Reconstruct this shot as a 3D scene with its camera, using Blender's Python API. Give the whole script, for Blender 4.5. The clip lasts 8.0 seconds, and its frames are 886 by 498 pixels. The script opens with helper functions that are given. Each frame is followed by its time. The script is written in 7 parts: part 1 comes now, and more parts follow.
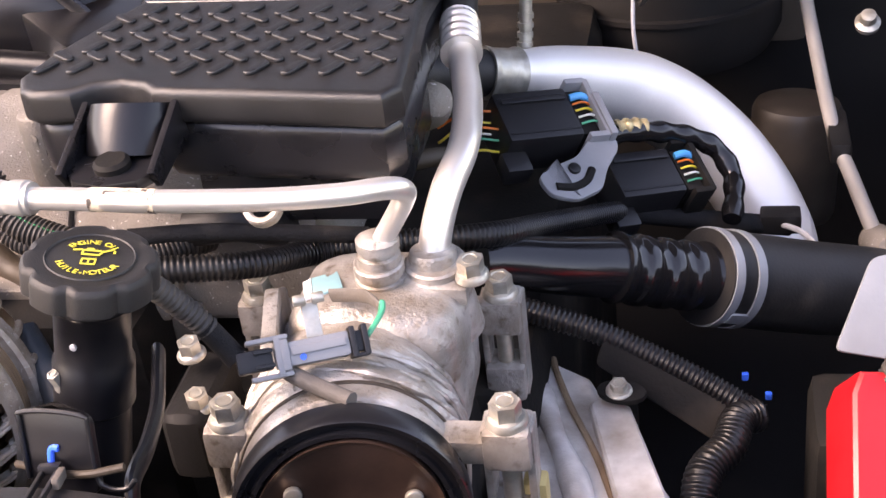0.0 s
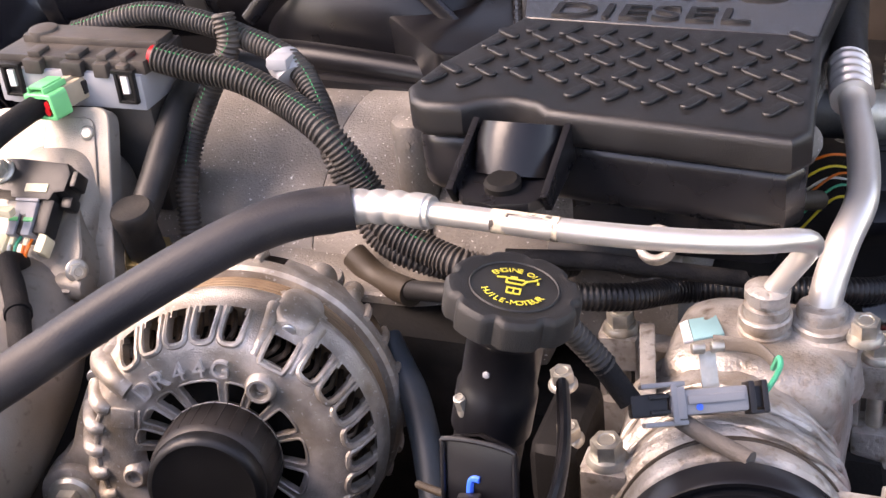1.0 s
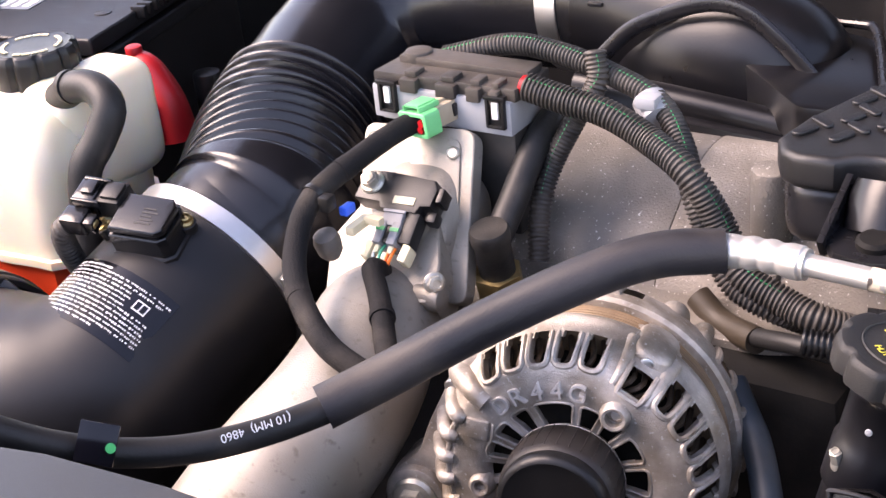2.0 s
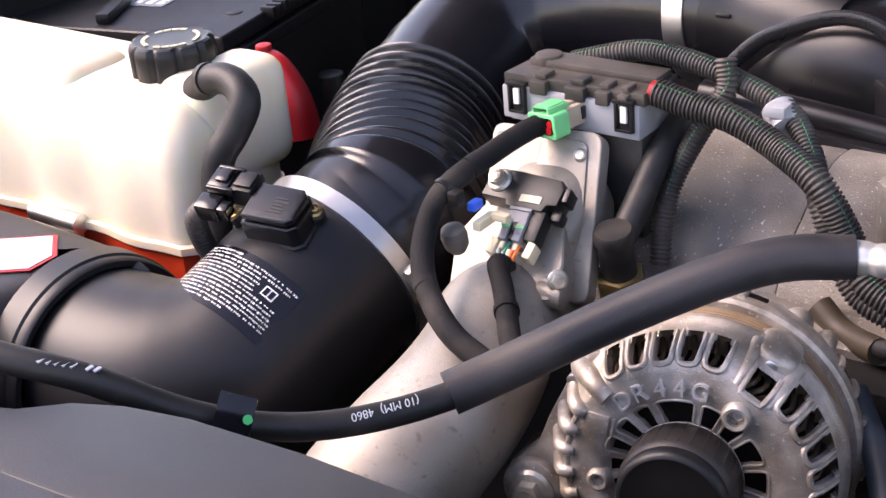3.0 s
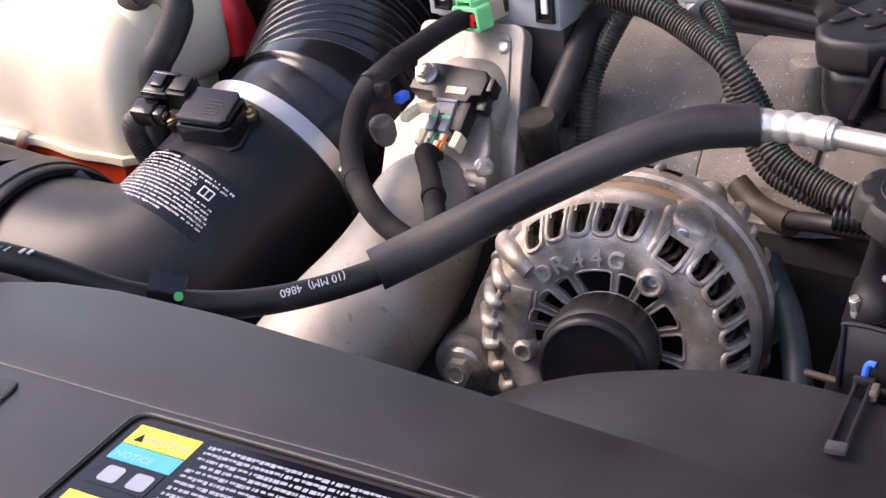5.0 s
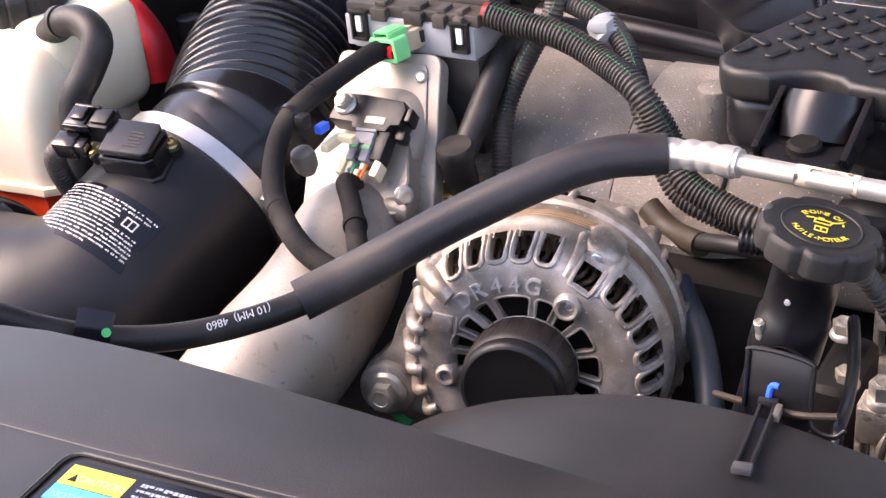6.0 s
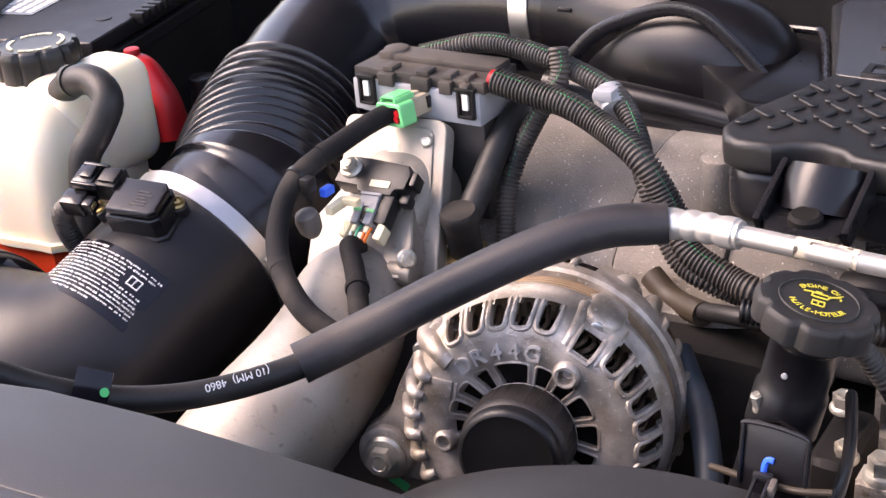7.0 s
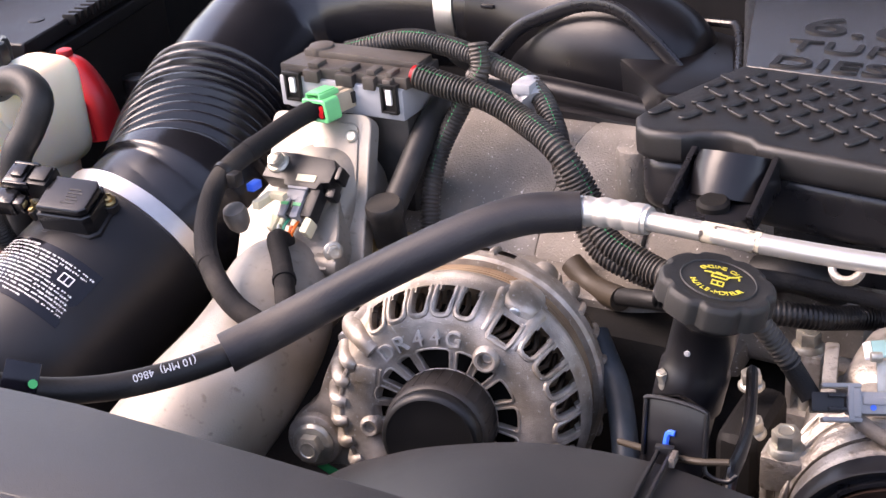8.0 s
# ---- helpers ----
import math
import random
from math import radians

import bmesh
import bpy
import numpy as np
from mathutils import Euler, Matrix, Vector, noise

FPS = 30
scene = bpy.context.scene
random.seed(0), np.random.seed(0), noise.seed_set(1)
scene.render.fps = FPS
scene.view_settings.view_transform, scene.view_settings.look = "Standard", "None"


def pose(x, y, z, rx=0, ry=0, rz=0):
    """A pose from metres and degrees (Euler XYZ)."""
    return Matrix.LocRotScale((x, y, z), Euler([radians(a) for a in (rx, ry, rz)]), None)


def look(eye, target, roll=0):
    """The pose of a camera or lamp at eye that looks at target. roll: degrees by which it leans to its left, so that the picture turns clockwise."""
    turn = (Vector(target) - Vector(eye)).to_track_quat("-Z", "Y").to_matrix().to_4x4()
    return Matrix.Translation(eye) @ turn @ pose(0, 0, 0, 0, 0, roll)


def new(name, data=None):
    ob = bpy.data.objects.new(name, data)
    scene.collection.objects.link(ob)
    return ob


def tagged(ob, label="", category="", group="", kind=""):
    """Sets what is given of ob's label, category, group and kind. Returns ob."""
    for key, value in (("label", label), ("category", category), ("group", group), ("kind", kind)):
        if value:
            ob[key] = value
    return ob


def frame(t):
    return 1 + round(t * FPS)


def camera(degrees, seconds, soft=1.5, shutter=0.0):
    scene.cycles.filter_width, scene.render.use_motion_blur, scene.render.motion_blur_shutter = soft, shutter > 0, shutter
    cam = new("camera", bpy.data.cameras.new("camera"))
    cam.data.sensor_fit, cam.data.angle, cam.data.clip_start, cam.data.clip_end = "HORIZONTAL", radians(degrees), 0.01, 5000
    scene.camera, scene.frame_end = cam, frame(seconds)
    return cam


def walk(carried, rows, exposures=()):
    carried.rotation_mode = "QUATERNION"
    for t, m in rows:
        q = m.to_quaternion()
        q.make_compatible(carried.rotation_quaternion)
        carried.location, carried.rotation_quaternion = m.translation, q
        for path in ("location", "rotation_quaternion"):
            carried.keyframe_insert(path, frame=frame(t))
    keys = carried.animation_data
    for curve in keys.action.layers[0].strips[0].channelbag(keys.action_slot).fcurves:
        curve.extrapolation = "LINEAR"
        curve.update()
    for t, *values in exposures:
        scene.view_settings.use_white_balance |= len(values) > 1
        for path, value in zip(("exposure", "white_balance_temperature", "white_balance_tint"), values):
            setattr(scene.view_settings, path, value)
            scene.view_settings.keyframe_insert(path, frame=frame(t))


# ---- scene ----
cam = camera(36.00, 8.0)
PATH = [
    (0, look((0.4045, -0.5039, 1.3626), (0.2867, -0.0050, 1.0508), -7.30)),
    (0.5, look((0.3482, -0.4948, 1.3702), (0.1908, -0.0055, 1.0608), -6.44)),
    (1, look((0.3112, -0.5029, 1.3792), (0.1051, -0.0278, 1.0762), -6.38)),
    (1.5, look((0.2802, -0.5247, 1.3897), (0.0272, -0.0664, 1.0966), -6.03)),
    (2, look((0.2612, -0.5477, 1.3963), (-0.0414, -0.1124, 1.1154), -5.85)),
    (2.2, look((0.2583, -0.5559, 1.3986), (-0.0595, -0.1291, 1.1214), -5.80)),
    (3.3, look((0.2565, -0.5819, 1.3922), (-0.0818, -0.1665, 1.1221), -5.33)),
    (3.5, look((0.2574, -0.5847, 1.3910), (-0.0796, -0.1696, 1.1188), -5.23)),
    (4, look((0.2610, -0.5927, 1.3830), (-0.0729, -0.1787, 1.1052), -4.87)),
    (4.5, look((0.2672, -0.6010, 1.3731), (-0.0642, -0.1893, 1.0891), -5.06)),
    (5, look((0.2992, -0.5961, 1.3729), (-0.0226, -0.1832, 1.0798), -6.67)),
    (5.2, look((0.3067, -0.6026, 1.3801), (-0.0005, -0.1824, 1.0816), -6.62)),
    (6.3, look((0.3102, -0.6059, 1.3958), (0.0162, -0.1691, 1.1079), -5.77)),
    (6.5, look((0.3129, -0.6035, 1.3977), (0.0145, -0.1662, 1.1153), -5.57)),
    (7, look((0.3151, -0.6018, 1.3977), (0.0114, -0.1604, 1.1276), -5.13)),
    (7.5, look((0.3260, -0.6071, 1.4011), (0.0219, -0.1649, 1.1327), -5.19)),
    (8, look((0.3429, -0.6130, 1.4021), (0.0578, -0.1606, 1.1300), -5.04)),
]
walk(cam, PATH, exposures=[(0, 2.90, 8900, 31), (0.5, 2.70, 8900, 31), (1.5, 2.53, 8350, 30), (2.2, 2.65, 8200, 30), (3.5, 1.95, 7850, 30), (4.5, 1.82, 7800, 30), (5, 2.06, 8000, 30), (6.5, 2.58, 8300, 30), (7, 2.42, 8300, 30), (8, 2.52, 8200, 30)])

# ---- light ----
world = bpy.data.worlds.new("sky")
scene.world = world
world.use_nodes = True
wn = world.node_tree
sky = wn.nodes.new("ShaderNodeTexSky")
sky.sky_type = "NISHITA"
sky.sun_disc = False
sky.sun_elevation = radians(44)
sky.sun_rotation = radians(248)
wn.links.new(sky.outputs[0], wn.nodes["Background"].inputs[0])
wn.nodes["Background"].inputs[1].default_value = 0.125
sun = new("sun", bpy.data.lights.new("sun", "SUN"))
sun.data.energy = 1.15
sun.data.angle = radians(38)
sun.data.color = (1.0, 0.99, 0.98)
sun.matrix_world = look((-2.2, -0.9, 3.3), (0, 0, 1))


# ---- materials ----
def mat(name, col, rough=0.5, metal=0.0, var=0.25, scale=30.0, bump=0.15, fine=400.0, dust=None, dusty=0.0, rvar=0.15, coat=0.0, spots=None, trans=0.0, spot=0.66, fleck=0.0, edge=0.09):
    m = bpy.data.materials.new(name)
    m.use_nodes = True
    nt = m.node_tree
    n, l = nt.nodes, nt.links
    b = n["Principled BSDF"]
    tc = n.new("ShaderNodeTexCoord")

    def noise_tex(sc, detail=6.0):
        t = n.new("ShaderNodeTexNoise")
        t.inputs["Scale"].default_value = sc
        t.inputs["Detail"].default_value = detail
        l.new(tc.outputs["Object"], t.inputs["Vector"])
        return t.outputs["Fac"]

    def mix(fac, a, c):
        x = n.new("ShaderNodeMix")
        x.data_type = "RGBA"
        for sock, v in ((x.inputs[0], fac), (x.inputs[6], a), (x.inputs[7], c)):
            if hasattr(v, "is_linked"):
                l.new(v, sock)
            else:
                sock.default_value = v
        return x.outputs[2]

    def ramp(v, lo, hi):
        r = n.new("ShaderNodeMapRange")
        r.inputs["From Min"].default_value = lo
        r.inputs["From Max"].default_value = hi
        l.new(v, r.inputs["Value"])
        return r.outputs["Result"]

    big, small = noise_tex(scale), noise_tex(fine, 3.0)
    dark = tuple(c * (1 - var) for c in col) + (1,)
    lite = tuple(min(1, c * (1 + var)) for c in col) + (1,)
    out = mix(ramp(big, 0.3, 0.7), dark, lite)
    if dust:
        out = mix(ramp(noise_tex(scale * 0.6), 0.62 - dusty * 0.5, 0.92 - dusty * 0.4), out, (*dust, 1))
    if spots:
        out = mix(ramp(noise_tex(fleck or scale * 6, 3.0), spot, spot + edge), out, (*spots, 1))
    l.new(out, b.inputs["Base Color"])
    rr = n.new("ShaderNodeMapRange")
    rr.inputs["To Min"].default_value = max(0.03, rough - rvar)
    rr.inputs["To Max"].default_value = min(1, rough + rvar)
    l.new(big, rr.inputs["Value"])
    l.new(rr.outputs["Result"], b.inputs["Roughness"])
    b.inputs["Metallic"].default_value = metal
    b.inputs["Coat Weight"].default_value = coat
    b.inputs["Coat Roughness"].default_value = 0.15
    b.inputs["Transmission Weight"].default_value = trans
    if bump:
        bp = n.new("ShaderNodeBump")
        bp.inputs["Strength"].default_value = bump
        bp.inputs["Distance"].default_value = 0.001
        l.new(small, bp.inputs["Height"])
        l.new(bp.outputs["Normal"], b.inputs["Normal"])
    return m


DUST = (0.30, 0.25, 0.20)
M_BLACK = mat("black_plastic", (0.010, 0.010, 0.0105), 0.36, bump=0.18, fine=1400, dust=(0.04, 0.036, 0.032), dusty=0.08)
M_COVER = mat("grained_black_plastic", (0.0105, 0.0105, 0.0115), 0.40, bump=0.35, fine=1600, dust=(0.018, 0.0172, 0.0172), dusty=0.2)
# lighter copy of the cover plastic, its colour raised for sky reflection
M_BADGE = mat("sky_sheen_cover", (0.022, 0.0217, 0.0228), 0.20, bump=0.12, fine=1500, rvar=0.05, dust=(0.03, 0.028, 0.027), dusty=0.2)
M_PANEL = mat("faded_black_panel", (0.0125, 0.0122, 0.0130), 0.40, bump=0.18, fine=1600, dust=(0.026, 0.024, 0.024), dusty=0.3, scale=14)
M_CAP = mat("dull_black_cap", (0.013, 0.013, 0.0135), 0.55, bump=0.25, fine=1500, dust=(0.028, 0.026, 0.025), dusty=0.2)
M_SATIN = mat("satin_black_plastic", (0.011, 0.011, 0.013), 0.28, bump=0.06, rvar=0.06)
M_HOUSING = mat("grey_black_housing", (0.0115, 0.0113, 0.0128), 0.40, bump=0.10, fine=1800, rvar=0.06, dust=(0.020, 0.0185, 0.018), dusty=0.15, scale=12)
M_PIN = mat("frosted_grey_pin", (0.045, 0.045, 0.050), 0.38, bump=0.3, fine=900, dust=(0.09, 0.088, 0.09), dusty=0.3)
M_DUCT = mat("smooth_black_duct", (0.009, 0.009, 0.011), 0.24, bump=0.04, rvar=0.07, dust=(0.02, 0.018, 0.017), dusty=0.05)
M_CHAMBER = mat("dull_black_chamber", (0.0055, 0.0055, 0.0070), 0.30, bump=0.06, rvar=0.07, dust=(0.014, 0.012, 0.011), dusty=0.1)
M_GLOSS = mat("glossy_black_rubber", (0.008, 0.008, 0.009), 0.17, bump=0.05, rvar=0.08)
M_RUBBER = mat("black_rubber", (0.012, 0.012, 0.0125), 0.52, bump=0.2, dust=(0.07, 0.06, 0.05), dusty=0.15)
M_FOAM = mat("dusty_foam_rubber", (0.021, 0.020, 0.023), 0.50, bump=0.2, fine=700, dust=(0.08, 0.066, 0.055), dusty=0.12, scale=22)
M_LOOM = mat("dusty_corrugated_conduit", (0.024, 0.023, 0.0225), 0.50, bump=0.15, dust=(0.095, 0.080, 0.068), dusty=0.45, scale=34)
M_TAPE = mat("cloth_tape", (0.011, 0.011, 0.012), 0.75, bump=0.6, fine=900, dust=(0.07, 0.06, 0.05), dusty=0.25)
M_CAST = mat("dusty_cast_aluminium", (0.62, 0.60, 0.58), 0.40, metal=0.45, bump=0.22, fine=1100, dust=(0.42, 0.37, 0.32), dusty=0.3, scale=40, spots=(0.72, 0.70, 0.68), fleck=300)
M_ALT = mat("dirty_cast_alternator", (0.47, 0.43, 0.39), 0.42, metal=0.55, var=0.36, bump=0.45, fine=1100, dust=(0.25, 0.205, 0.155), dusty=0.45, scale=70, spots=(0.58, 0.56, 0.53), spot=0.63)
M_PULLEY = mat("brown_black_pulley", (0.022, 0.018, 0.016), 0.5, bump=0.15, dust=(0.06, 0.045, 0.034), dusty=0.2)
M_MANI = mat("dusty_grey_manifold", (0.262, 0.240, 0.216), 0.60, metal=0.35, bump=0.75, fine=620, dust=(0.17, 0.145, 0.12), dusty=0.4, scale=22, var=0.3, spots=(0.66, 0.63, 0.59), fleck=430, spot=0.665, edge=0.04)
M_HORN = mat("pale_cast_aluminium", (0.30, 0.276, 0.245), 0.5, metal=0.45, bump=0.3, fine=1000, dust=(0.28, 0.24, 0.19), dusty=0.35, scale=24, spots=(0.17, 0.145, 0.12), fleck=170, spot=0.60, edge=0.2)
M_COMP = mat("stained_compressor_aluminium", (0.46, 0.435, 0.405), 0.42, metal=0.5, var=0.3, bump=0.7, fine=480, dust=(0.26, 0.212, 0.165), dusty=0.46, scale=62, spots=(0.17, 0.135, 0.10), spot=0.56, fleck=150, edge=0.22)
M_BRACKET = mat("pale_cast_bracket", (0.66, 0.64, 0.61), 0.42, metal=0.25, var=0.22, bump=0.4, fine=500, dust=(0.30, 0.24, 0.18), dusty=0.35, scale=45)
M_BLACKLOOM = mat("black_corrugated_conduit", (0.008, 0.008, 0.009), 0.34, bump=0.1, dust=(0.03, 0.027, 0.024), dusty=0.3, scale=50)
M_TUBE = mat("bright_aluminium_tube", (0.66, 0.635, 0.60), 0.36, metal=0.7, var=0.06, bump=0.05, rvar=0.08)
M_SILVER = mat("satin_aluminium_pipe", (0.78, 0.76, 0.735), 0.40, metal=0.4, var=0.05, bump=0.05, scale=10, rvar=0.06)
M_STEEL = mat("zinc_plated_steel", (0.46, 0.44, 0.385), 0.36, metal=0.65, bump=0.2, dust=(0.38, 0.32, 0.24), dusty=0.2, scale=120)
M_BAND = mat("bright_steel_band", (0.78, 0.77, 0.76), 0.34, metal=1.0, var=0.1, bump=0.05)
M_RUST = mat("rusty_laminations", (0.20, 0.13, 0.08), 0.8, metal=0.2, bump=0.5, dust=(0.30, 0.22, 0.14), dusty=0.4, scale=60)
# near-black: shade of deep hollows put into the colour; also plain black parts
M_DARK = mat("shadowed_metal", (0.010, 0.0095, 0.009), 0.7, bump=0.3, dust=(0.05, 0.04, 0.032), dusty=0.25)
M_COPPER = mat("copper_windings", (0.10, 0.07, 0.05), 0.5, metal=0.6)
M_BRASS = mat("brass", (0.50, 0.36, 0.16), 0.4, metal=0.9, bump=0.2)
M_RED = mat("red_plastic", (0.42, 0.010, 0.014), 0.38, var=0.08, bump=0.05)
M_ORANGE = mat("orange_coolant", (0.75, 0.06, 0.02), 0.3, var=0.1, bump=0.0)
M_GREEN = mat("green_plastic", (0.10, 0.55, 0.22), 0.45, var=0.15, bump=0.1, dust=(0.35, 0.34, 0.22), dusty=0.1)
M_GREY = mat("grey_plastic", (0.30, 0.31, 0.33), 0.45, var=0.12, bump=0.15, dust=(0.36, 0.31, 0.26), dusty=0.15)
M_CONN = mat("blue_grey_connector", (0.225, 0.232, 0.245), 0.45, var=0.1, bump=0.1, dust=DUST, dusty=0.1)
M_CREAM = mat("cream_plastic", (0.72, 0.63, 0.42), 0.5, var=0.12, bump=0.1, dust=DUST, dusty=0.1)
M_WHITE = mat("white_print_and_glint", (0.80, 0.80, 0.80), 0.5, var=0.04, bump=0.0)
M_YELLOW = mat("yellow_print", (0.57, 0.49, 0.06), 0.5, var=0.1, bump=0.0)
M_CYAN = mat("blue_print", (0.02, 0.35, 0.70), 0.5, var=0.08, bump=0.0)
M_LABELGREY = mat("grey_print", (0.27, 0.30, 0.36), 0.5, var=0.1, bump=0.0)
M_LABEL = mat("black_label_film", (0.005, 0.005, 0.008), 0.13, var=0.1, rvar=0.03, bump=0.0)
M_SCUFF = mat("worn_paper_label", (0.55, 0.47, 0.36), 0.6, var=0.35, bump=0.3, scale=110, spots=(0.05, 0.04, 0.035), fleck=190, spot=0.53)
M_BLUEPAINT = mat("blue_paint_mark", (0.01, 0.13, 0.75), 0.4, var=0.1, bump=0.0)
M_GREENPAINT = mat("green_paint_mark", (0.0, 0.36, 0.12), 0.4, var=0.1, bump=0.0)
M_TEAL = mat("teal_sticker", (0.22, 0.42, 0.45), 0.4, var=0.2, bump=0.05)
M_SLEEVE = mat("dusty_grey_sleeve", (0.10, 0.088, 0.078), 0.6, bump=0.4, fine=900, dust=(0.16, 0.135, 0.11), dusty=0.4)
M_BROWN = mat("brown_rubber_sleeve", (0.032, 0.022, 0.013), 0.6, dust=(0.055, 0.040, 0.027), dusty=0.2)
M_ORWIRE = mat("orange_wire", (0.75, 0.16, 0.02), 0.4, bump=0.0)
M_YEWIRE = mat("yellow_wire", (0.72, 0.55, 0.05), 0.4, bump=0.0)
M_GNWIRE = mat("green_wire", (0.02, 0.35, 0.20), 0.4, bump=0.0)
M_WHWIRE = mat("pale_wire", (0.7, 0.68, 0.6), 0.4, bump=0.0)
M_BODY = mat("dark_bay_paint", (0.011, 0.0105, 0.0105), 0.6, bump=0.2, dust=(0.032, 0.027, 0.023), dusty=0.2, scale=8)
M_GROUND = mat("asphalt", (0.05, 0.05, 0.05), 0.85, bump=0.6, scale=4, fine=200)
M_FENDER = mat("pale_fender_paint", (0.55, 0.48, 0.38), 0.35, var=0.05, bump=0.0, coat=0.5)
M_PLATE = mat("light_grey_bracket", (0.24, 0.26, 0.28), 0.45, metal=0.2, var=0.1, bump=0.2, dust=(0.42, 0.40, 0.37), dusty=0.2)
M_CRUD = mat("foil_scrap", (0.55, 0.42, 0.22), 0.4, metal=0.4, var=0.4, scale=200)
M_TANK = mat("milky_tank_plastic", (0.84, 0.73, 0.55), 0.4, var=0.05, scale=9, bump=0.04)
for dull in (M_BODY, M_DARK, M_TAPE, M_MANI, M_ALT):
    dull.node_tree.nodes["Principled BSDF"].inputs["Specular IOR Level"].default_value = 0.15
for dull in (M_HOUSING, M_LABEL, M_BLACKLOOM, M_RUBBER, M_LOOM, M_FOAM, M_CAP, M_CHAMBER, M_BLACK):
    dull.node_tree.nodes["Principled BSDF"].inputs["Specular IOR Level"].default_value = 0.38
_tb = M_TANK.node_tree.nodes["Principled BSDF"]
_tb.inputs["Subsurface Weight"].default_value = 0.85
_tb.inputs["Subsurface Radius"].default_value = (0.10, 0.075, 0.045)


# ---- building helpers ----
def shade(bm, sharp=35):
    for f in bm.faces:
        f.smooth = True
    lim = radians(sharp)
    for e in bm.edges:
        if len(e.link_faces) == 2 and e.calc_face_angle(0) > lim:
            e.smooth = False


def part(name, bm, material, parent=None, label="", sharp=35):
    """Links a bmesh as one mesh object, under its thing if one is given."""
    bmesh.ops.recalc_face_normals(bm, faces=bm.faces)
    shade(bm, sharp)
    me = bpy.data.meshes.new(name)
    bm.to_mesh(me)
    bm.free()
    me.materials.append(material)
    ob = new(name, me)
    if parent:
        ob.parent = parent
        ob.matrix_parent_inverse = Matrix.Translation(-parent.location)
    if label:
        ob["label"] = label
    return ob


def thing(name, at, label, category, group="", kind=""):
    """An Empty at a thing's base; its parts are placed in world metres."""
    ob = new(name)
    ob.empty_display_size = 0.01
    tagged(ob, label, category, group, kind)
    ob.location = at
    return ob


def axes_from(d, up=(0, 0, 1)):
    """A turn whose z axis is d."""
    z = Vector(d).normalized()
    u = Vector(up)
    if abs(z.dot(u)) > 0.98:
        u = Vector((0, 1, 0))
    x = u.cross(z).normalized()
    return Matrix((x, z.cross(x), z)).transposed()


def frame_at(p, d, up=(0, 0, 1)):
    m = axes_from(d, up).to_4x4()
    m.translation = Vector(p)
    return m


def box(bm, c, s, m=None, bev=0.0, seg=2):
    """A bevelled box of size s about c, in the frame m."""
    mm = (m or Matrix()) @ Matrix.Translation(c) @ Matrix.Diagonal((*s, 1))
    r = bmesh.ops.create_cube(bm, size=1, matrix=mm)
    if bev:
        es = {e for v in r["verts"] for e in v.link_edges}
        bmesh.ops.bevel(bm, geom=list(es), offset=bev, segments=seg, affect="EDGES", profile=0.6)
    return bm


def prism(bm, pts, z0, z1, m=None, bev=0.0, seg=2):
    """A flat outline pts (x, y) raised from z0 to z1 in the frame m."""
    m = m or Matrix()
    a = [bm.verts.new(m @ Vector((x, y, z0))) for x, y in pts]
    b = [bm.verts.new(m @ Vector((x, y, z1))) for x, y in pts]
    fs = [bm.faces.new(a[::-1]), bm.faces.new(b)]
    k = len(pts)
    for i in range(k):
        fs.append(bm.faces.new((a[i], a[(i + 1) % k], b[(i + 1) % k], b[i])))
    if bev:
        bmesh.ops.recalc_face_normals(bm, faces=fs)
        es = list(fs[1].edges) + list(fs[0].edges)
        bmesh.ops.bevel(bm, geom=es, offset=bev, segments=seg, affect="EDGES", profile=0.6)
    return bm


def lathe(bm, prof, m, n=32, cap=True):
    """Turns a profile of (radius, height) round the z axis of m."""
    rings = []
    for r, h in prof:
        rings.append([bm.verts.new(m @ Vector((r * math.cos(2 * math.pi * i / n), r * math.sin(2 * math.pi * i / n), h))) for i in range(n)])
    for a, b in zip(rings, rings[1:]):
        for i in range(n):
            bm.faces.new((a[i], a[(i + 1) % n], b[(i + 1) % n], b[i]))
    if cap:
        bm.faces.new(rings[0][::-1])
        bm.faces.new(rings[-1])
    return bm


def cyl(bm, p, d, r, h, n=24, bev=0.0, r2=None):
    """A round post from p along d, with rounded rims."""
    r2 = r if r2 is None else r2
    m = frame_at(p, d)
    if bev:
        prof = [(r - bev, 0), (r - bev * 0.3, bev * 0.3), (r, bev), (r2, h - bev), (r2 - bev * 0.3, h - bev * 0.3), (r2 - bev, h)]
    else:
        prof = [(r, 0), (r2, h)]
    return lathe(bm, prof, m, n)


def smooth_path(pts, step=0.004):
    """A Catmull-Rom line through pts, resampled evenly."""
    p = [Vector(q) for q in pts]
    p = [2 * p[0] - p[1]] + p + [2 * p[-1] - p[-2]]
    dense = []
    for i in range(1, len(p) - 2):
        a, b, c, d = p[i - 1 : i + 3]
        k = max(4, int((c - b).length / (step * 0.4)))
        for j in range(k):
            t = j / k
            dense.append(0.5 * (2 * b + (c - a) * t + (2 * a - 5 * b + 4 * c - d) * t * t + (3 * b - a - 3 * c + d) * t**3))
    dense.append(p[-2])
    run = np.concatenate(([0.0], np.cumsum([(b - a).length for a, b in zip(dense, dense[1:])])))
    marks = np.linspace(0, run[-1], max(2, round(run[-1] / step) + 1))
    cols = [np.interp(marks, run, [q[i] for q in dense]) for i in range(3)]
    return [Vector(q) for q in zip(*cols)]


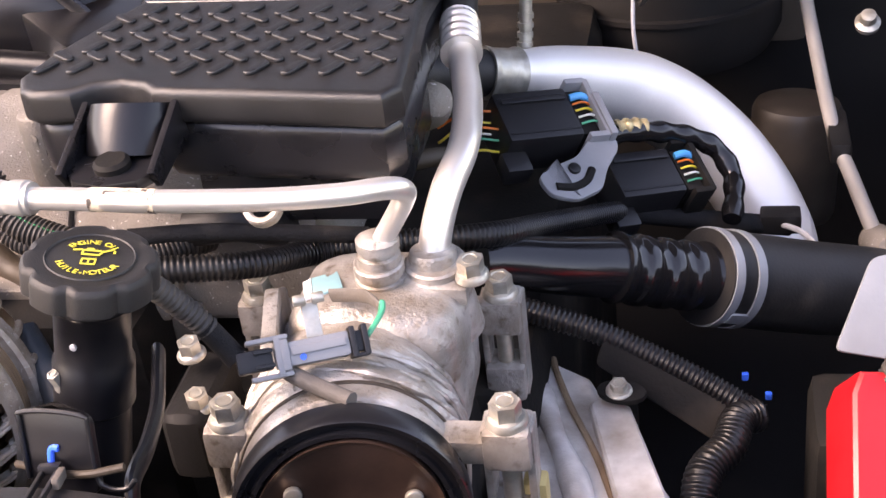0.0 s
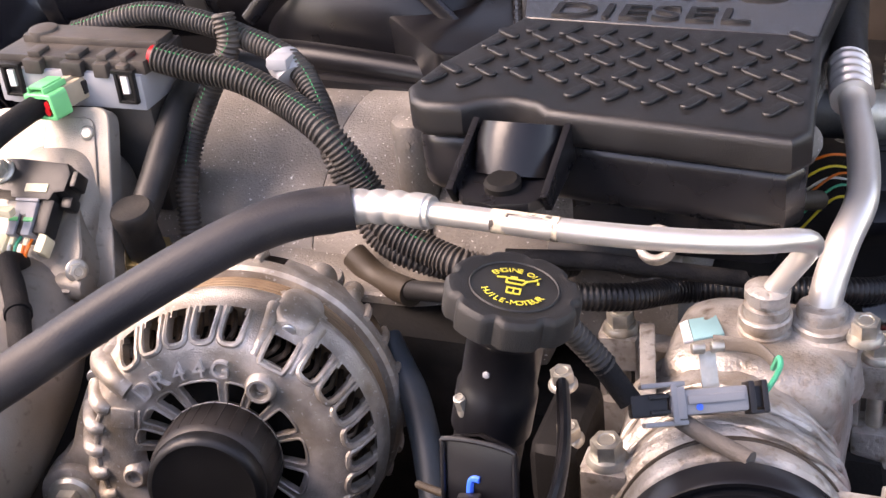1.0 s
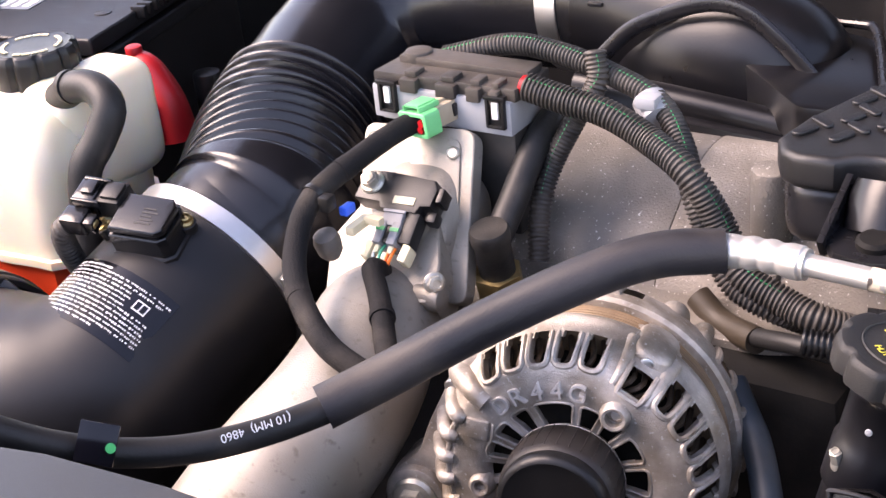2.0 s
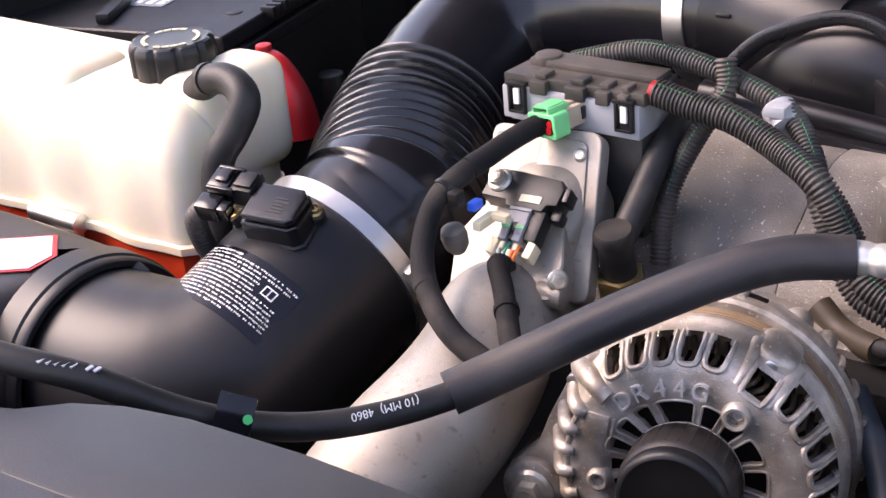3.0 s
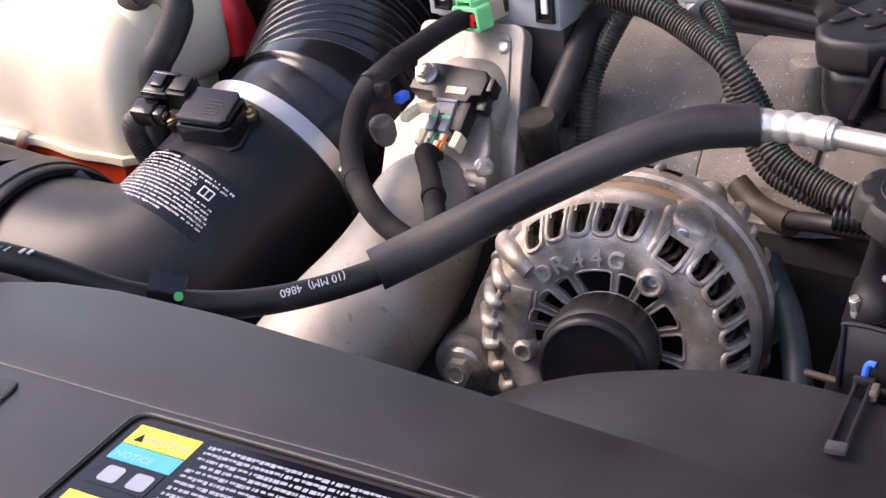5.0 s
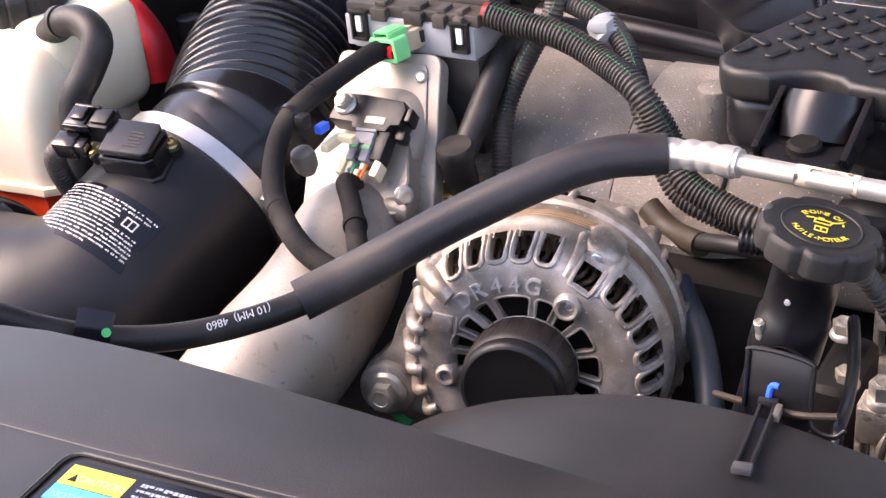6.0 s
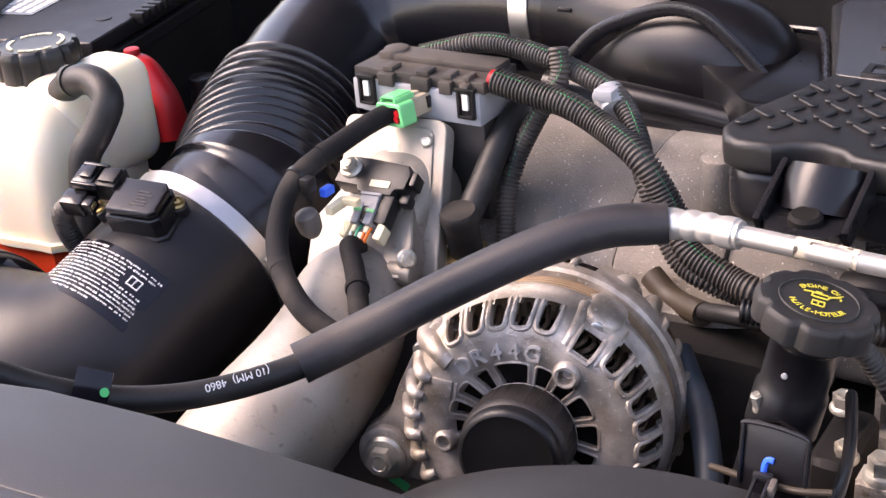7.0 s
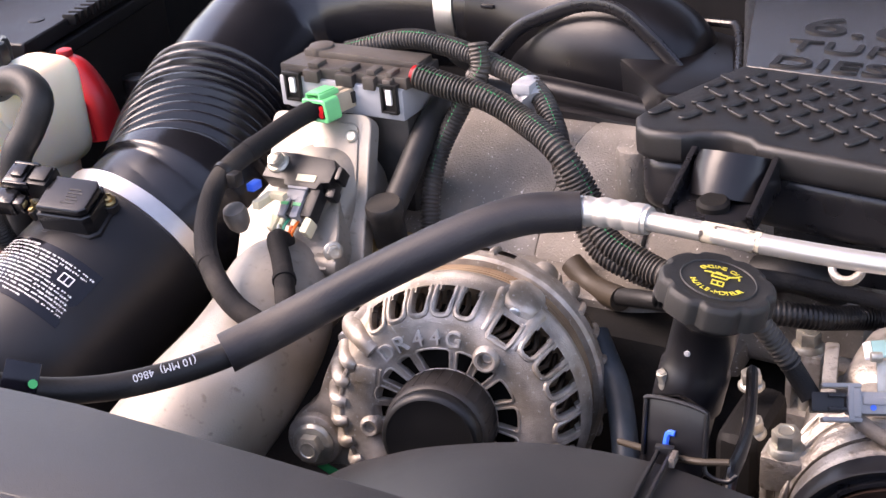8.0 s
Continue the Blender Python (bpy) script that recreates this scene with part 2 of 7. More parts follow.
def sweep(bm, pts, rad, n=16, step=0.004, smooth=True, flat=1.0, up=(0, 0, 1)):
    """A tube along pts; rad is a radius or a function of (metres along, length)."""
    line = smooth_path(pts, step) if smooth else [Vector(q) for q in pts]
    tot = sum((b - a).length for a, b in zip(line, line[1:]))
    x = None
    run, prev, prings = 0.0, None, []
    for i, p in enumerate(line):
        t = (line[min(i + 1, len(line) - 1)] - line[max(i - 1, 0)]).normalized()
        if x is None:
            u = Vector(up)
            if abs(u.dot(t)) > 0.95:
                u = Vector((0, 1, 0))
            x = (u - t * u.dot(t)).normalized()
        else:
            x = (x - t * x.dot(t)).normalized()
        y = t.cross(x)
        if prev is not None:
            run += (p - prev).length
        prev = p
        r = rad(run, tot) if callable(rad) else rad
        prings.append([bm.verts.new(p + r * (flat * math.cos(2 * math.pi * k / n) * x + math.sin(2 * math.pi * k / n) * y)) for k in range(n)])
    for a, b in zip(prings, prings[1:]):
        for k in range(n):
            bm.faces.new((a[k], a[(k + 1) % n], b[(k + 1) % n], b[k]))
    bm.faces.new(prings[0][::-1])
    bm.faces.new(prings[-1])
    return bm


def ribbed(r, pitch=0.0032, depth=0.0009):
    """Radius of split corrugated conduit."""
    return lambda s, tot: r - depth * (0.5 + 0.5 * math.tanh(3 * math.cos(2 * math.pi * s / pitch)))


def conduit(name, pts, r, label, group="", pitch=0.0030, material=None, stripe=False):
    bm = bmesh.new()
    sweep(bm, pts, ribbed(r, pitch, r * 0.16), n=14, step=pitch / 6)
    ob = part(name, bm, material or M_LOOM, sharp=60)
    if stripe:
        up = Vector((0.25, -0.45, 0.85)).normalized()
        line = smooth_path(pts, pitch / 6)
        path = []
        for i, p in enumerate(line[4:int(len(line) * 0.7)]):
            t = (line[i + 6] - line[i + 2]).normalized()
            path.append(p + (up - t * up.dot(t)).normalized() * (r * 0.97))
        bm = bmesh.new()
        sweep(bm, path, lambda s, tot: 0.00002 + 0.00042 * max(0.0, -math.cos(2 * math.pi * s / pitch)) * (0.35 + 0.65 * (math.sin(s * 130) > -0.2)), n=6, smooth=False)
        part("stripe", bm, M_GREENPAINT, ob, "thin green stripe")
    return tagged(ob, label, "wire conduit", group)


def hose(name, pts, r, material, label, category="hose", n=18, step=0.005):
    bm = bmesh.new()
    sweep(bm, pts, r, n=n, step=step)
    return tagged(part(name, bm, material), label, category)


def hex_bolt(name, p, d, af, h, flange, parent=None, material=None, label="flanged hex bolt", spin=0.0, recess=0.4):
    """A flanged hex head: af across flats, standing h on its flange."""
    bm = bmesh.new()
    m = frame_at(p, d) @ pose(0, 0, 0, 0, 0, spin)
    lathe(bm, [(flange, 0), (flange, 0.12 * h), (flange * 0.86, 0.3 * h), (af * 0.5, 0.36 * h)], m, 24)
    r = af / 2 / math.cos(math.pi / 6)
    pts = [(r * math.cos(k * math.pi / 3), r * math.sin(k * math.pi / 3)) for k in range(6)]
    prism(bm, pts, 0.2 * h, h, m, bev=af * 0.06, seg=2)
    if recess:
        lathe(bm, [(af * 0.36, h - 0.0002), (af * 0.36, h + 0.0006), (af * 0.30, h + 0.0006), (af * 0.27, h + 0.0001)], m, 20)
    ob = part(name, bm, material or M_STEEL, parent, "" if not parent else label)
    if not parent:
        tagged(ob, label, "bolt")
    return ob


def lettering(name, body, size, m, material, parent, depth=0.0004, align="CENTER"):
    """Raised letters in Blender's built-in font, on the xy plane of m."""
    cu = bpy.data.curves.new(name, "FONT")
    cu.body, cu.size, cu.extrude, cu.align_x, cu.align_y = body, size, depth, align, "CENTER"
    tmp = new(name, cu)
    me = bpy.data.meshes.new_from_object(tmp.evaluated_get(bpy.context.evaluated_depsgraph_get()))
    bpy.data.objects.remove(tmp)
    me.name = name
    me.transform(m)
    me.materials.clear()
    me.materials.append(material)
    ob = new(name, me)
    ob.parent = parent
    ob.matrix_parent_inverse = Matrix.Translation(-parent.location)
    return ob


def on_frame(p, x, y):
    """A frame at p with given x and y directions."""
    x = Vector(x).normalized()
    z = x.cross(Vector(y)).normalized()
    m = Matrix((x, z.cross(x), z)).transposed().to_4x4()
    m.translation = Vector(p)
    return m


def rounded(corners, r, n=6):
    """An outline with its corners rounded to radius r."""
    pts = []
    m = len(corners)
    for i in range(m):
        p, a, c = Vector(corners[i]), Vector(corners[i - 1]), Vector(corners[(i + 1) % m])
        p0, p1 = p + (a - p).normalized() * r, p + (c - p).normalized() * r
        for k in range(n + 1):
            t = k / n
            pts.append(tuple(p0 * (1 - t) ** 2 + p * 2 * t * (1 - t) + p1 * t ** 2))
    return pts


# ---- the bay round the engine ----
bm = bmesh.new()
box(bm, (0, 0, -0.05), (1200, 1200, 0.1))
tagged(part("ground", bm, M_GROUND), "grey asphalt under the open engine bay", "ground", kind="structure")
bm = bmesh.new()
box(bm, (0, 0.95, 0.65), (2.0, 0.04, 1.3), bev=0.01)
tagged(part("wall_firewall", bm, M_BODY), "dark dusty firewall behind the engine", "firewall", kind="structure")
for nm, x in (("wall_fender_inner", -1.02), ("wall_fender_outer", 1.02)):
    bm = bmesh.new()
    box(bm, (x, 0.1, 0.515), (0.05, 1.7, 1.03), bev=0.01)
    tagged(part(nm, bm, M_BODY), "dark inner fender panel beside the engine", "fender", kind="structure")
bm = bmesh.new()
box(bm, (0, 0.1, 0.45), (2.0, 1.66, 0.03), bev=0.005)
tagged(part("floor_undertray", bm, M_BODY), "dark undertray below the engine", "undertray", kind="structure")
bm = bmesh.new()
box(bm, (0, -0.74, 0.525), (2.0, 0.04, 1.05), bev=0.01)
tagged(part("wall_grille", bm, M_BODY), "dark panel behind the grille", "panel", kind="structure")

# the open bonnet leaning back over the bay, out of view, added to block sky light
bm = bmesh.new()
box(bm, (0, 0, 0), (2.0, 1.35, 0.03), pose(0, 0.62, 1.96, 132, 0, 0), bev=0.01)
tagged(part("wall_hood", bm, M_BODY), "dark underside of the raised hood, unseen and added to block the sky", "hood", kind="structure")

# engine block: the dark mass that carries the accessories; its near-black stands for shade
blk = thing("engine_block", (0.05, 0.3, 0.5), "dusty diesel engine block in the bay, near-black to stand for shade", "engine")
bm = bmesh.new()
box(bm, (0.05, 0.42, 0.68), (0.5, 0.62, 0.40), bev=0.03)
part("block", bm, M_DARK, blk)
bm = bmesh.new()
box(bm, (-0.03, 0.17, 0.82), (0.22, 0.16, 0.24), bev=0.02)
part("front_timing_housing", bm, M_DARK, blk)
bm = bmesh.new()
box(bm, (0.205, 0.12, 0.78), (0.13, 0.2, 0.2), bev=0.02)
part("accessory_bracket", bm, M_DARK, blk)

# ---- intake manifold, dusty cast metal behind the alternator ----
man = thing("intake_manifold", (-0.06, 0.2, 0.9), "dusty grey cast intake manifold behind the alternator", "manifold")
YZ = Matrix(((0, 0, 1, 0), (1, 0, 0, 0), (0, 1, 0, 0), (0, 0, 0, 1)))
profile = [(0.33, 0.976), (0.30, 1.001), (0.258, 1.0075), (0.222, 1.002), (0.180, 0.975), (0.156, 0.947), (0.150, 0.90), (0.33, 0.90)]
for x0, x1, grow in ((-0.21, -0.066, 0.0), (-0.0655, 0.012, 0.0012), (0.0125, 0.17, -0.0015)):
    bm = bmesh.new()
    prism(bm, rounded([(y - grow, z + grow) for y, z in profile], 0.012, 5), x0, x1, YZ, bev=0.0025, seg=2)
    part("runner", bm, M_MANI, man, sharp=50)
bm = bmesh.new()
prism(bm, rounded([(-0.175, 0.115), (0.02, 0.118), (0.06, 0.135), (0.06, 0.20), (-0.175, 0.20)], 0.01, 4), 0.925, 0.947, None, bev=0.004, seg=3)
part("flange", bm, M_MANI, man)
bm = bmesh.new()
cyl(bm, (0.000, 0.190, 0.975), (0, -0.05, 1), 0.0125, 0.056, bev=0.004)
cyl(bm, (0.000, 0.1768, 1.0175), (0, -1, 0.1), 0.0032, 0.002, n=14)
part("post", bm, M_MANI, man)
bm = bmesh.new()
cyl(bm, (-0.055, 0.10, 0.955), (0, -0.2, 1), 0.006, 0.012, bev=0.002)
cyl(bm, (-0.03, 0.11, 0.955), (0, -0.2, 1), 0.009, 0.008, bev=0.002)
part("boss", bm, M_MANI, man)
# ---- pale cast intake horn with its sensors ----
horn = thing("intake_horn", (-0.22, 0.05, 0.86), "pale cast aluminium intake horn running down to the front", "intake pipe")
FP = on_frame((-0.20, 0.122, 1.03), (1, 0.03, 0.04), (0, 0.6, 0.8))
G = on_frame((-0.205, 0.078, 1.022), (1, 0.03, 0.04), (0, 0.8, 0.6))


bm = bmesh.new()
prism(bm, rounded([(-0.0640, 0.0215), (0.0215, 0.0235), (0.0405, -0.090), (-0.045, -0.090)], 0.010), -0.013, 0.0, FP, bev=0.0018, seg=3)
part("flange", bm, M_HORN, horn)
bm = bmesh.new()
prism(bm, rounded([(-0.0215, 0.017), (0.013, 0.0155), (0.022, -0.03), (-0.0215, -0.03)], 0.006), 0.0, 0.0016, FP, bev=0.0012, seg=2)
part("machined_pad", bm, M_HORN, horn)
bm = bmesh.new()
bmesh.ops.create_icosphere(bm, subdivisions=5, radius=1.0)
for v in bm.verts:
    d = v.co.copy()
    k = (abs(d.x) ** 3 + abs(d.y) ** 3 + abs(d.z) ** 3) ** (-1 / 3)
    v.co = G @ Vector((-0.004 + 0.036 * d.x * k, 0.006 + 0.046 * d.y * k, -0.050 + 0.034 * d.z * k))
part("dome", bm, M_HORN, horn)
bm = bmesh.new()
prism(bm, rounded([(-0.0400, -0.0640), (0.0310, -0.0570), (0.0360, -0.035), (0.022, 0.0), (-0.036, 0.01), (-0.0520, -0.025)], 0.006), -0.062, -0.0195, G, bev=0.003, seg=3)
part("sensor_deck", bm, M_HORN, horn)
bm = bmesh.new()
box(bm, (-0.0045, -0.0590, -0.0205), (0.068, 0.0050, 0.0030), G @ pose(0, 0, 0, 0, 0, 5.0), bev=0.0010)
part("ledge", bm, M_HORN, horn)
bm = bmesh.new()
cyl(bm, G @ Vector((0.022, -0.052, -0.026)), G.to_3x3() @ Vector((1, 0, 0)), 0.0085, 0.020, bev=0.002)
part("bolt_boss", bm, M_HORN, horn)
bm = bmesh.new()
sweep(bm, [(-0.214, 0.072, 0.935), (-0.2048, 0.0384, 0.9485), (-0.1912, 0.0027, 0.9426), (-0.1877, -0.0332, 0.9317), (-0.1928, -0.0686, 0.9177), (-0.2017, -0.0981, 0.9021), (-0.2114, -0.1335, 0.8781)], lambda s, t: 0.038 + 0.009 * min(1, s / 0.15), n=44)
part("pipe", bm, M_HORN, horn)
hex_bolt("bolt", (-0.1655, 0.0530, 0.9830), (0.7, -0.6, 0.3), 0.009, 0.006, 0.007, horn)
for fx, fy in ((0.010, 0.0063), (-0.0525, 0.0112)):
    bm = bmesh.new()
    lathe(bm, [(0.0048, 0.0), (0.0046, 0.0022), (0.0036, 0.0030), (0.0030, 0.0024), (0.0004, 0.0022)], frame_at(FP @ Vector((fx, fy, 0.0010)), FP.to_3x3() @ Vector((0, 0, 1))), 20)
    part("flange_pin", bm, M_STEEL, horn)

# ---- manifold pressure sensor ----
sen = thing("pressure_sensor", (-0.21, 0.075, 1.0), "black pressure sensor with a zinc bolt on the intake horn", "sensor")
bm = bmesh.new()
prism(bm, [(-0.0325, -0.002), (-0.013, -0.003), (-0.011, -0.007), (0.016, -0.008), (0.018, -0.003), (0.025, -0.002), (0.026, 0.010), (0.022, 0.0165), (-0.010, 0.019), (-0.025, 0.019), (-0.0315, 0.012)], -0.017, 0.0, G, bev=0.0018, seg=2)
part("body", bm, M_BLACK, sen, "black sensor body")
bm = bmesh.new()
box(bm, (0.0285, 0.007, -0.007), (0.004, 0.010, 0.012), G, bev=0.001)
box(bm, (0.024, -0.006, -0.011), (0.008, 0.008, 0.010), G, bev=0.002)
part("ear", bm, M_BLACK, sen)
bm = bmesh.new()
box(bm, (0.0055, -0.0005, 0.0004), (0.0155, 0.0052, 0.0008), G)
part("label", bm, M_CREAM, sen, "small cream label")
hex_bolt("bolt", G @ Vector((-0.0225, 0.0095, 0.0)), G.to_3x3() @ Vector((0, 0, 1)), 0.0105, 0.007, 0.0085, sen)
bm = bmesh.new()
box(bm, (0.0017, -0.0135, -0.006), (0.0150, 0.010, 0.013), G, bev=0.0015)
for dx in (-0.0052, 0.0052):
    box(bm, (0.0017 + dx, -0.0235, -0.005), (0.0062, 0.016, 0.012), G, bev=0.0012)
box(bm, (0.0017, -0.026, -0.010), (0.018, 0.012, 0.008), G, bev=0.001)
box(bm, (0.0022, -0.0088, 0.0008), (0.0165, 0.0022, 0.0018), G, bev=0.0006)
plug = part("connector", bm, M_CONN, sen, "blue-grey plug with a green stripe")
bm = bmesh.new()
box(bm, (0.0017, -0.022, -0.0045), (0.0042, 0.016, 0.008), G, bev=0.0004)
box(bm, (0.0148, -0.018, -0.007), (0.010, 0.022, 0.012), G, bev=0.002)
part("latch", bm, M_BLACK, plug)
for dx in (-0.0052, 0.0052):
    bm = bmesh.new()
    box(bm, (0.0017 + dx, -0.0215, 0.0011), (0.0064, 0.0026, 0.0006), G)
    part("stripe", bm, M_GREENPAINT, plug)
for x, y, h in ((-0.0105, -0.0355, 0.012), (0.0170, -0.0350, 0.013)):
    bm = bmesh.new()
    prism(bm, rounded([(x - 0.003, y - 0.005), (x + 0.003, y - 0.006), (x + 0.004, y + h * 0.4), (x - 0.002, y + h * 0.55)], 0.0012, 3), -0.012, -0.002, G, bev=0.001)
    part("retainer", bm, M_CREAM, plug, "cream wire retainer")
bm = bmesh.new()
for x in (-0.0035, 0.0065):
    box(bm, (x, -0.0335, -0.005), (0.0035, 0.006, 0.005), G, bev=0.001)
part("wire_guide", bm, M_CREAM, plug)
for x, mt in ((-0.0045, M_WHWIRE), (0.0, M_GNWIRE), (0.0055, M_ORWIRE), (0.0085, M_ORWIRE)):
    bm = bmesh.new()
    sweep(bm, [G @ Vector((x, -0.030, -0.006)), G @ Vector((x, -0.039, -0.004)), G @ Vector((x * 0.4 + 0.002, -0.049, -0.009))], 0.0011, n=8, step=0.002)
    part("wire", bm, mt, plug)

# ---- grey control module on the flange ----
mod = thing("control_module", (-0.23, 0.17, 1.03), "dusty grey control module with a black lid", "control module")
bm = bmesh.new()
box(bm, (-0.2103, 0.1645, 1.0563), (0.1075, 0.041, 0.0235), bev=0.0015)
box(bm, (-0.2340, 0.1600, 1.0460), (0.050, 0.028, 0.006), bev=0.001)
body = part("body", bm, M_GREY, mod, "light grey module body")
bm = bmesh.new()
prism(bm, [(-0.2635, 0.147), (-0.1545, 0.147), (-0.1500, 0.168), (-0.1530, 0.190), (-0.2605, 0.190)], 1.0672, 1.0765, None, bev=0.0015)
part("lid", bm, M_LOOM, mod, "dusty black lid")
bm = bmesh.new()
box(bm, (-0.205, 0.176, 1.0785), (0.100, 0.020, 0.006), None, bev=0.0015)
part("lid_ridge", bm, M_LOOM, mod)
for x, w in ((-0.2335, 0.013), (-0.2045, 0.015), (-0.1835, 0.010), (-0.168, 0.007)):
    bm = bmesh.new()
    box(bm, (x, 0.1455, 1.0705), (w, 0.008, 0.0095), None, bev=0.0012)
    box(bm, (x, 0.152, 1.0775), (w * 0.7, 0.012, 0.004), None, bev=0.001)
    part("lid_tab", bm, M_LOOM, mod)
bm = bmesh.new()
cyl(bm, (-0.2445, 0.175, 1.0755), (0, 0, 1), 0.0095, 0.008, bev=0.0012)
part("knob", bm, M_LOOM, mod)
for x in (-0.2506, -0.1668):
    bm = bmesh.new()
    for dx in (-0.0058, 0.0058):
        box(bm, (x + dx, 0.1425, 1.0610), (0.0022, 0.004, 0.0215), None, bev=0.0006)
    box(bm, (x, 0.1425, 1.0512), (0.0138, 0.004, 0.0022), None, bev=0.0006)
    box(bm, (x, 0.1425, 1.0712), (0.0158, 0.005, 0.003), None, bev=0.0006)
    box(bm, (x, 0.1434, 1.0610), (0.010, 0.001, 0.020), None)
    cl = part("clip", bm, M_BLACK, mod, "black spring clip")
    bm = bmesh.new()
    box(bm, (x, 0.1420, 1.0625), (0.0046, 0.0028, 0.0115), None, bev=0.0006)
    part("tongue", bm, M_WHITE, cl, "white clip tongue")
bm = bmesh.new()
box(bm, (-0.2006, 0.1425, 1.0590), (0.0078, 0.004, 0.0085), None, bev=0.0006)
part("socket", bm, M_BLACK, mod)
bm = bmesh.new()
box(bm, (-0.181, 0.170, 1.007), (0.046, 0.040, 0.0748), None, bev=0.003)
part("mount", bm, M_LOOM, mod)

# green plug in the module, and its taped lead
gp = thing("green_plug", (-0.215, 0.12, 1.03), "bright green plug with a dusty beige holder", "plug")
K = on_frame((-0.2145, 0.117, 1.0555), (0.95, -0.25, 0.12), (0.25, 0.95, 0.03))
bm = bmesh.new()
outer = rounded([(-0.0132, -0.0085), (0.0132, -0.0085), (0.0132, 0.0085), (-0.0132, 0.0085)], 0.003, 4)
inner = [(x * 0.80, z * 0.70) for x, z in outer]
loops = [[bm.verts.new(K @ Vector((x, y, z))) for x, z in ring] for ring, y in ((outer, 0.013), (outer, 0.0005), ([(x * 0.95, z * 0.93) for x, z in outer], 0.0), (inner, 0.0), (inner, 0.010))]
for la, lb in zip(loops, loops[1:]):
    for q in range(len(la)):
        bm.faces.new((la[q], la[(q + 1) % len(la)], lb[(q + 1) % len(lb)], lb[q]))
gh = part("housing", bm, M_GREEN, gp)
bm = bmesh.new()
box(bm, (-0.0005, 0.010, 0.0120), (0.0130, 0.016, 0.0020), K, bev=0.0006)
part("latch", bm, M_GREEN, gh)
for sx in (-0.0078, 0.0068):
    bm = bmesh.new()
    box(bm, (sx, 0.010, 0.0100), (0.0016, 0.018, 0.0040), K, bev=0.0005)
    part("guard_rail", bm, M_GREEN, gh)
bm = bmesh.new()
box(bm, (0, 0.011, 0), (0.0205, 0.006, 0.012), K)
part("backing", bm, M_BLACK, gp)
bm = bmesh.new()
box(bm, (0.001, 0.022, 0.001), (0.018, 0.018, 0.014), K, bev=0.0015)
box(bm, (0.001, 0.024, 0.008), (0.007, 0.014, 0.004), K, bev=0.001)
part("holder", bm, mat("dusty_beige_plastic", (0.36, 0.30, 0.22), 0.6, dust=DUST, dusty=0.3), gp)
bm = bmesh.new()
for sx, sz in ((0.006, -0.003), (0.0075, 0.0015)):
    cyl(bm, K @ Vector((sx, 0.006, sz)), K.to_3x3() @ Vector((0, -1, 0)), 0.0026, 0.006, n=12)
part("seal", bm, M_RED, gp)
ld1 = hose("taped_lead", [K @ Vector((-0.003, 0.007, 0)), K @ Vector((-0.006, -0.006, -0.001)), (-0.229, 0.085, 1.0485), (-0.238, 0.037, 1.037), (-0.234, 0.008, 1.016), (-0.212, -0.02, 1.002), (-0.175, -0.045, 0.992), (-0.14, -0.05, 0.98)], 0.0075, M_TAPE, "black cloth-taped wire lead", "wire")
ld2 = hose("taped_lead", [G @ Vector((0.002, -0.046, -0.010)), (-0.196, 0.032, 0.997), (-0.183, 0.018, 0.992), (-0.168, 0.0, 0.988), (-0.147, -0.027, 0.987), (-0.130, -0.045, 0.980)], 0.0068, M_TAPE, "black cloth-taped wire lead", "wire")
for lead, p0, p1 in ((ld1, (-0.232, 0.068, 1.0455), (-0.234, 0.060, 1.0440)), (ld1, (-0.2165, -0.0165, 1.0030), (-0.2105, -0.0215, 1.0012)), (ld2, (-0.1685, 0.0006, 0.9883), (-0.1655, -0.003, 0.9878))):
    bm = bmesh.new()
    sweep(bm, [p0, p1], 0.0080, n=16, step=0.004, smooth=False)
    part("tape_end", bm, M_TAPE, lead)
bm = bmesh.new()
sweep(bm, [(-0.2385, 0.0360, 1.0370), (-0.2380, 0.0395, 1.0380)], 0.0080, n=18, step=0.004)
box(bm, (-0.226, 0.034, 1.036), (0.008, 0.009, 0.010), bev=0.0015)
tagged(part("cable_tie", bm, M_BLACK), "black cable tie with a clip on the lead", "cable tie")
bm = bmesh.new()
box(bm, (-0.222, 0.048, 1.026), (0.006, 0.010, 0.006), bev=0.001)
tagged(part("blue_clip", bm, M_BLUEPAINT), "small blue plastic clip by the horn", "clip")
bm = bmesh.new()
box(bm, (-0.215, 0.048, 1.016), (0.006, 0.020, 0.006), bev=0.001)
box(bm, (-0.207, 0.054, 1.018), (0.012, 0.006, 0.005), bev=0.001)
tagged(part("cream_clip", bm, M_CREAM), "cream plastic clip beside the sensor", "clip")
bm = bmesh.new()
lathe(bm, [(0.005, 0), (0.008, 0.005), (0.0088, 0.013), (0.0075, 0.018), (0.003, 0.020)], frame_at((-0.228, 0.035, 0.998), (0, -0.3, 1)))
tagged(part("vent_cap", bm, M_SLEEVE), "small grey round cap on the horn", "cap")

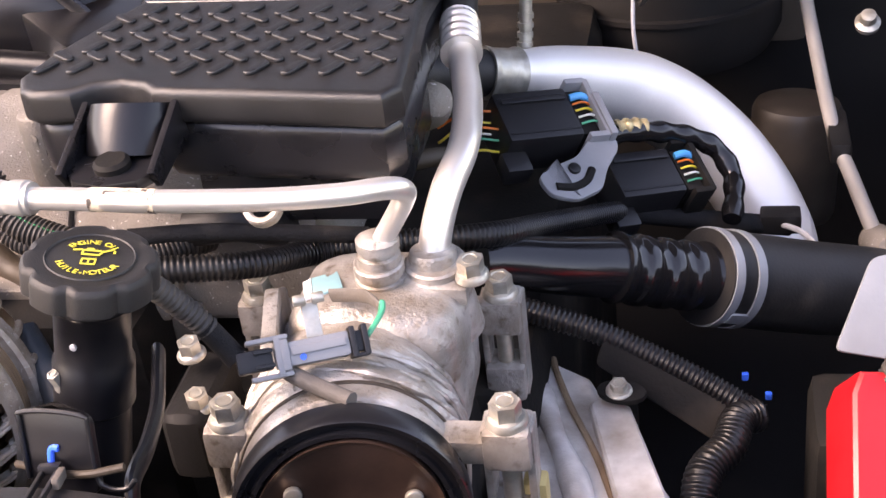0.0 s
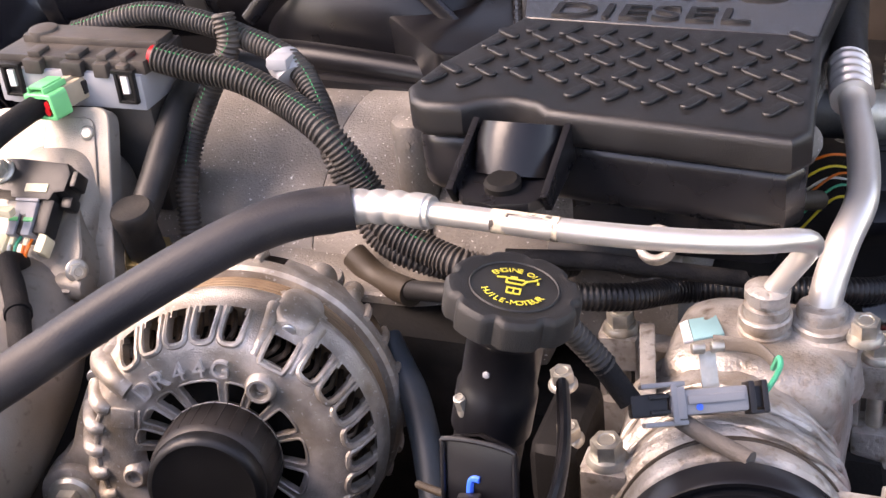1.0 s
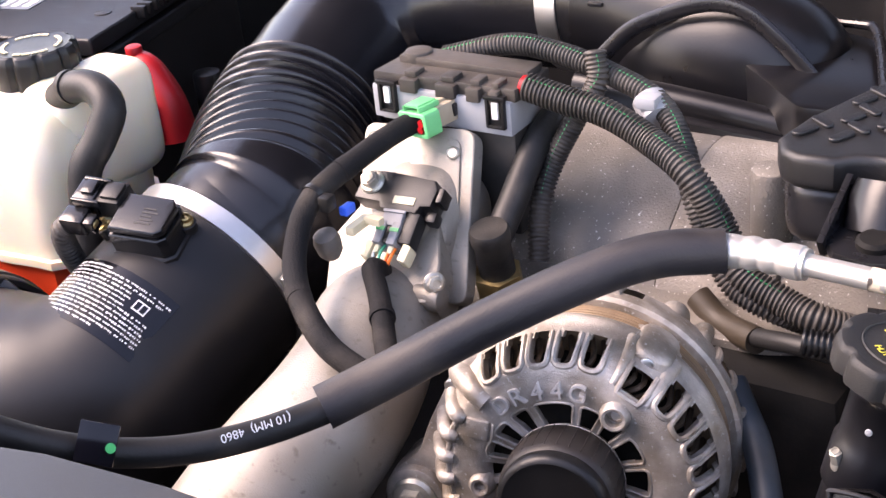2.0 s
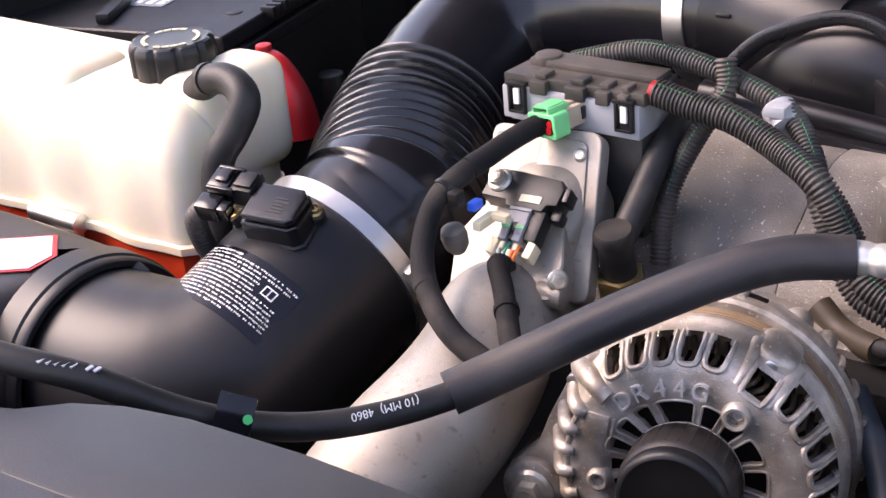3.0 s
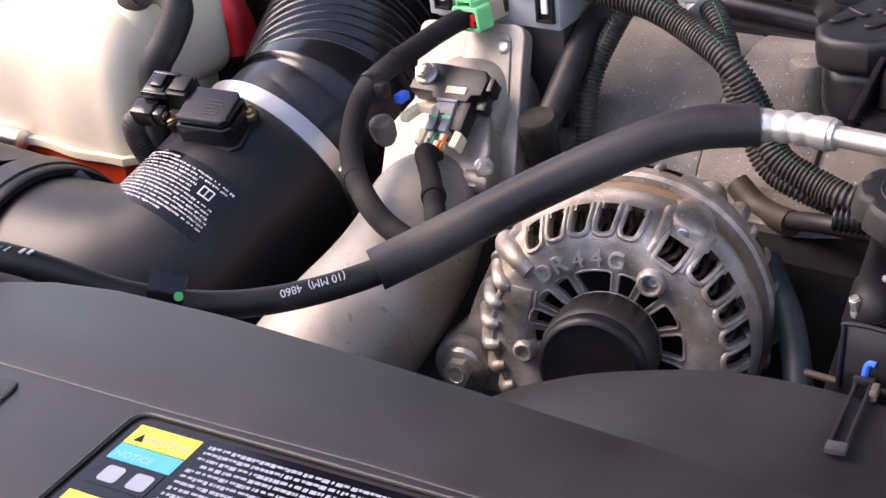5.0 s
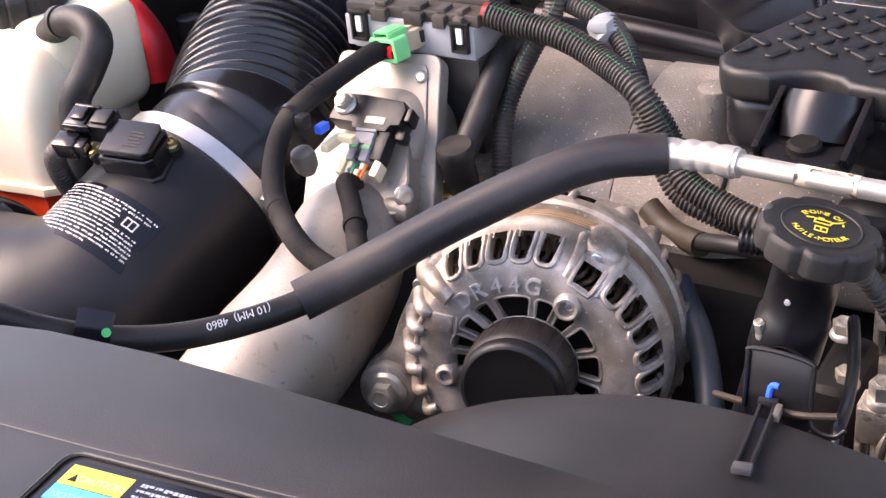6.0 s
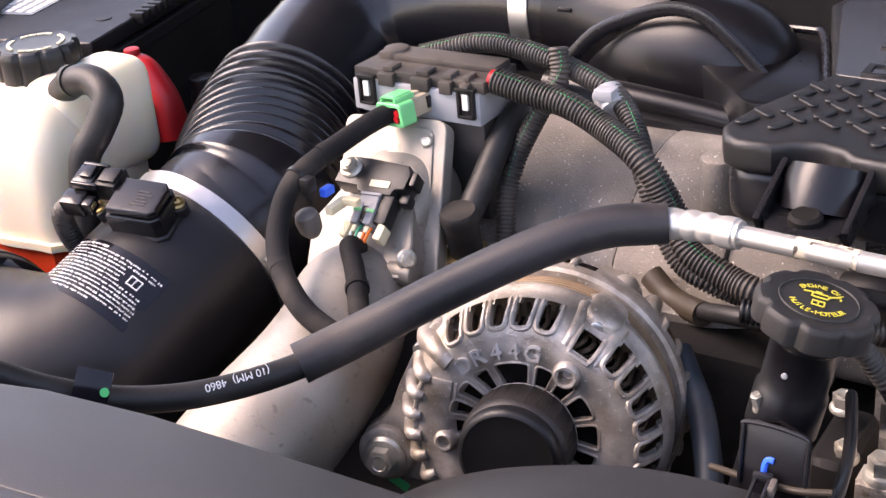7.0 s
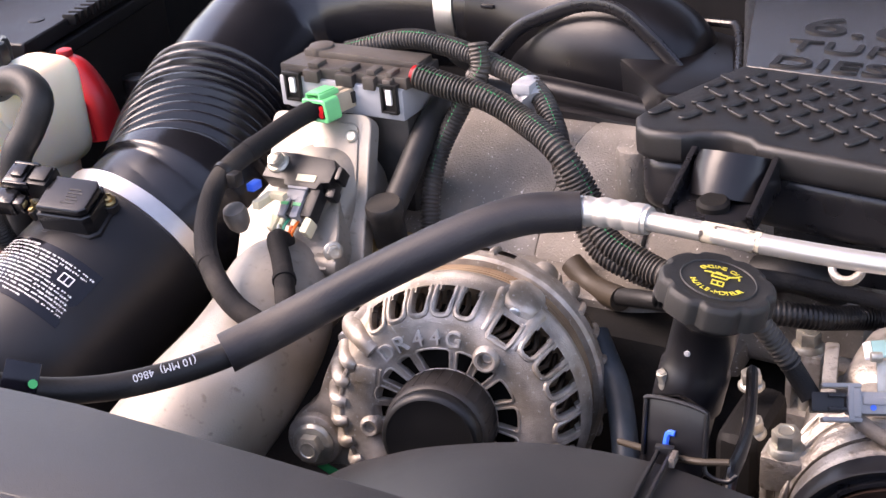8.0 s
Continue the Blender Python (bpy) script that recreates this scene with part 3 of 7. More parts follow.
# ---- breather elbow ----
pcv = thing("breather_elbow", (-0.15, 0.09, 0.95), "black rubber breather elbow on a brass fitting", "hose")
bm = bmesh.new()
lathe(bm, [(0.010, -0.032), (0.0118, -0.031), (0.0120, -0.006), (0.0130, -0.004), (0.0132, 0.004), (0.0120, 0.006), (0.004, 0.0065)], frame_at((-0.149, 0.0955, 0.9985), (0.0, -0.2, 1)))
part("boot", bm, M_RUBBER, pcv)
bm = bmesh.new()
sweep(bm, [(-0.149, 0.100, 0.990), (-0.1485, 0.120, 1.005), (-0.148, 0.165, 1.038), (-0.142, 0.195, 1.050), (-0.120, 0.215, 1.045), (-0.09, 0.235, 1.03)], 0.0095, n=18)
part("tube", bm, M_RUBBER, pcv)
bm = bmesh.new()
pts = [(0.0165 * math.cos(k * math.pi / 3), 0.0165 * math.sin(k * math.pi / 3)) for k in range(6)]
prism(bm, pts, -0.046, -0.029, frame_at((-0.149, 0.0955, 0.9985), (0.0, -0.2, 1)), bev=0.001)
part("fitting", bm, M_BRASS, pcv, "brass hex fitting")

# ---- wire conduits over the manifold ----
conduit("wire_conduit", [(-0.152, 0.158, 1.075), (-0.125, 0.157, 1.070), (-0.095, 0.155, 1.066), (-0.066, 0.150, 1.056), (-0.03, 0.132, 1.045), (-0.0067, 0.1306, 1.0113), (0.0084, 0.1200, 0.9922), (0.0372, 0.1154, 0.9814), (0.0583, 0.1127, 0.9769), (0.0838, 0.1287, 0.9654), (0.1070, 0.1596, 0.9584)], 0.0095, "thick dusty corrugated conduit with a green stripe", "conduits over the manifold", stripe=True)
conduit("wire_conduit", [(-0.24, 0.20, 1.07), (-0.19, 0.205, 1.083), (-0.15, 0.20, 1.083), (-0.11, 0.19, 1.078), (-0.07, 0.178, 1.068), (-0.045, 0.158, 1.05), (-0.030, 0.138, 1.03), (-0.0161, 0.1300, 1.0051), (0.0012, 0.1210, 0.9842), (0.0255, 0.1172, 0.9749), (0.0522, 0.1318, 0.9600), (0.0790, 0.1471, 0.9463)], 0.0078, "dusty corrugated conduit with a green stripe", "conduits over the manifold", stripe=True)
conduit("wire_conduit", [(-0.115, 0.183, 1.095), (-0.112, 0.178, 1.075), (-0.125, 0.170, 1.05), (-0.138, 0.160, 1.02), (-0.140, 0.145, 0.995), (-0.135, 0.13, 0.965)], 0.0075, "thin dusty corrugated conduit hanging down", "conduits over the manifold", stripe=True)
bm = bmesh.new()
sweep(bm, [(-0.155, 0.158, 1.0755), (-0.149, 0.158, 1.0745)], 0.007, n=14, step=0.003)
tagged(part("red_seal", bm, M_RED), "red seal at the conduit's end", "seal")
bm = bmesh.new()
sweep(bm, [(-0.077, 0.180, 1.068), (-0.066, 0.170, 1.060)], 0.011, n=18, step=0.004)
box(bm, (-0.072, 0.168, 1.072), (0.014, 0.012, 0.008), bev=0.002)
tagged(part("conduit_clip", bm, M_GREY), "grey plastic clip round a conduit", "clip")

# ---- air intake duct ----
duct = thing("air_intake_duct", (-0.38, 0.1, 0.85), "large black plastic air intake duct with a ribbed bellows", "air duct")
DC, dm = Vector((-0.3816, 0.0818, 0.9251)), Vector((0.1114, 0.9356, 0.3351)).normalized()
A2 = Vector((-0.438, 0.290, 0.976))
DUP = (Vector((0, 0, 1)) - dm * dm.z).normalized()
DSIDE = dm.cross(DUP)


def on_duct(s, a, r):
    """A place s metres along the housing from its clamp, a degrees round it from the top."""
    return DC + dm * s + r * (math.cos(radians(a)) * DUP + math.sin(radians(a)) * DSIDE)


bm = bmesh.new()
sweep(bm, [(-0.60, -0.060, 0.884), (-0.55, -0.059, 0.884), (-0.50, -0.058, 0.884), (-0.462, -0.057, 0.883), (-0.430, -0.051, 0.882), (-0.407, -0.037, 0.884), DC - dm * 0.108, DC - dm * 0.08, DC - dm * 0.05, DC + dm * 0.012], lambda s, t: 0.0725 + 0.0030 * min(1.0, max(0.0, s - 0.10) / 0.08), n=64, step=0.005)
part("meter_housing", bm, M_HOUSING, duct)
bm = bmesh.new()
line = [DC + dm * 0.003, DC + dm * 0.03, DC + dm * 0.06, A2 - (A2 - DC).normalized() * 0.07, A2 + Vector((-0.004, 0.03, 0.012))]
PITCH = 0.0138


def bellows(s, t):
    if s < 0.008:
        return 0.0765
    if s < 0.012:
        return 0.0785
    if s < 0.044:
        return 0.0725 + 0.001 * math.sin((s - 0.012) * 90)
    if s < 0.060:
        return 0.0775 if 0.046 < s < 0.058 else 0.0755
    if s > 0.205:
        return 0.068
    q = ((s - 0.060) / PITCH) % 1.0
    return 0.0668 + 0.0088 * min(1.0, 1.25 * (1 - 2 * abs(q - 0.5)))


sweep(bm, line, bellows, n=72, step=0.0011)
part("bellows", bm, M_DUCT, duct, "ribbed rubber bellows", sharp=55)
bm = bmesh.new()
sweep(bm, [A2 - dm * 0.01, (-0.436, 0.362, 1.008), (-0.402, 0.402, 1.026), (-0.3488, 0.417, 1.037), (-0.3006, 0.419, 1.043), (-0.2516, 0.4166, 1.0469), (-0.2342, 0.4161, 1.0481), (-0.2048, 0.4162, 1.0474)], lambda s, t: 0.069 - 0.006 * min(1, s / 0.16), n=56, step=0.006)
part("elbow", bm, M_DUCT, duct)
bm = bmesh.new()
sweep(bm, [DC - dm * 0.001, DC + dm * 0.013], 0.0792, n=64, step=0.014, smooth=False)
cl = part("hose_clamp", bm, M_BAND, duct, "bright steel worm-drive clamp")
S = on_frame(on_duct(0.006, 85, 0.083), dm, DUP)
bm = bmesh.new()
box(bm, (0.0, 0.006, 0.0), (0.013, 0.026, 0.008), S, bev=0.003)
part("screw_housing", bm, M_STEEL, cl)
bm = bmesh.new()
for k in range(4):
    cyl(bm, S @ Vector((0, -0.008 - 0.003 * k, 0.002)), S.to_3x3() @ Vector((0, -1, 0)), 0.0066 - 0.0004 * k, 0.0018, n=16, bev=0.0004)
cyl(bm, S @ Vector((0, -0.006, 0.002)), S.to_3x3() @ Vector((0, -1, 0)), 0.0042, 0.020, n=16, bev=0.0004)
part("worm_screw", bm, M_BRASS, cl)
bm = bmesh.new()
sweep(bm, [(-0.2520, 0.4166, 1.0469), (-0.2340, 0.4161, 1.0481)], 0.0648, n=48, step=0.02, smooth=False)
part("band_clamp", bm, M_BAND, duct, "bright steel band clamp")
bm = bmesh.new()
lathe(bm, [(0.0765, -0.030), (0.0770, 0.001), (0.0785, 0.003), (0.0825, 0.003), (0.0840, 0.001), (0.0845, -0.006), (0.0862, -0.008), (0.0868, -0.030)], frame_at((-0.491, -0.059, 0.880), (1, -0.06, 0.02)), 72, cap=False)
part("collar", bm, M_HOUSING, duct)

# resonator chamber behind the manifold
res = thing("resonator", (-0.05, 0.36, 1.0), "black plastic resonator chamber at the duct's end", "air duct")
bm = bmesh.new()
sweep(bm, [(-0.222, 0.416, 1.0480), (-0.19, 0.414, 1.046), (-0.15, 0.405, 1.04), (-0.11, 0.395, 1.03)], 0.0630, n=48, step=0.008)
neck = part("neck", bm, M_CHAMBER, res)
bm = bmesh.new()
box(bm, (-0.2005, 0.3535, 1.0620), (0.012, 0.005, 0.0035), bev=0.001)
part("slot", bm, M_SATIN, neck)
bm = bmesh.new()
bmesh.ops.create_icosphere(bm, subdivisions=5, radius=1.0)
for v in bm.verts:
    d = v.co.copy()
    k = (abs(d.x) ** 2.4 + abs(d.y) ** 2.4 + abs(d.z) ** 2.4) ** (-1 / 2.4)
    v.co = pose(-0.098, 0.378, 1.000, 0, 0, -8) @ Vector((0.096 * d.x * k, 0.056 * d.y * k, 0.080 * d.z * k))
part("chamber", bm, M_CHAMBER, res)
bm = bmesh.new()
sweep(bm, [(-0.187 + 0.002, 0.330, 1.030), (-0.163, 0.333, 1.052), (-0.138, 0.335, 1.065), (-0.114, 0.335, 1.0745), (-0.093, 0.334, 1.0785), (-0.071, 0.331, 1.0755), (-0.050, 0.328, 1.062), (-0.027, 0.326, 1.042), (-0.006, 0.323, 1.020), (0.012, 0.320, 1.000)], 0.0038, n=10, flat=1.6)
part("seam_rib", bm, M_SATIN, res)
bm = bmesh.new()
sweep(bm, [(-0.19, 0.300, 1.018), (-0.12, 0.297, 1.017), (-0.033, 0.294, 1.010), (0.02, 0.292, 1.004)], 0.0115, n=20, step=0.01)
part("ridge", bm, M_CHAMBER, res)
bm = bmesh.new()
box(bm, (-0.075, 0.300, 0.992), (0.20, 0.05, 0.026), pose(0, 0, 0, 0, 3, 0), bev=0.006)
part("ledge", bm, M_CHAMBER, res)

# mass air flow sensor
maf = thing("air_flow_sensor", (-0.38, 0.05, 0.99), "glossy black air flow sensor screwed onto the duct", "sensor")
QA, QT = radians(8), radians(15)
QE = math.cos(QA) * DSIDE - math.sin(QA) * DUP
Q = on_frame(on_duct(-0.029, 8, 0.0985), QE * math.cos(QT) + dm * math.sin(QT), dm * math.cos(QT) - QE * math.sin(QT))
bm = bmesh.new()
prism(bm, [(-0.020, -0.016), (0.016, -0.016), (0.021, -0.012), (0.021, 0.010), (0.016, 0.016), (-0.019, 0.016), (-0.021, 0.004)], -0.0065, 0.0, Q, bev=0.0022, seg=3)
part("cover", bm, M_GLOSS, maf, "glossy black sensor cover")
bm = bmesh.new()
prism(bm, [(-0.0215, -0.0175), (0.017, -0.0175), (0.0225, -0.013), (0.0225, 0.011), (0.017, 0.0175), (-0.0205, 0.0175), (-0.0225, 0.004)], -0.026, -0.007, Q, bev=0.002, seg=3)
part("body", bm, M_GLOSS, maf)
bm = bmesh.new()
prism(bm, [(-0.0235, -0.0195), (0.018, -0.0195), (0.0245, -0.014), (0.0245, 0.013), (0.018, 0.0195), (-0.0225, 0.0195)], -0.034, -0.0235, Q, bev=0.003, seg=3)
part("base", bm, M_HOUSING, maf)
bm = bmesh.new()
for k in range(5):
    box(bm, (0.004 + 0.0016 * (k % 2), -0.009 + k * 0.0032, 0.0001), (0.012 - 0.002 * (k % 3), 0.0014, 0.0004), Q)
part("moulded_mark", bm, M_BLACK, maf)
bm = bmesh.new()
box(bm, (-0.031, 0.012, -0.006), (0.020, 0.020, 0.017), Q, bev=0.002)
box(bm, (-0.029, 0.012, 0.0035), (0.014, 0.014, 0.003), Q, bev=0.001)
part("socket", bm, M_BLACK, maf)
bm = bmesh.new()
box(bm, (-0.048, 0.010, -0.004), (0.018, 0.020, 0.017), Q, bev=0.002)
box(bm, (-0.046, 0.011, 0.0055), (0.010, 0.012, 0.003), Q, bev=0.001)
pg = part("plug", bm, M_GLOSS, maf, "black wire plug")
bm = bmesh.new()
box(bm, (-0.051, -0.009, -0.008), (0.019, 0.015, 0.015), Q, bev=0.0025)
box(bm, (-0.038, -0.010, -0.007), (0.008, 0.010, 0.010), Q, bev=0.001)
part("plug_end", bm, M_GLOSS, pg)
for dy in (-0.001, 0.019):
    bm = bmesh.new()
    box(bm, (-0.044, dy, 0.0030), (0.022, 0.0025, 0.006), Q, bev=0.0008)
    part("plug_rail", bm, M_GLOSS, pg)
bm = bmesh.new()
cyl(bm, Q @ Vector((-0.036, -0.008, -0.006)), Q.to_3x3() @ Vector((0, -1, 0)), 0.003, 0.006, n=12, bev=0.0006)
part("pin", bm, M_BRASS, pg)
for sx, ax in ((-0.036, -24), (-0.0125, 20.5)):
    bm = bmesh.new()
    d = on_duct(sx, ax, 1.0) - on_duct(sx, ax, 0.0)
    cyl(bm, on_duct(sx, ax, 0.070), d, 0.0068, 0.013, n=20, bev=0.001)
    part("screw_boss", bm, M_HOUSING, maf)
    bm = bmesh.new()
    lathe(bm, [(0.0052, 0.0), (0.0052, 0.002), (0.0035, 0.0028), (0.0035, 0.0062), (0.0026, 0.0068), (0.0018, 0.0048), (0.0004, 0.0046)], frame_at(on_duct(sx, ax, 0.083), d), 20)
    part("screw", bm, M_BRASS, maf, "brass socket screw")
bm = bmesh.new()
LDP = [Q @ Vector((-0.056, -0.006, -0.010)), Q @ Vector((-0.068, -0.012, -0.022)), Q @ Vector((-0.070, -0.012, -0.055)), Q @ Vector((-0.062, -0.010, -0.10)), Q @ Vector((-0.060, 0.0, -0.14))]
sweep(bm, LDP, ribbed(0.0085, 0.0036, 0.0011), n=14, step=0.0009)
tagged(part("sensor_lead", bm, M_LOOM, sharp=60), "black corrugated sensor lead by the tank", "wire")

# warning label bent round the housing
lab = thing("warning_label", on_duct(-0.085, 10, 0.0755), "black warning label with white print on the duct", "label")


def duct_patch(bm, s0, s1, a0, a1, r, n=10):
    rows = [[bm.verts.new(on_duct(s, a0 + (a1 - a0) * k / n, r)) for k in range(n + 1)] for s in (s0, s1)]
    for k in range(n):
        bm.faces.new((rows[0][k], rows[0][k + 1], rows[1][k + 1], rows[1][k]))


bm = bmesh.new()
duct_patch(bm, -0.1125, -0.0610, -30, 46, 0.0758, 32)
part("film", bm, M_LABEL, lab)
rnd = random.Random(5)
for k in range(14):
    bm = bmesh.new()
    s = -0.0640 - k * 0.0033
    a = -27 + (0 if k % 4 else 1)
    stop = 44 if k not in (0, 13) else (6 if k == 0 else 20)
    while a < stop - 2:
        w = rnd.uniform(1.6, 5.5)
        b = min(stop, a + w)
        if not (3 <= k <= 6 and b > 25):
            q = a
            while q < b - 0.5:
                d = rnd.uniform(0.5, 1.3)
                h = rnd.choice((0.0010, 0.0013, 0.0016)) + (0.0006 if k == 0 else 0)
                duct_patch(bm, s - h, s, q, min(q + d, b), 0.0761, 1)
                q += d + 0.55
        a = b + 1.0
    part("printed_line", bm, M_WHITE, lab)
bm = bmesh.new()
duct_patch(bm, -0.0830, -0.0750, 28, 36, 0.0761, 3)
sym = part("book_symbol", bm, M_WHITE, lab)
bm = bmesh.new()
duct_patch(bm, -0.0820, -0.0760, 28.8, 31.6, 0.0763, 2)
duct_patch(bm, -0.0820, -0.0760, 32.4, 35.2, 0.0763, 2)
part("book_page", bm, M_LABEL, sym)

# air box shoulder with a red-edged sticker
box_ = thing("air_box", (-0.68, -0.22, 0.85), "dark grey air filter box with a sticker", "air box")
bm = bmesh.new()
prism(bm, [(-0.95, -0.01), (-0.62, 0.000), (-0.50, -0.004), (-0.470, -0.016), (-0.510, -0.050), (-0.530, -0.14), (-0.530, -0.32), (-0.95, -0.32)], 0.80, 0.957, None, bev=0.03, seg=6)
part("body", bm, M_COVER, box_)
SP = pose(-0.575, -0.062, 0.9576, 0, 0, 35)
bm = bmesh.new()
prism(bm, [(-0.04, -0.032), (0.022, -0.032), (0.036, -0.01), (0.026, 0.026), (-0.04, 0.026)], 0.0, 0.0008, SP)
st = part("sticker", bm, M_RED, box_, "white sticker with a red edge")
bm = bmesh.new()
prism(bm, [(-0.04, -0.029), (0.020, -0.029), (0.032, -0.010), (0.023, 0.023), (-0.04, 0.023)], 0.0008, 0.0014, SP)
part("paper", bm, M_WHITE, st)

# ---- coolant tank ----
tank = thing("coolant_tank", (-0.63, 0.12, 0.84), "milky white coolant tank with orange coolant low in it", "coolant tank")
flutes = [(x, 0.0405 + 0.0022 * math.cos((x + 0.52) * 72)) for x in [-0.95 + 0.0125 * k for k in range(36)]]
outline = flutes[:-1] + [(-0.512, 0.043), (-0.502, 0.052), (-0.499, 0.066), (-0.503, 0.10), (-0.510, 0.145), (-0.521, 0.172), (-0.541, 0.188), (-0.57, 0.195), (-0.95, 0.20)]


def shell(bm, prof):
    """Stacked outlines, each drawn in towards the tank's middle by a margin."""
    cx, cy = -0.715, 0.118
    rings = []
    for z, inset in prof:
        rings.append([bm.verts.new((cx + (x - cx) * (1 - inset / 0.232), cy + (y - cy) * (1 - inset / 0.078), z)) for x, y in outline])
    n = len(outline)
    for a, b in zip(rings, rings[1:]):
        for i in range(n):
            bm.faces.new((a[i], a[(i + 1) % n], b[(i + 1) % n], b[i]))
    bm.faces.new(rings[0][::-1])
    bm.faces.new(rings[-1])


bm = bmesh.new()
shell(bm, [(0.930, 0.001), (0.96, 0.0), (0.99, 0.0015), (1.008, 0.004), (1.020, 0.009), (1.030, 0.017), (1.036, 0.027), (1.0385, 0.040), (1.039, 0.055)])
part("upper_shell", bm, M_TANK, tank, sharp=80)
for x0, x1, y0, y1 in ((-0.566, -0.5045, 0.082, 0.186), (-0.80, -0.640, 0.060, 0.140), (-0.95, -0.815, 0.06, 0.135)):
    bm = bmesh.new()
    box(bm, ((x0 + x1) / 2, (y0 + y1) / 2, 1.000), (x1 - x0, y1 - y0, 0.096), None, bev=0.024, seg=7)
    part("crown", bm, M_TANK, tank, sharp=80)
bm = bmesh.new()
shell(bm, [(0.9225, 0.0), (0.9230, -0.0035), (0.9295, -0.0035), (0.9300, 0.0)])
part("seam", bm, M_TANK, tank)
bm = bmesh.new()
shell(bm, [(0.80, 0.01), (0.84, 0.002), (0.9225, 0.001)])
part("lower_shell", bm, M_ORANGE, tank, "lower shell full of orange coolant")
bm = bmesh.new()
sweep(bm, [(-0.682, 0.034, 0.929), (-0.622, 0.034, 0.929)], 0.0085, n=16, step=0.06, smooth=False)
box(bm, (-0.652, 0.0335, 0.921), (0.060, 0.003, 0.016), None, bev=0.001)
part("clip", bm, M_BAND, tank, "bright steel clip on the seam")
bm = bmesh.new()
box(bm, (-0.640, 0.030, 0.900), (0.052, 0.014, 0.030), None, bev=0.004)
part("bracket", bm, M_BLACK, tank)
bm = bmesh.new()
cyl(bm, (-0.580, 0.128, 1.012), (0, 0, 1), 0.029, 0.024)
part("neck", bm, M_TANK, tank)
cap = part("screw_cap", cyl(bmesh.new(), (-0.580, 0.128, 1.036), (0, 0, 1), 0.030, 0.02), M_BLACK, tank, "black lobed screw cap with pale printing")


def lobed(bm, m, r, h, lobes, depth, n=96, top=0.004):
    prof = [(1.0, 0.0), (1.0, h * 0.72), (0.985, h * 0.85), (0.94, h * 0.96), (0.86, h), (0.78, h - 0.0008), (0.3, h - 0.0004)]
    rings = []
    for q, z in prof:
        ring = []
        for i in range(n):
            a = 2 * math.pi * i / n
            w = max(0.0, math.cos(a * lobes)) ** 3
            rr = r * q - depth * w * (1 if q > 0.9 else 0.35 if q > 0.8 else 0)
            ring.append(bm.verts.new(m @ Vector((rr * math.cos(a), rr * math.sin(a), z))))
        rings.append(ring)
    for a, b in zip(rings, rings[1:]):
        for i in range(n):
            bm.faces.new((a[i], a[(i + 1) % n], b[(i + 1) % n], b[i]))
    bm.faces.new(rings[0][::-1])
    bm.faces.new(rings[-1])


bm = bmesh.new()
lobed(bm, pose(-0.580, 0.128, 1.038), 0.0355, 0.028, 10, 0.0036)
part("grip", bm, M_BLACK, cap)
bm = bmesh.new()
for k in range(20):
    if k % 5:
        a = k * 18
        box(bm, (0.0225, 0, 0.0278), (0.003, 0.006, 0.0008), pose(-0.580, 0.128, 1.038, 0, 0, a))
part("printing", bm, M_CREAM, cap)
ovh = hose("overflow_hose", [(-0.524, 0.098, 1.040), (-0.497, 0.092, 1.0550), (-0.474, 0.090, 1.057), (-0.455, 0.082, 1.047), (-0.461, 0.071, 1.025), (-0.471, 0.061, 1.004), (-0.4745, 0.055, 0.966), (-0.476, 0.048, 0.93), (-0.470, 0.042, 0.88)], 0.0122, M_RUBBER, "bent black rubber overflow hose at the tank")

bm = bmesh.new()
sweep(bm, [(-0.506, 0.0935, 1.0530), (-0.500, 0.092, 1.0545)], 0.0130, n=20, step=0.004, smooth=False)
part("hose_end", bm, M_RUBBER, ovh)

# battery and its red terminal cover
bat = thing("battery", (-0.86, 0.42, 0.7), "black battery box with a ribbed lid", "battery")
BT = pose(-0.719, 0.309, 0.992, 0, 0, 12.7)
bm = bmesh.new()
box(bm, (-0.145, 0.155, -0.15), (0.28, 0.30, 0.22), BT, bev=0.01)
part("case", bm, M_BLACK, bat)
bm = bmesh.new()
box(bm, (-0.14, 0.15, -0.009), (0.28, 0.30, 0.018), BT, bev=0.004, seg=3)
box(bm, (-0.14, 0.15, -0.028), (0.292, 0.312, 0.016), BT, bev=0.004, seg=3)
cyl(bm, BT @ Vector((-0.032, 0.075, -0.001)), (0, 0, 1), 0.009, 0.0022, n=24, bev=0.0008)
lid = part("lid", bm, M_COVER, bat)
for k in range(12):
    bm = bmesh.new()
    box(bm, (0.002, 0.088 + k * 0.0125, -0.002), (0.016, 0.0065, 0.012), BT, bev=0.0012)
    part("lid_rib", bm, M_BLACK, lid)
bm = bmesh.new()
box(bm, (-0.155, 0.130, 0.0006), (0.062, 0.105, 0.0012), BT, bev=0.0004)
bl_ = part("label", bm, M_PLATE, bat, "pale grey label with rows of white glints")
# white dashes painted as blown highlights on the lid
for k in range(4):
    bm = bmesh.new()
    for j in range(8):
        box(bm, (-0.132 - k * 0.014, 0.088 + j * 0.0115, 0.0015), (0.008, 0.0085, 0.0006), BT)
    part("glint_row", bm, M_WHITE, bl_)
bm = bmesh.new()
box(bm, (0, 0, 0), (0.016, 0.12, 0.012), BT @ pose(-0.172, 0.07, 0.006, 0, 0, 18), bev=0.004)
part("strap", bm, M_BLACK, bat)
trm = thing("terminal_cover", (-0.60, 0.31, 0.93), "red plastic terminal cover beside the tank", "terminal cover")
bm = bmesh.new()
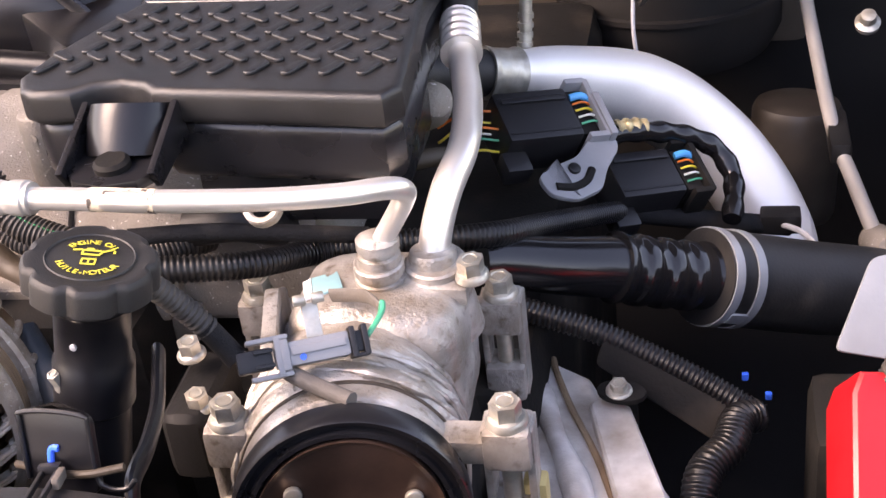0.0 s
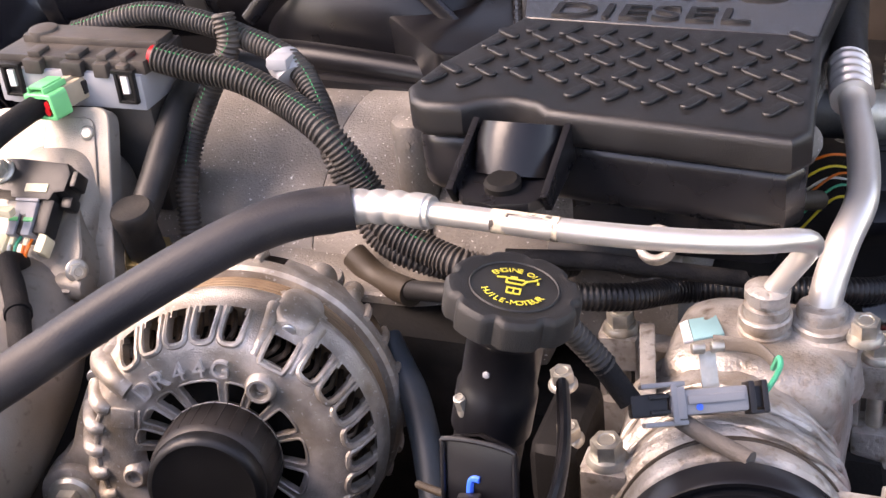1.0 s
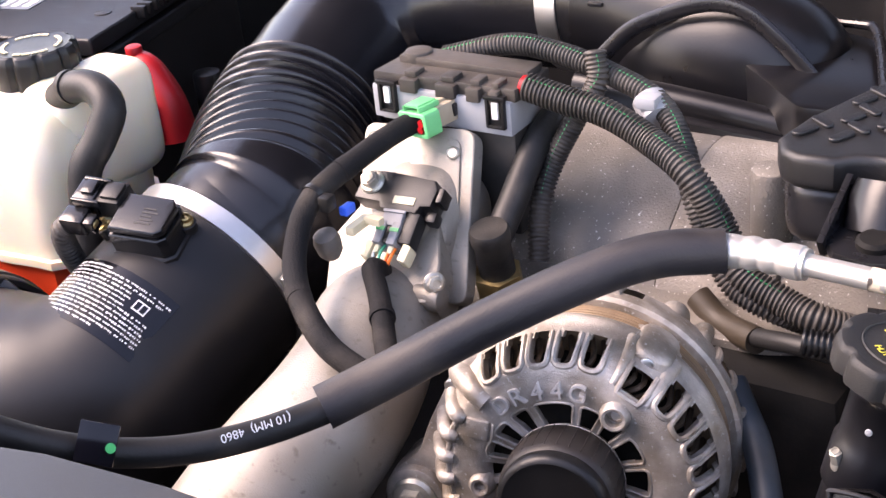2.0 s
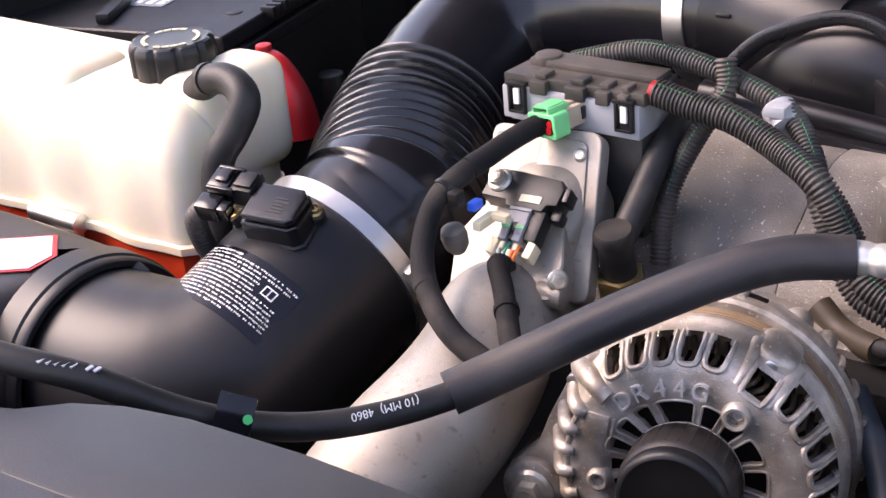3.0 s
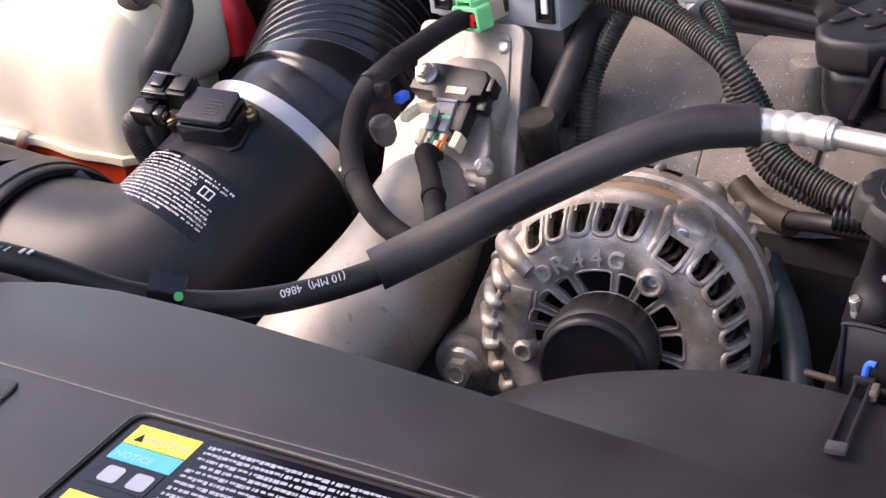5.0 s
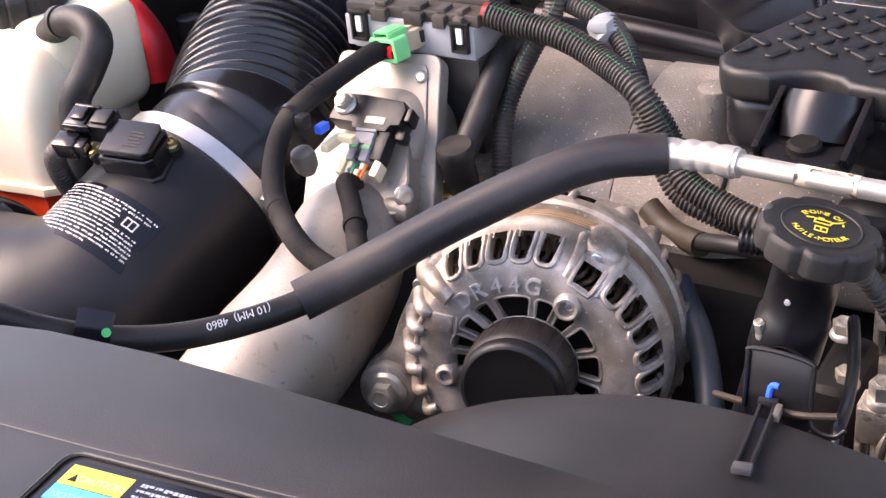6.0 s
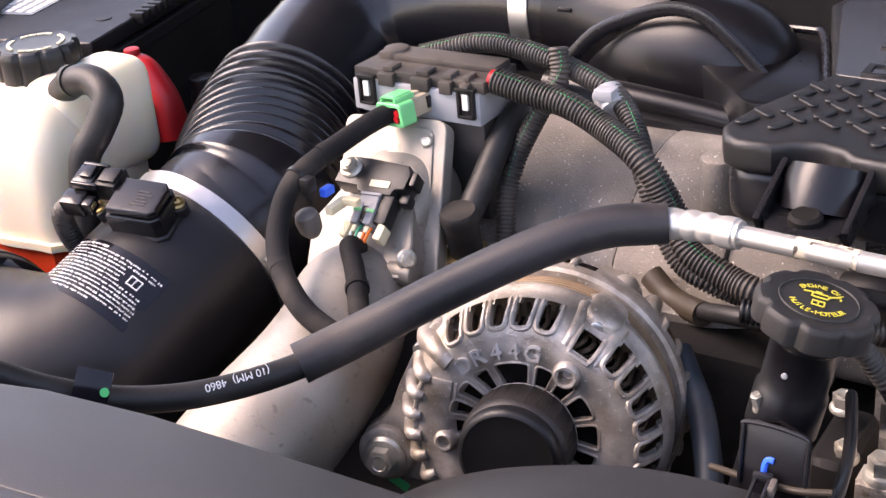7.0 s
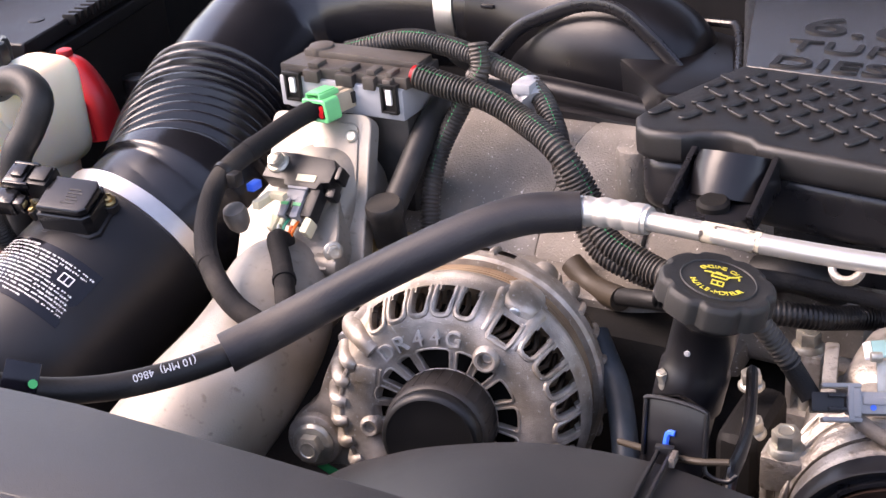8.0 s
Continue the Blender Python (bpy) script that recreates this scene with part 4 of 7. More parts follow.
sweep(bm, [(-0.660, 0.306, 0.978), (-0.643, 0.303, 0.974), (-0.629, 0.301, 0.958), (-0.620, 0.299, 0.940), (-0.616, 0.297, 0.910)], lambda s, t: 0.012 + 0.009 * s / t, n=20)
part("hood", bm, M_RED, trm)
bm = bmesh.new()
cyl(bm, (-0.656, 0.303, 0.982), (0, 0, 1), 0.008, 0.013, bev=0.002)
part("nub", bm, M_RED, trm)
bm = bmesh.new()
sweep(bm, [(-0.622, 0.280, 0.950), (-0.614, 0.277, 0.915)], 0.004, n=10)
part("fold", bm, M_RED, trm)
bm = bmesh.new()
cyl(bm, (-0.70, 0.437, 0.83), (0, 0, 1), 0.015, 0.085, bev=0.003)
tagged(part("hold_down_post", bm, M_BLACK), "black hold-down post beside the battery", "post")
# body edge by the tank
bm = bmesh.new()
box(bm, (-1.12, 0.2, 1.06), (0.24, 1.6, 0.05), bev=0.02, seg=4)
tagged(part("fender_edge", bm, M_FENDER), "pale painted fender edge beside the bay", "fender", kind="structure")

# ---- alternator ----
def settle(ob, m):
    """Moves a thing's parts, built about an origin of their own, to their place in the bay."""
    for o in ob.children_recursive:
        o.data.transform(m)


# the accessories face forwards along this axis of the engine
FRONT = Vector((0.228, -0.960, 0.145)).normalized()
SIDE = Vector((0.97294, 0.23107, 0.0))
RISE = SIDE.cross(-FRONT).normalized()


def facing(p):
    """A frame whose x runs across the engine, y back along it and z up."""
    m = Matrix((SIDE, -FRONT, RISE)).transposed().to_4x4()
    m.translation = Vector(p)
    return m


AL = facing((-0.0315, -0.0335, 0.9353))
alt = thing("alternator", (-0.032, 0.03, 0.856), "dusty cast aluminium alternator with slotted front housing", "alternator")


def ring_at(r, y, a):
    """A place on the alternator: radius, depth behind its face, clock angle from the top in degrees."""
    return Vector((r * math.sin(radians(a)), y, r * math.cos(radians(a))))


def slotted(bm, prof, n, hole, thick):
    """A turned shell with openings: a skin in front, one behind, and walls between."""
    k = len(prof)
    front = [[bm.verts.new(ring_at(r, y, 360 * i / n)) for i in range(n)] for r, y in prof]
    back = [[bm.verts.new(ring_at(r - 0.45 * thick, y + thick, 360 * i / n)) for i in range(n)] for r, y in prof]
    solid = {(j, i): not hole(0.5 * (prof[j][0] + prof[j + 1][0]), 360 * (i + 0.5) / n) for j in range(k - 1) for i in range(n)}
    for (j, i), ok in solid.items():
        if not ok:
            continue
        i2 = (i + 1) % n
        bm.faces.new((front[j][i], front[j][i2], front[j + 1][i2], front[j + 1][i]))
        bm.faces.new((back[j][i], back[j + 1][i], back[j + 1][i2], back[j][i2]))
        if j == 0 or not solid[(j - 1, i)]:
            bm.faces.new((front[j][i], back[j][i], back[j][i2], front[j][i2]))
        if j == k - 2 or not solid[(j + 1, i)]:
            bm.faces.new((front[j + 1][i], front[j + 1][i2], back[j + 1][i2], back[j + 1][i]))
        if not solid[(j, (i - 1) % n)]:
            bm.faces.new((front[j][i], front[j + 1][i], back[j + 1][i], back[j][i]))
        if not solid[(j, i2)]:
            bm.faces.new((front[j][i2], back[j][i2], back[j + 1][i2], front[j + 1][i2]))


def turn_gap(a, b):
    return abs((a - b + 180) % 360 - 180)


SLOTS = [10.8 - 11.8 * k for k in range(5)] + [-68 - 11.6 * k for k in range(6)] + [47.0 + 11.2 * k for k in range(12)]
RIBS = [-82, -64, -45, -25.6, 8, 27.6, 47, 72, 98, 122, 146, 170, 194, 218, 240, 260]
FACE = [(0.029, 0.0050), (0.0322, 0.0046), (0.036, 0.0040), (0.041, 0.0030), (0.0458, 0.0018), (0.0485, 0.0004), (0.0560, 0.0), (0.0620, 0.0002), (0.0655, 0.0008), (0.0683, 0.0022), (0.0705, 0.0042), (0.0728, 0.0072), (0.0752, 0.0118), (0.0775, 0.0172), (0.0792, 0.0215), (0.0805, 0.0260), (0.0818, 0.0300), (0.0832, 0.0320), (0.0836, 0.0360)]


def front_hole(r, a):
    if 0.0322 < r < 0.0458:
        return all(turn_gap(a, c) > 1.4 + 0.05 / r for c in RIBS)
    if 0.0640 < r < 0.0752 and turn_gap(a, 31.9) < 5.4:
        return True
    if 0.0683 < r < 0.0792:
        edge = 3.9 if 0.0705 < r < 0.0775 else 3.0
        return any(turn_gap(a, c) < edge for c in SLOTS)
    return False


bm = bmesh.new()
slotted(bm, FACE, 480, front_hole, 0.0055)
fh = part("front_housing", bm, M_ALT, alt, sharp=50)


def face_y(r):
    """Depth of the front housing's face at a radius."""
    return float(np.interp(r, [k[0] for k in FACE], [k[1] for k in FACE]))


def rim(name, ring, rad):
    """A raised rounded edge along a line of (radius, angle) on the face."""
    b = bmesh.new()
    sweep(b, [ring_at(r, face_y(r) - 0.0003, a) for r, a in ring], rad, n=7, step=0.0018)
    part(name, b, M_ALT, fh)


for c in SLOTS:
    rim("slot_lip", [(0.0790, c + 4.6), (0.0765, c + 4.7), (0.0725, c + 4.6), (0.0696, c + 4.3), (0.0681, c + 3.0), (0.0675, c), (0.0681, c - 3.0), (0.0696, c - 4.3), (0.0725, c - 4.6), (0.0765, c - 4.7), (0.0790, c - 4.6)], lambda s_, t_: 0.0012 + 0.0006 * math.sin(math.pi * s_ / t_))
rim("window_lip", [(0.0762, 26.0), (0.0700, 25.8), (0.0640, 26.0), (0.0632, 28.0), (0.0632, 36.0), (0.0640, 38.0), (0.0700, 38.2), (0.0762, 38.0)], 0.0016)
for lo, hi in zip(RIBS, RIBS[1:]):
    if lo < 150:
        rim("window_lip", [(0.0328, lo + 2.9), (0.0400, lo + 2.7), (0.0448, lo + 2.8), (0.0462, lo + 5.5), (0.0464, (lo + hi) / 2), (0.0462, hi - 5.5), (0.0448, hi - 2.8), (0.0400, hi - 2.7), (0.0328, hi - 2.9)], 0.0008)
TURN = Matrix(((1, 0, 0, 0), (0, 0, 1, 0), (0, 1, 0, 0), (0, 0, 0, 1)))
bm = bmesh.new()
lathe(bm, [(0.0290, 0.0052), (0.0298, 0.0030), (0.0312, 0.0026), (0.0324, 0.0040)], TURN, 64, cap=False)
part("bearing_rim", bm, M_ALT, fh)
bm = bmesh.new()
lathe(bm, [(0.070, 0.034), (0.0795, 0.034), (0.0800, 0.036), (0.0800, 0.058), (0.070, 0.060)], TURN, 72)
st_ = part("stator_ring", bm, M_RUST, alt, "rusty laminated stator ring")
for k in range(6):
    bm = bmesh.new()
    lathe(bm, [(0.0800, 0.0372 + k * 0.0034), (0.0804, 0.0376 + k * 0.0034), (0.0800, 0.0380 + k * 0.0034)], TURN, 72, cap=False)
    part("lamination", bm, M_RUST, st_)
bm = bmesh.new()
n = 192
prof = [(0.076, 0.0565), (0.0840, 0.0560), (0.0862, 0.0580), (0.0868, 0.0620), (0.0866, 0.0665), (0.0850, 0.0760), (0.0820, 0.0840), (0.077, 0.094), (0.062, 0.103), (0.02, 0.106)]
rings = [[bm.verts.new(ring_at(r, y, 360 * i / n)) for i in range(n)] for r, y in prof]
for j in range(len(prof) - 1):
    for i in range(n):
        if 4 <= j <= 5 and i % 6 < 4 and not 12 <= i <= 27:
            continue
        bm.faces.new((rings[j][i], rings[j][(i + 1) % n], rings[j + 1][(i + 1) % n], rings[j + 1][i]))
rh = part("rear_housing", bm, M_ALT, alt)
for i in range(0, n, 6):
    if 10 <= i <= 27 or 66 < i < 150:
        continue
    bm = bmesh.new()
    w = 360 * (i - 1) / n
    sweep(bm, [ring_at(r, y, w) for r, y in ((0.0868, 0.062), (0.0870, 0.0675), (0.0856, 0.0760), (0.0826, 0.0840))], 0.0022, n=8, step=0.004)
    part("rear_web", bm, M_ALT, rh)
# rotor in near-black metal: the shade behind the slots is put into its colour
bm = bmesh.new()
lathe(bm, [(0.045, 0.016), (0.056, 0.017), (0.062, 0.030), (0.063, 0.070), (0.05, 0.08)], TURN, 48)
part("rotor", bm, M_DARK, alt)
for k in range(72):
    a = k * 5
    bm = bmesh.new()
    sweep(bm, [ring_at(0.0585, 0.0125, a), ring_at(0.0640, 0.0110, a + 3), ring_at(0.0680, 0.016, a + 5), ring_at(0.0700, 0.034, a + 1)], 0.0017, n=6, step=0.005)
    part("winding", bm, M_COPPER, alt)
bm = bmesh.new()
lathe(bm, [(0.020, 0.0060), (0.0312, 0.0060), (0.0320, 0.0040), (0.0326, -0.006), (0.0326, -0.0170), (0.0316, -0.0210), (0.0300, -0.0225), (0.024, -0.0232)], TURN, 72)
pl = part("pulley", bm, M_PULLEY, alt, "dark brown-black ribbed pulley")
for k in range(30):
    a = k * 12
    bm = bmesh.new()
    sweep(bm, [ring_at(0.0318, 0.0050, a), ring_at(0.0324, -0.0060, a), ring_at(0.0322, -0.0185, a)], 0.0005, n=6, step=0.05, smooth=False)
    part("pulley_rib", bm, M_PULLEY, pl)
bm = bmesh.new()
lathe(bm, [(0.0285, -0.0215), (0.0303, -0.0220), (0.0308, -0.0250), (0.0303, -0.0290), (0.0288, -0.0308), (0.0270, -0.0314), (0.0255, -0.0309), (0.012, -0.0313), (0.002, -0.0315)], TURN, 64)
part("dust_cap", bm, M_BLACK, pl, "smooth black dust cap")
# the upper boss over the square window, its screw, and the plain bosses on the face
bm = bmesh.new()
bmesh.ops.create_icosphere(bm, subdivisions=4, radius=1.0)
for v in bm.verts:
    d = v.co.copy()
    k = (abs(d.x) ** 3 + abs(d.y) ** 3 + abs(d.z) ** 3) ** (-1 / 3)
    v.co = pose(0, 0, 0, 0, 31.6, 0) @ Vector((0.0125 * d.x * k * (1.25 if d.z < 0 else 1.0), 0.036 + 0.0190 * d.y * k, 0.0790 + 0.0062 * d.z * k))
part("boss", bm, M_ALT, fh)
for s_ in (-1, 1):
    bm = bmesh.new()
    sweep(bm, [ring_at(0.0650, 0.0020, 31.9 + s_ * 9.2), ring_at(0.0700, 0.0058, 31.9 + s_ * 8.8), ring_at(0.0755, 0.0165, 31.9 + s_ * 8.6), ring_at(0.0800, 0.0300, 31.9 + s_ * 9.0)], lambda q_, t_: 0.0022 + 0.0026 * q_ / t_, n=12, step=0.003)
    part("boss_web", bm, M_ALT, fh)
bm = bmesh.new()
cyl(bm, ring_at(0.0772, 0.0190, 31.4), (0, -1, 0), 0.0040, 0.0028, n=16, bev=0.001)
part("screw", bm, M_BAND, fh)
for r, a, rad, tall in ((0.0503, 32.4, 0.0082, 0.0045), (0.0495, -101.4, 0.0068, 0.0030)):
    bm = bmesh.new()
    lathe(bm, [(rad + 0.0012, 0.004), (rad, -0.3 * tall), (rad - 0.0008, -tall + 0.0008), (rad - 0.0018, -tall), (rad - 0.0034, -tall + 0.0004), (rad - 0.0040, 0.002), (0.0004, 0.0022)], Matrix.Translation(ring_at(r, 0, a)) @ TURN, 28)
    part("ring_boss", bm, M_ALT, fh)
bm = bmesh.new()
cyl(bm, ring_at(0.0503, 0.003, 32.4) + Vector((0.001, 0, 0.001)), (0, -1, 0), 0.0030, 0.0045, n=14, bev=0.0008)
part("dowel", bm, M_BAND, fh)
bm = bmesh.new()
box(bm, (0, 0, 0), (0.0130, 0.0036, 0.0115), Matrix.Translation(ring_at(0.0555, 0.0004, -63)) @ pose(0, 0, 0, 0, 8, 0), bev=0.0009)
box(bm, (0.0088, 0, 0), (0.0016, 0.0030, 0.0110), Matrix.Translation(ring_at(0.0555, 0.0004, -63)) @ pose(0, 0, 0, 0, 8, 0), bev=0.0005)
part("cast_pad", bm, M_ALT, fh)
# rear boss and stud
bm = bmesh.new()
cyl(bm, ring_at(0.0770, 0.092, 33), (0, -1, 0), 0.0090, 0.029, n=32, bev=0.003, r2=0.0068)
cyl(bm, ring_at(0.0800, 0.094, 47), (0, -1, 0), 0.0062, 0.020, n=28, bev=0.002)
part("rear_boss", bm, M_ALT, alt)
bm = bmesh.new()
cyl(bm, ring_at(0.0765, 0.060, 32.2), (0, -1, 0), 0.0050, 0.006, n=16, bev=0.001)
part("rear_screw", bm, M_BRASS, alt)
# mounting flange, its lobes and ear
bm = bmesh.new()
edge = [ring_at(r, 0, a) for r, a in ((0.070, -40), (0.0840, -46), (0.0850, -58), (0.0835, -66), (0.0875, -82), (0.0935, -94), (0.1130, -101), (0.1210, -109), (0.1150, -117), (0.0930, -124), (0.0740, -140), (0.060, -120), (0.060, -70))]
prism(bm, rounded([(p.x, -p.z) for p in edge], 0.004, 4), 0.022, 0.038, Matrix(((1, 0, 0, 0), (0, 0, 1, 0), (0, -1, 0, 0), (0, 0, 0, 1))), bev=0.003)
part("mounting_flange", bm, M_ALT, alt)
for a in (-62.5, -74, -85.6, -97.2, -108.8, -120.4):
    bm = bmesh.new()
    sweep(bm, [ring_at(0.0640, 0.0010, a), ring_at(0.0685, 0.0012, a), ring_at(0.0722, 0.0045, a), ring_at(0.0752, 0.0115, a), ring_at(0.0790, 0.0215, a)], lambda s_, t_: 0.0044 - 0.0014 * max(0.0, 1 - s_ / 0.004), n=12, step=0.002)
    part("flange_lobe", bm, M_ALT, fh)
bm = bmesh.new()
sweep(bm, [ring_at(0.0600, 0.0010, -47), ring_at(0.0680, 0.0030, -48), ring_at(0.0735, 0.0090, -50), ring_at(0.0790, 0.0200, -54), ring_at(0.0815, 0.0330, -57)], lambda s_, t_: 0.0055 + 0.0022 * s_ / t_, n=16, step=0.002)
part("flange_web", bm, M_ALT, fh)
bm = bmesh.new()
cyl(bm, ring_at(0.0805, 0.024, -60.3), (0, -1, 0), 0.0040, 0.007, n=16, bev=0.001)
part("flange_screw", bm, M_BAND, alt)
bm = bmesh.new()
cyl(bm, ring_at(0.1010, 0.060, -109.5), (0, -1, 0), 0.0185, 0.044, n=32, bev=0.003)
part("mounting_ear", bm, M_ALT, alt)
hex_bolt("mounting_bolt", ring_at(0.1010, 0.0160, -110.2), (0, -1, 0), 0.0160, 0.011, 0.0142, alt, label="zinc flange bolt")
bm = bmesh.new()
box(bm, (0, 0, 0), (0.014, 0.0012, 0.006), Matrix.Translation(ring_at(0.1040, 0.0212, -122)) @ pose(0, 0, 0, 0, 30, 0), bev=0.0003)
part("paint_mark", bm, M_GREENPAINT, alt, "green paint mark")
for ch, a in zip("DR44G", (-40.0, -28.4, -15.8, -4.1, 7.8)):
    along = Vector((math.cos(radians(a)), 0, -math.sin(radians(a))))
    lettering("cast_letter", ch, 0.0140, on_frame(ring_at(0.0540, 0.0, a), along, ring_at(1.0, 0, a)), M_CAST, fh, 0.0026)
settle(alt, AL)

# ---- air conditioning line ----
ac = thing("refrigerant_line", (0.1, 0.03, 0.95), "black refrigerant hose with a foam sleeve and aluminium tube", "refrigerant line")
bm = bmesh.new()
hl = [(-0.42, -0.30, 1.08), (-0.33, -0.28, 1.075), (-0.282, -0.267, 1.066), (-0.246, -0.245, 1.052), (-0.211, -0.215, 1.025), (-0.185, -0.185, 1.008), (-0.158, -0.150, 1.000), (-0.13, -0.104, 0.999), (-0.09, -0.055, 1.015)]
sweep(bm, hl, 0.0077, n=20)
hs = part("rubber_hose", bm, M_RUBBER, ac)
bm = bmesh.new()
fm = [(-0.133, -0.104, 0.9985), (-0.11, -0.075, 1.008), (-0.07, -0.035, 1.028), (-0.03, -0.003, 1.046), (0.0, 0.02, 1.054), (0.031, 0.036, 1.055)]
sweep(bm, fm, lambda s, t: 0.0122 if s < t - 0.01 else 0.0118, n=24)
part("foam_sleeve", bm, M_FOAM, ac, "dusty black foam sleeve")
bm = bmesh.new()


def crimped(s, t):
    r = 0.0091
    for k in (0.010, 0.020, 0.030):
        r -= 0.0009 * math.exp(-(((s - k) / 0.0025) ** 2))
    return r if s < t - 0.003 else 0.0082


sweep(bm, [(0.030, 0.036, 1.055), (0.05, 0.038, 1.0555), (0.074, 0.036, 1.056)], crimped, n=24, step=0.001)
part("crimp_ferrule", bm, M_TUBE, ac, "crimped aluminium ferrule")
bm = bmesh.new()
tp = [(0.072, 0.036, 1.056), (0.105, 0.034, 1.056), (0.14, 0.033, 1.055), (0.19, 0.042, 1.050), (0.225, 0.053, 1.046), (0.245, 0.064, 1.043), (0.252, 0.074, 1.036), (0.248, 0.084, 1.024), (0.240, 0.087, 1.010), (0.2325, 0.0880, 0.997), (0.2298, 0.0880, 0.985)]
sweep(bm, tp, lambda s, t: 0.0058, n=20, step=0.003)
part("tube", bm, M_TUBE, ac, "bent aluminium tube")
bm = bmesh.new()
sweep(bm, [(0.106, 0.034, 1.056), (0.123, 0.0335, 1.0556), (0.14, 0.033, 1.055)], 0.0061, n=20, step=0.004)
part("paper_label", bm, M_SCUFF, ac, "worn paper label")
bm = bmesh.new()
lathe(bm, [(0.0118, -0.002), (0.0118, 0.010), (0.0100, 0.011), (0.0100, 0.013), (0.0116, 0.014), (0.0116, 0.019), (0.0085, 0.021)], frame_at((0.2292, 0.0880, 0.980), (0.04, 0.02, 1)), 32)
part("end_fitting", bm, M_COMP, ac)
# writing on the hose
d0 = (Vector((-0.13, -0.104, 0.999)) - Vector((-0.158, -0.150, 1.0))).normalized()
ht = on_frame(Vector((-0.150, -0.137, 1.0)) + Vector((0.004, -0.004, 0.0052)) + Vector((0, 0, 0.0012)), -d0, Vector((0.35, -0.25, -0.75)))
lettering("hose_print", "(10 MM)  4860", 0.0062, ht, M_WHITE, hs, 0.0001)
bm = bmesh.new()
for k in range(8):
    if k == 5:
        continue
    q = Vector((-0.262, -0.255, 1.059)) + Vector((0.0028, 0.0024, -0.0012)) * k
    box(bm, q + Vector((0.0035, -0.0035, 0.0066)), (0.0022, 0.0042, 0.0008), pose(0, 0, 0, 0, 0, 0))
part("hose_mark", bm, M_LABELGREY, hs)
bm = bmesh.new()
tb = on_frame(Vector((-0.1832, -0.2010, 1.0278)) - Vector((0.005, 0.001, 0.001)), (0.80, 0.50, -0.30), (0.0, 0.62, 0.78))
box(bm, (-0.001, -0.002, 0.0035), (0.019, 0.020, 0.0018), tb, bev=0.0005)
tab = part("tape_tab", bm, M_LABEL, ac, "black tape tab with a green dot")
bm = bmesh.new()
cyl(bm, tb @ Vector((0.006, -0.003, 0.0048)), tb.to_3x3() @ Vector((0, 0, 1)), 0.0025, 0.0008, n=16)
part("green_dot", bm, M_GREENPAINT, tab)

ac2 = thing("suction_line", (0.26, 0.12, 0.96), "thick aluminium suction line with a crimped rubber hose", "refrigerant line")
bm = bmesh.new()
sweep(bm, [(0.2565, 0.0985, 0.972), (0.2575, 0.106, 0.990), (0.262, 0.125, 1.007), (0.268, 0.155, 1.018), (0.264, 0.20, 1.022), (0.257, 0.235, 1.026), (0.250, 0.268, 1.031)], 0.0088, n=22, step=0.003)
part("tube", bm, M_TUBE, ac2, "bent aluminium tube")
bm = bmesh.new()
sweep(bm, [(0.2525, 0.255, 1.029), (0.2505, 0.265, 1.0308), (0.246, 0.292, 1.035)], lambda s, t: 0.0122 + 0.0010 * math.cos(s * 2 * math.pi / 0.008), n=24, step=0.001)
part("crimp_ferrule", bm, M_TUBE, ac2, "crimped aluminium ferrule")
bm = bmesh.new()
sweep(bm, [(0.247, 0.288, 1.034), (0.242, 0.33, 1.04), (0.235, 0.42, 1.03), (0.22, 0.52, 1.0)], 0.0115, n=20)
part("rubber_hose", bm, M_RUBBER, ac2)
bm = bmesh.new()
cyl(bm, (0.2560, 0.0985, 0.968), (0, 0.1, 1), 0.0130, 0.018, bev=0.003)
prism(bm, [(-0.017, -0.014), (0.03, -0.012), (0.036, -0.004), (0.034, 0.008), (0.012, 0.016), (-0.012, 0.016)], -0.008, 0.004, frame_at((0.264, 0.0960, 0.972), (0.05, -0.2, 1), (0, 1, 0)) @ pose(0, 0, 0, 0, 0, 180), bev=0.002)
part("port_flange", bm, M_COMP, ac2)

# ---- oil filler ----
of = thing("oil_filler", (0.13, -0.04, 0.94), "black oil filler neck with a lobed cap", "oil filler")
OC = Vector((0.1462, -0.0526, 1.0778))
OM = on_frame(OC, Vector((0.978, 0.0, -0.20)), Vector((0, 1, -0.06)))
bm = bmesh.new()
lathe(bm, [(0.013, -0.14), (0.0160, -0.135), (0.0160, -0.075), (0.0180, -0.073), (0.0180, -0.052), (0.0166, -0.050), (0.0166, -0.024), (0.0186, -0.021), (0.0180, -0.010)], OM, 36)
part("neck", bm, M_CHAMBER, of)
bm = bmesh.new()
cyl(bm, OM @ Vector((-0.002, -0.0160, -0.036)), OM.to_3x3() @ Vector((0, -1, 0)), 0.0016, 0.0014, n=12, bev=0.0004)
part("mould_dot", bm, M_GREY, of)
SHM = on_frame((0.1522, -0.1235, 1.0515), (0.0295, -0.003, 0.002), (-0.02, 0.30, 1.0))
bm = bmesh.new()
prism(bm, rounded([(-0.0155, -0.034), (0.0155, -0.034), (0.0155, -0.002), (0.008, 0.0), (-0.008, 0.0006), (-0.0150, 0.0)], 0.004, 4), -0.004, 0.0, SHM, bev=0.0008)
sh = part("shield_plate", bm, M_CHAMBER, of, "glossy black plate with a blue mark")
bm = bmesh.new()
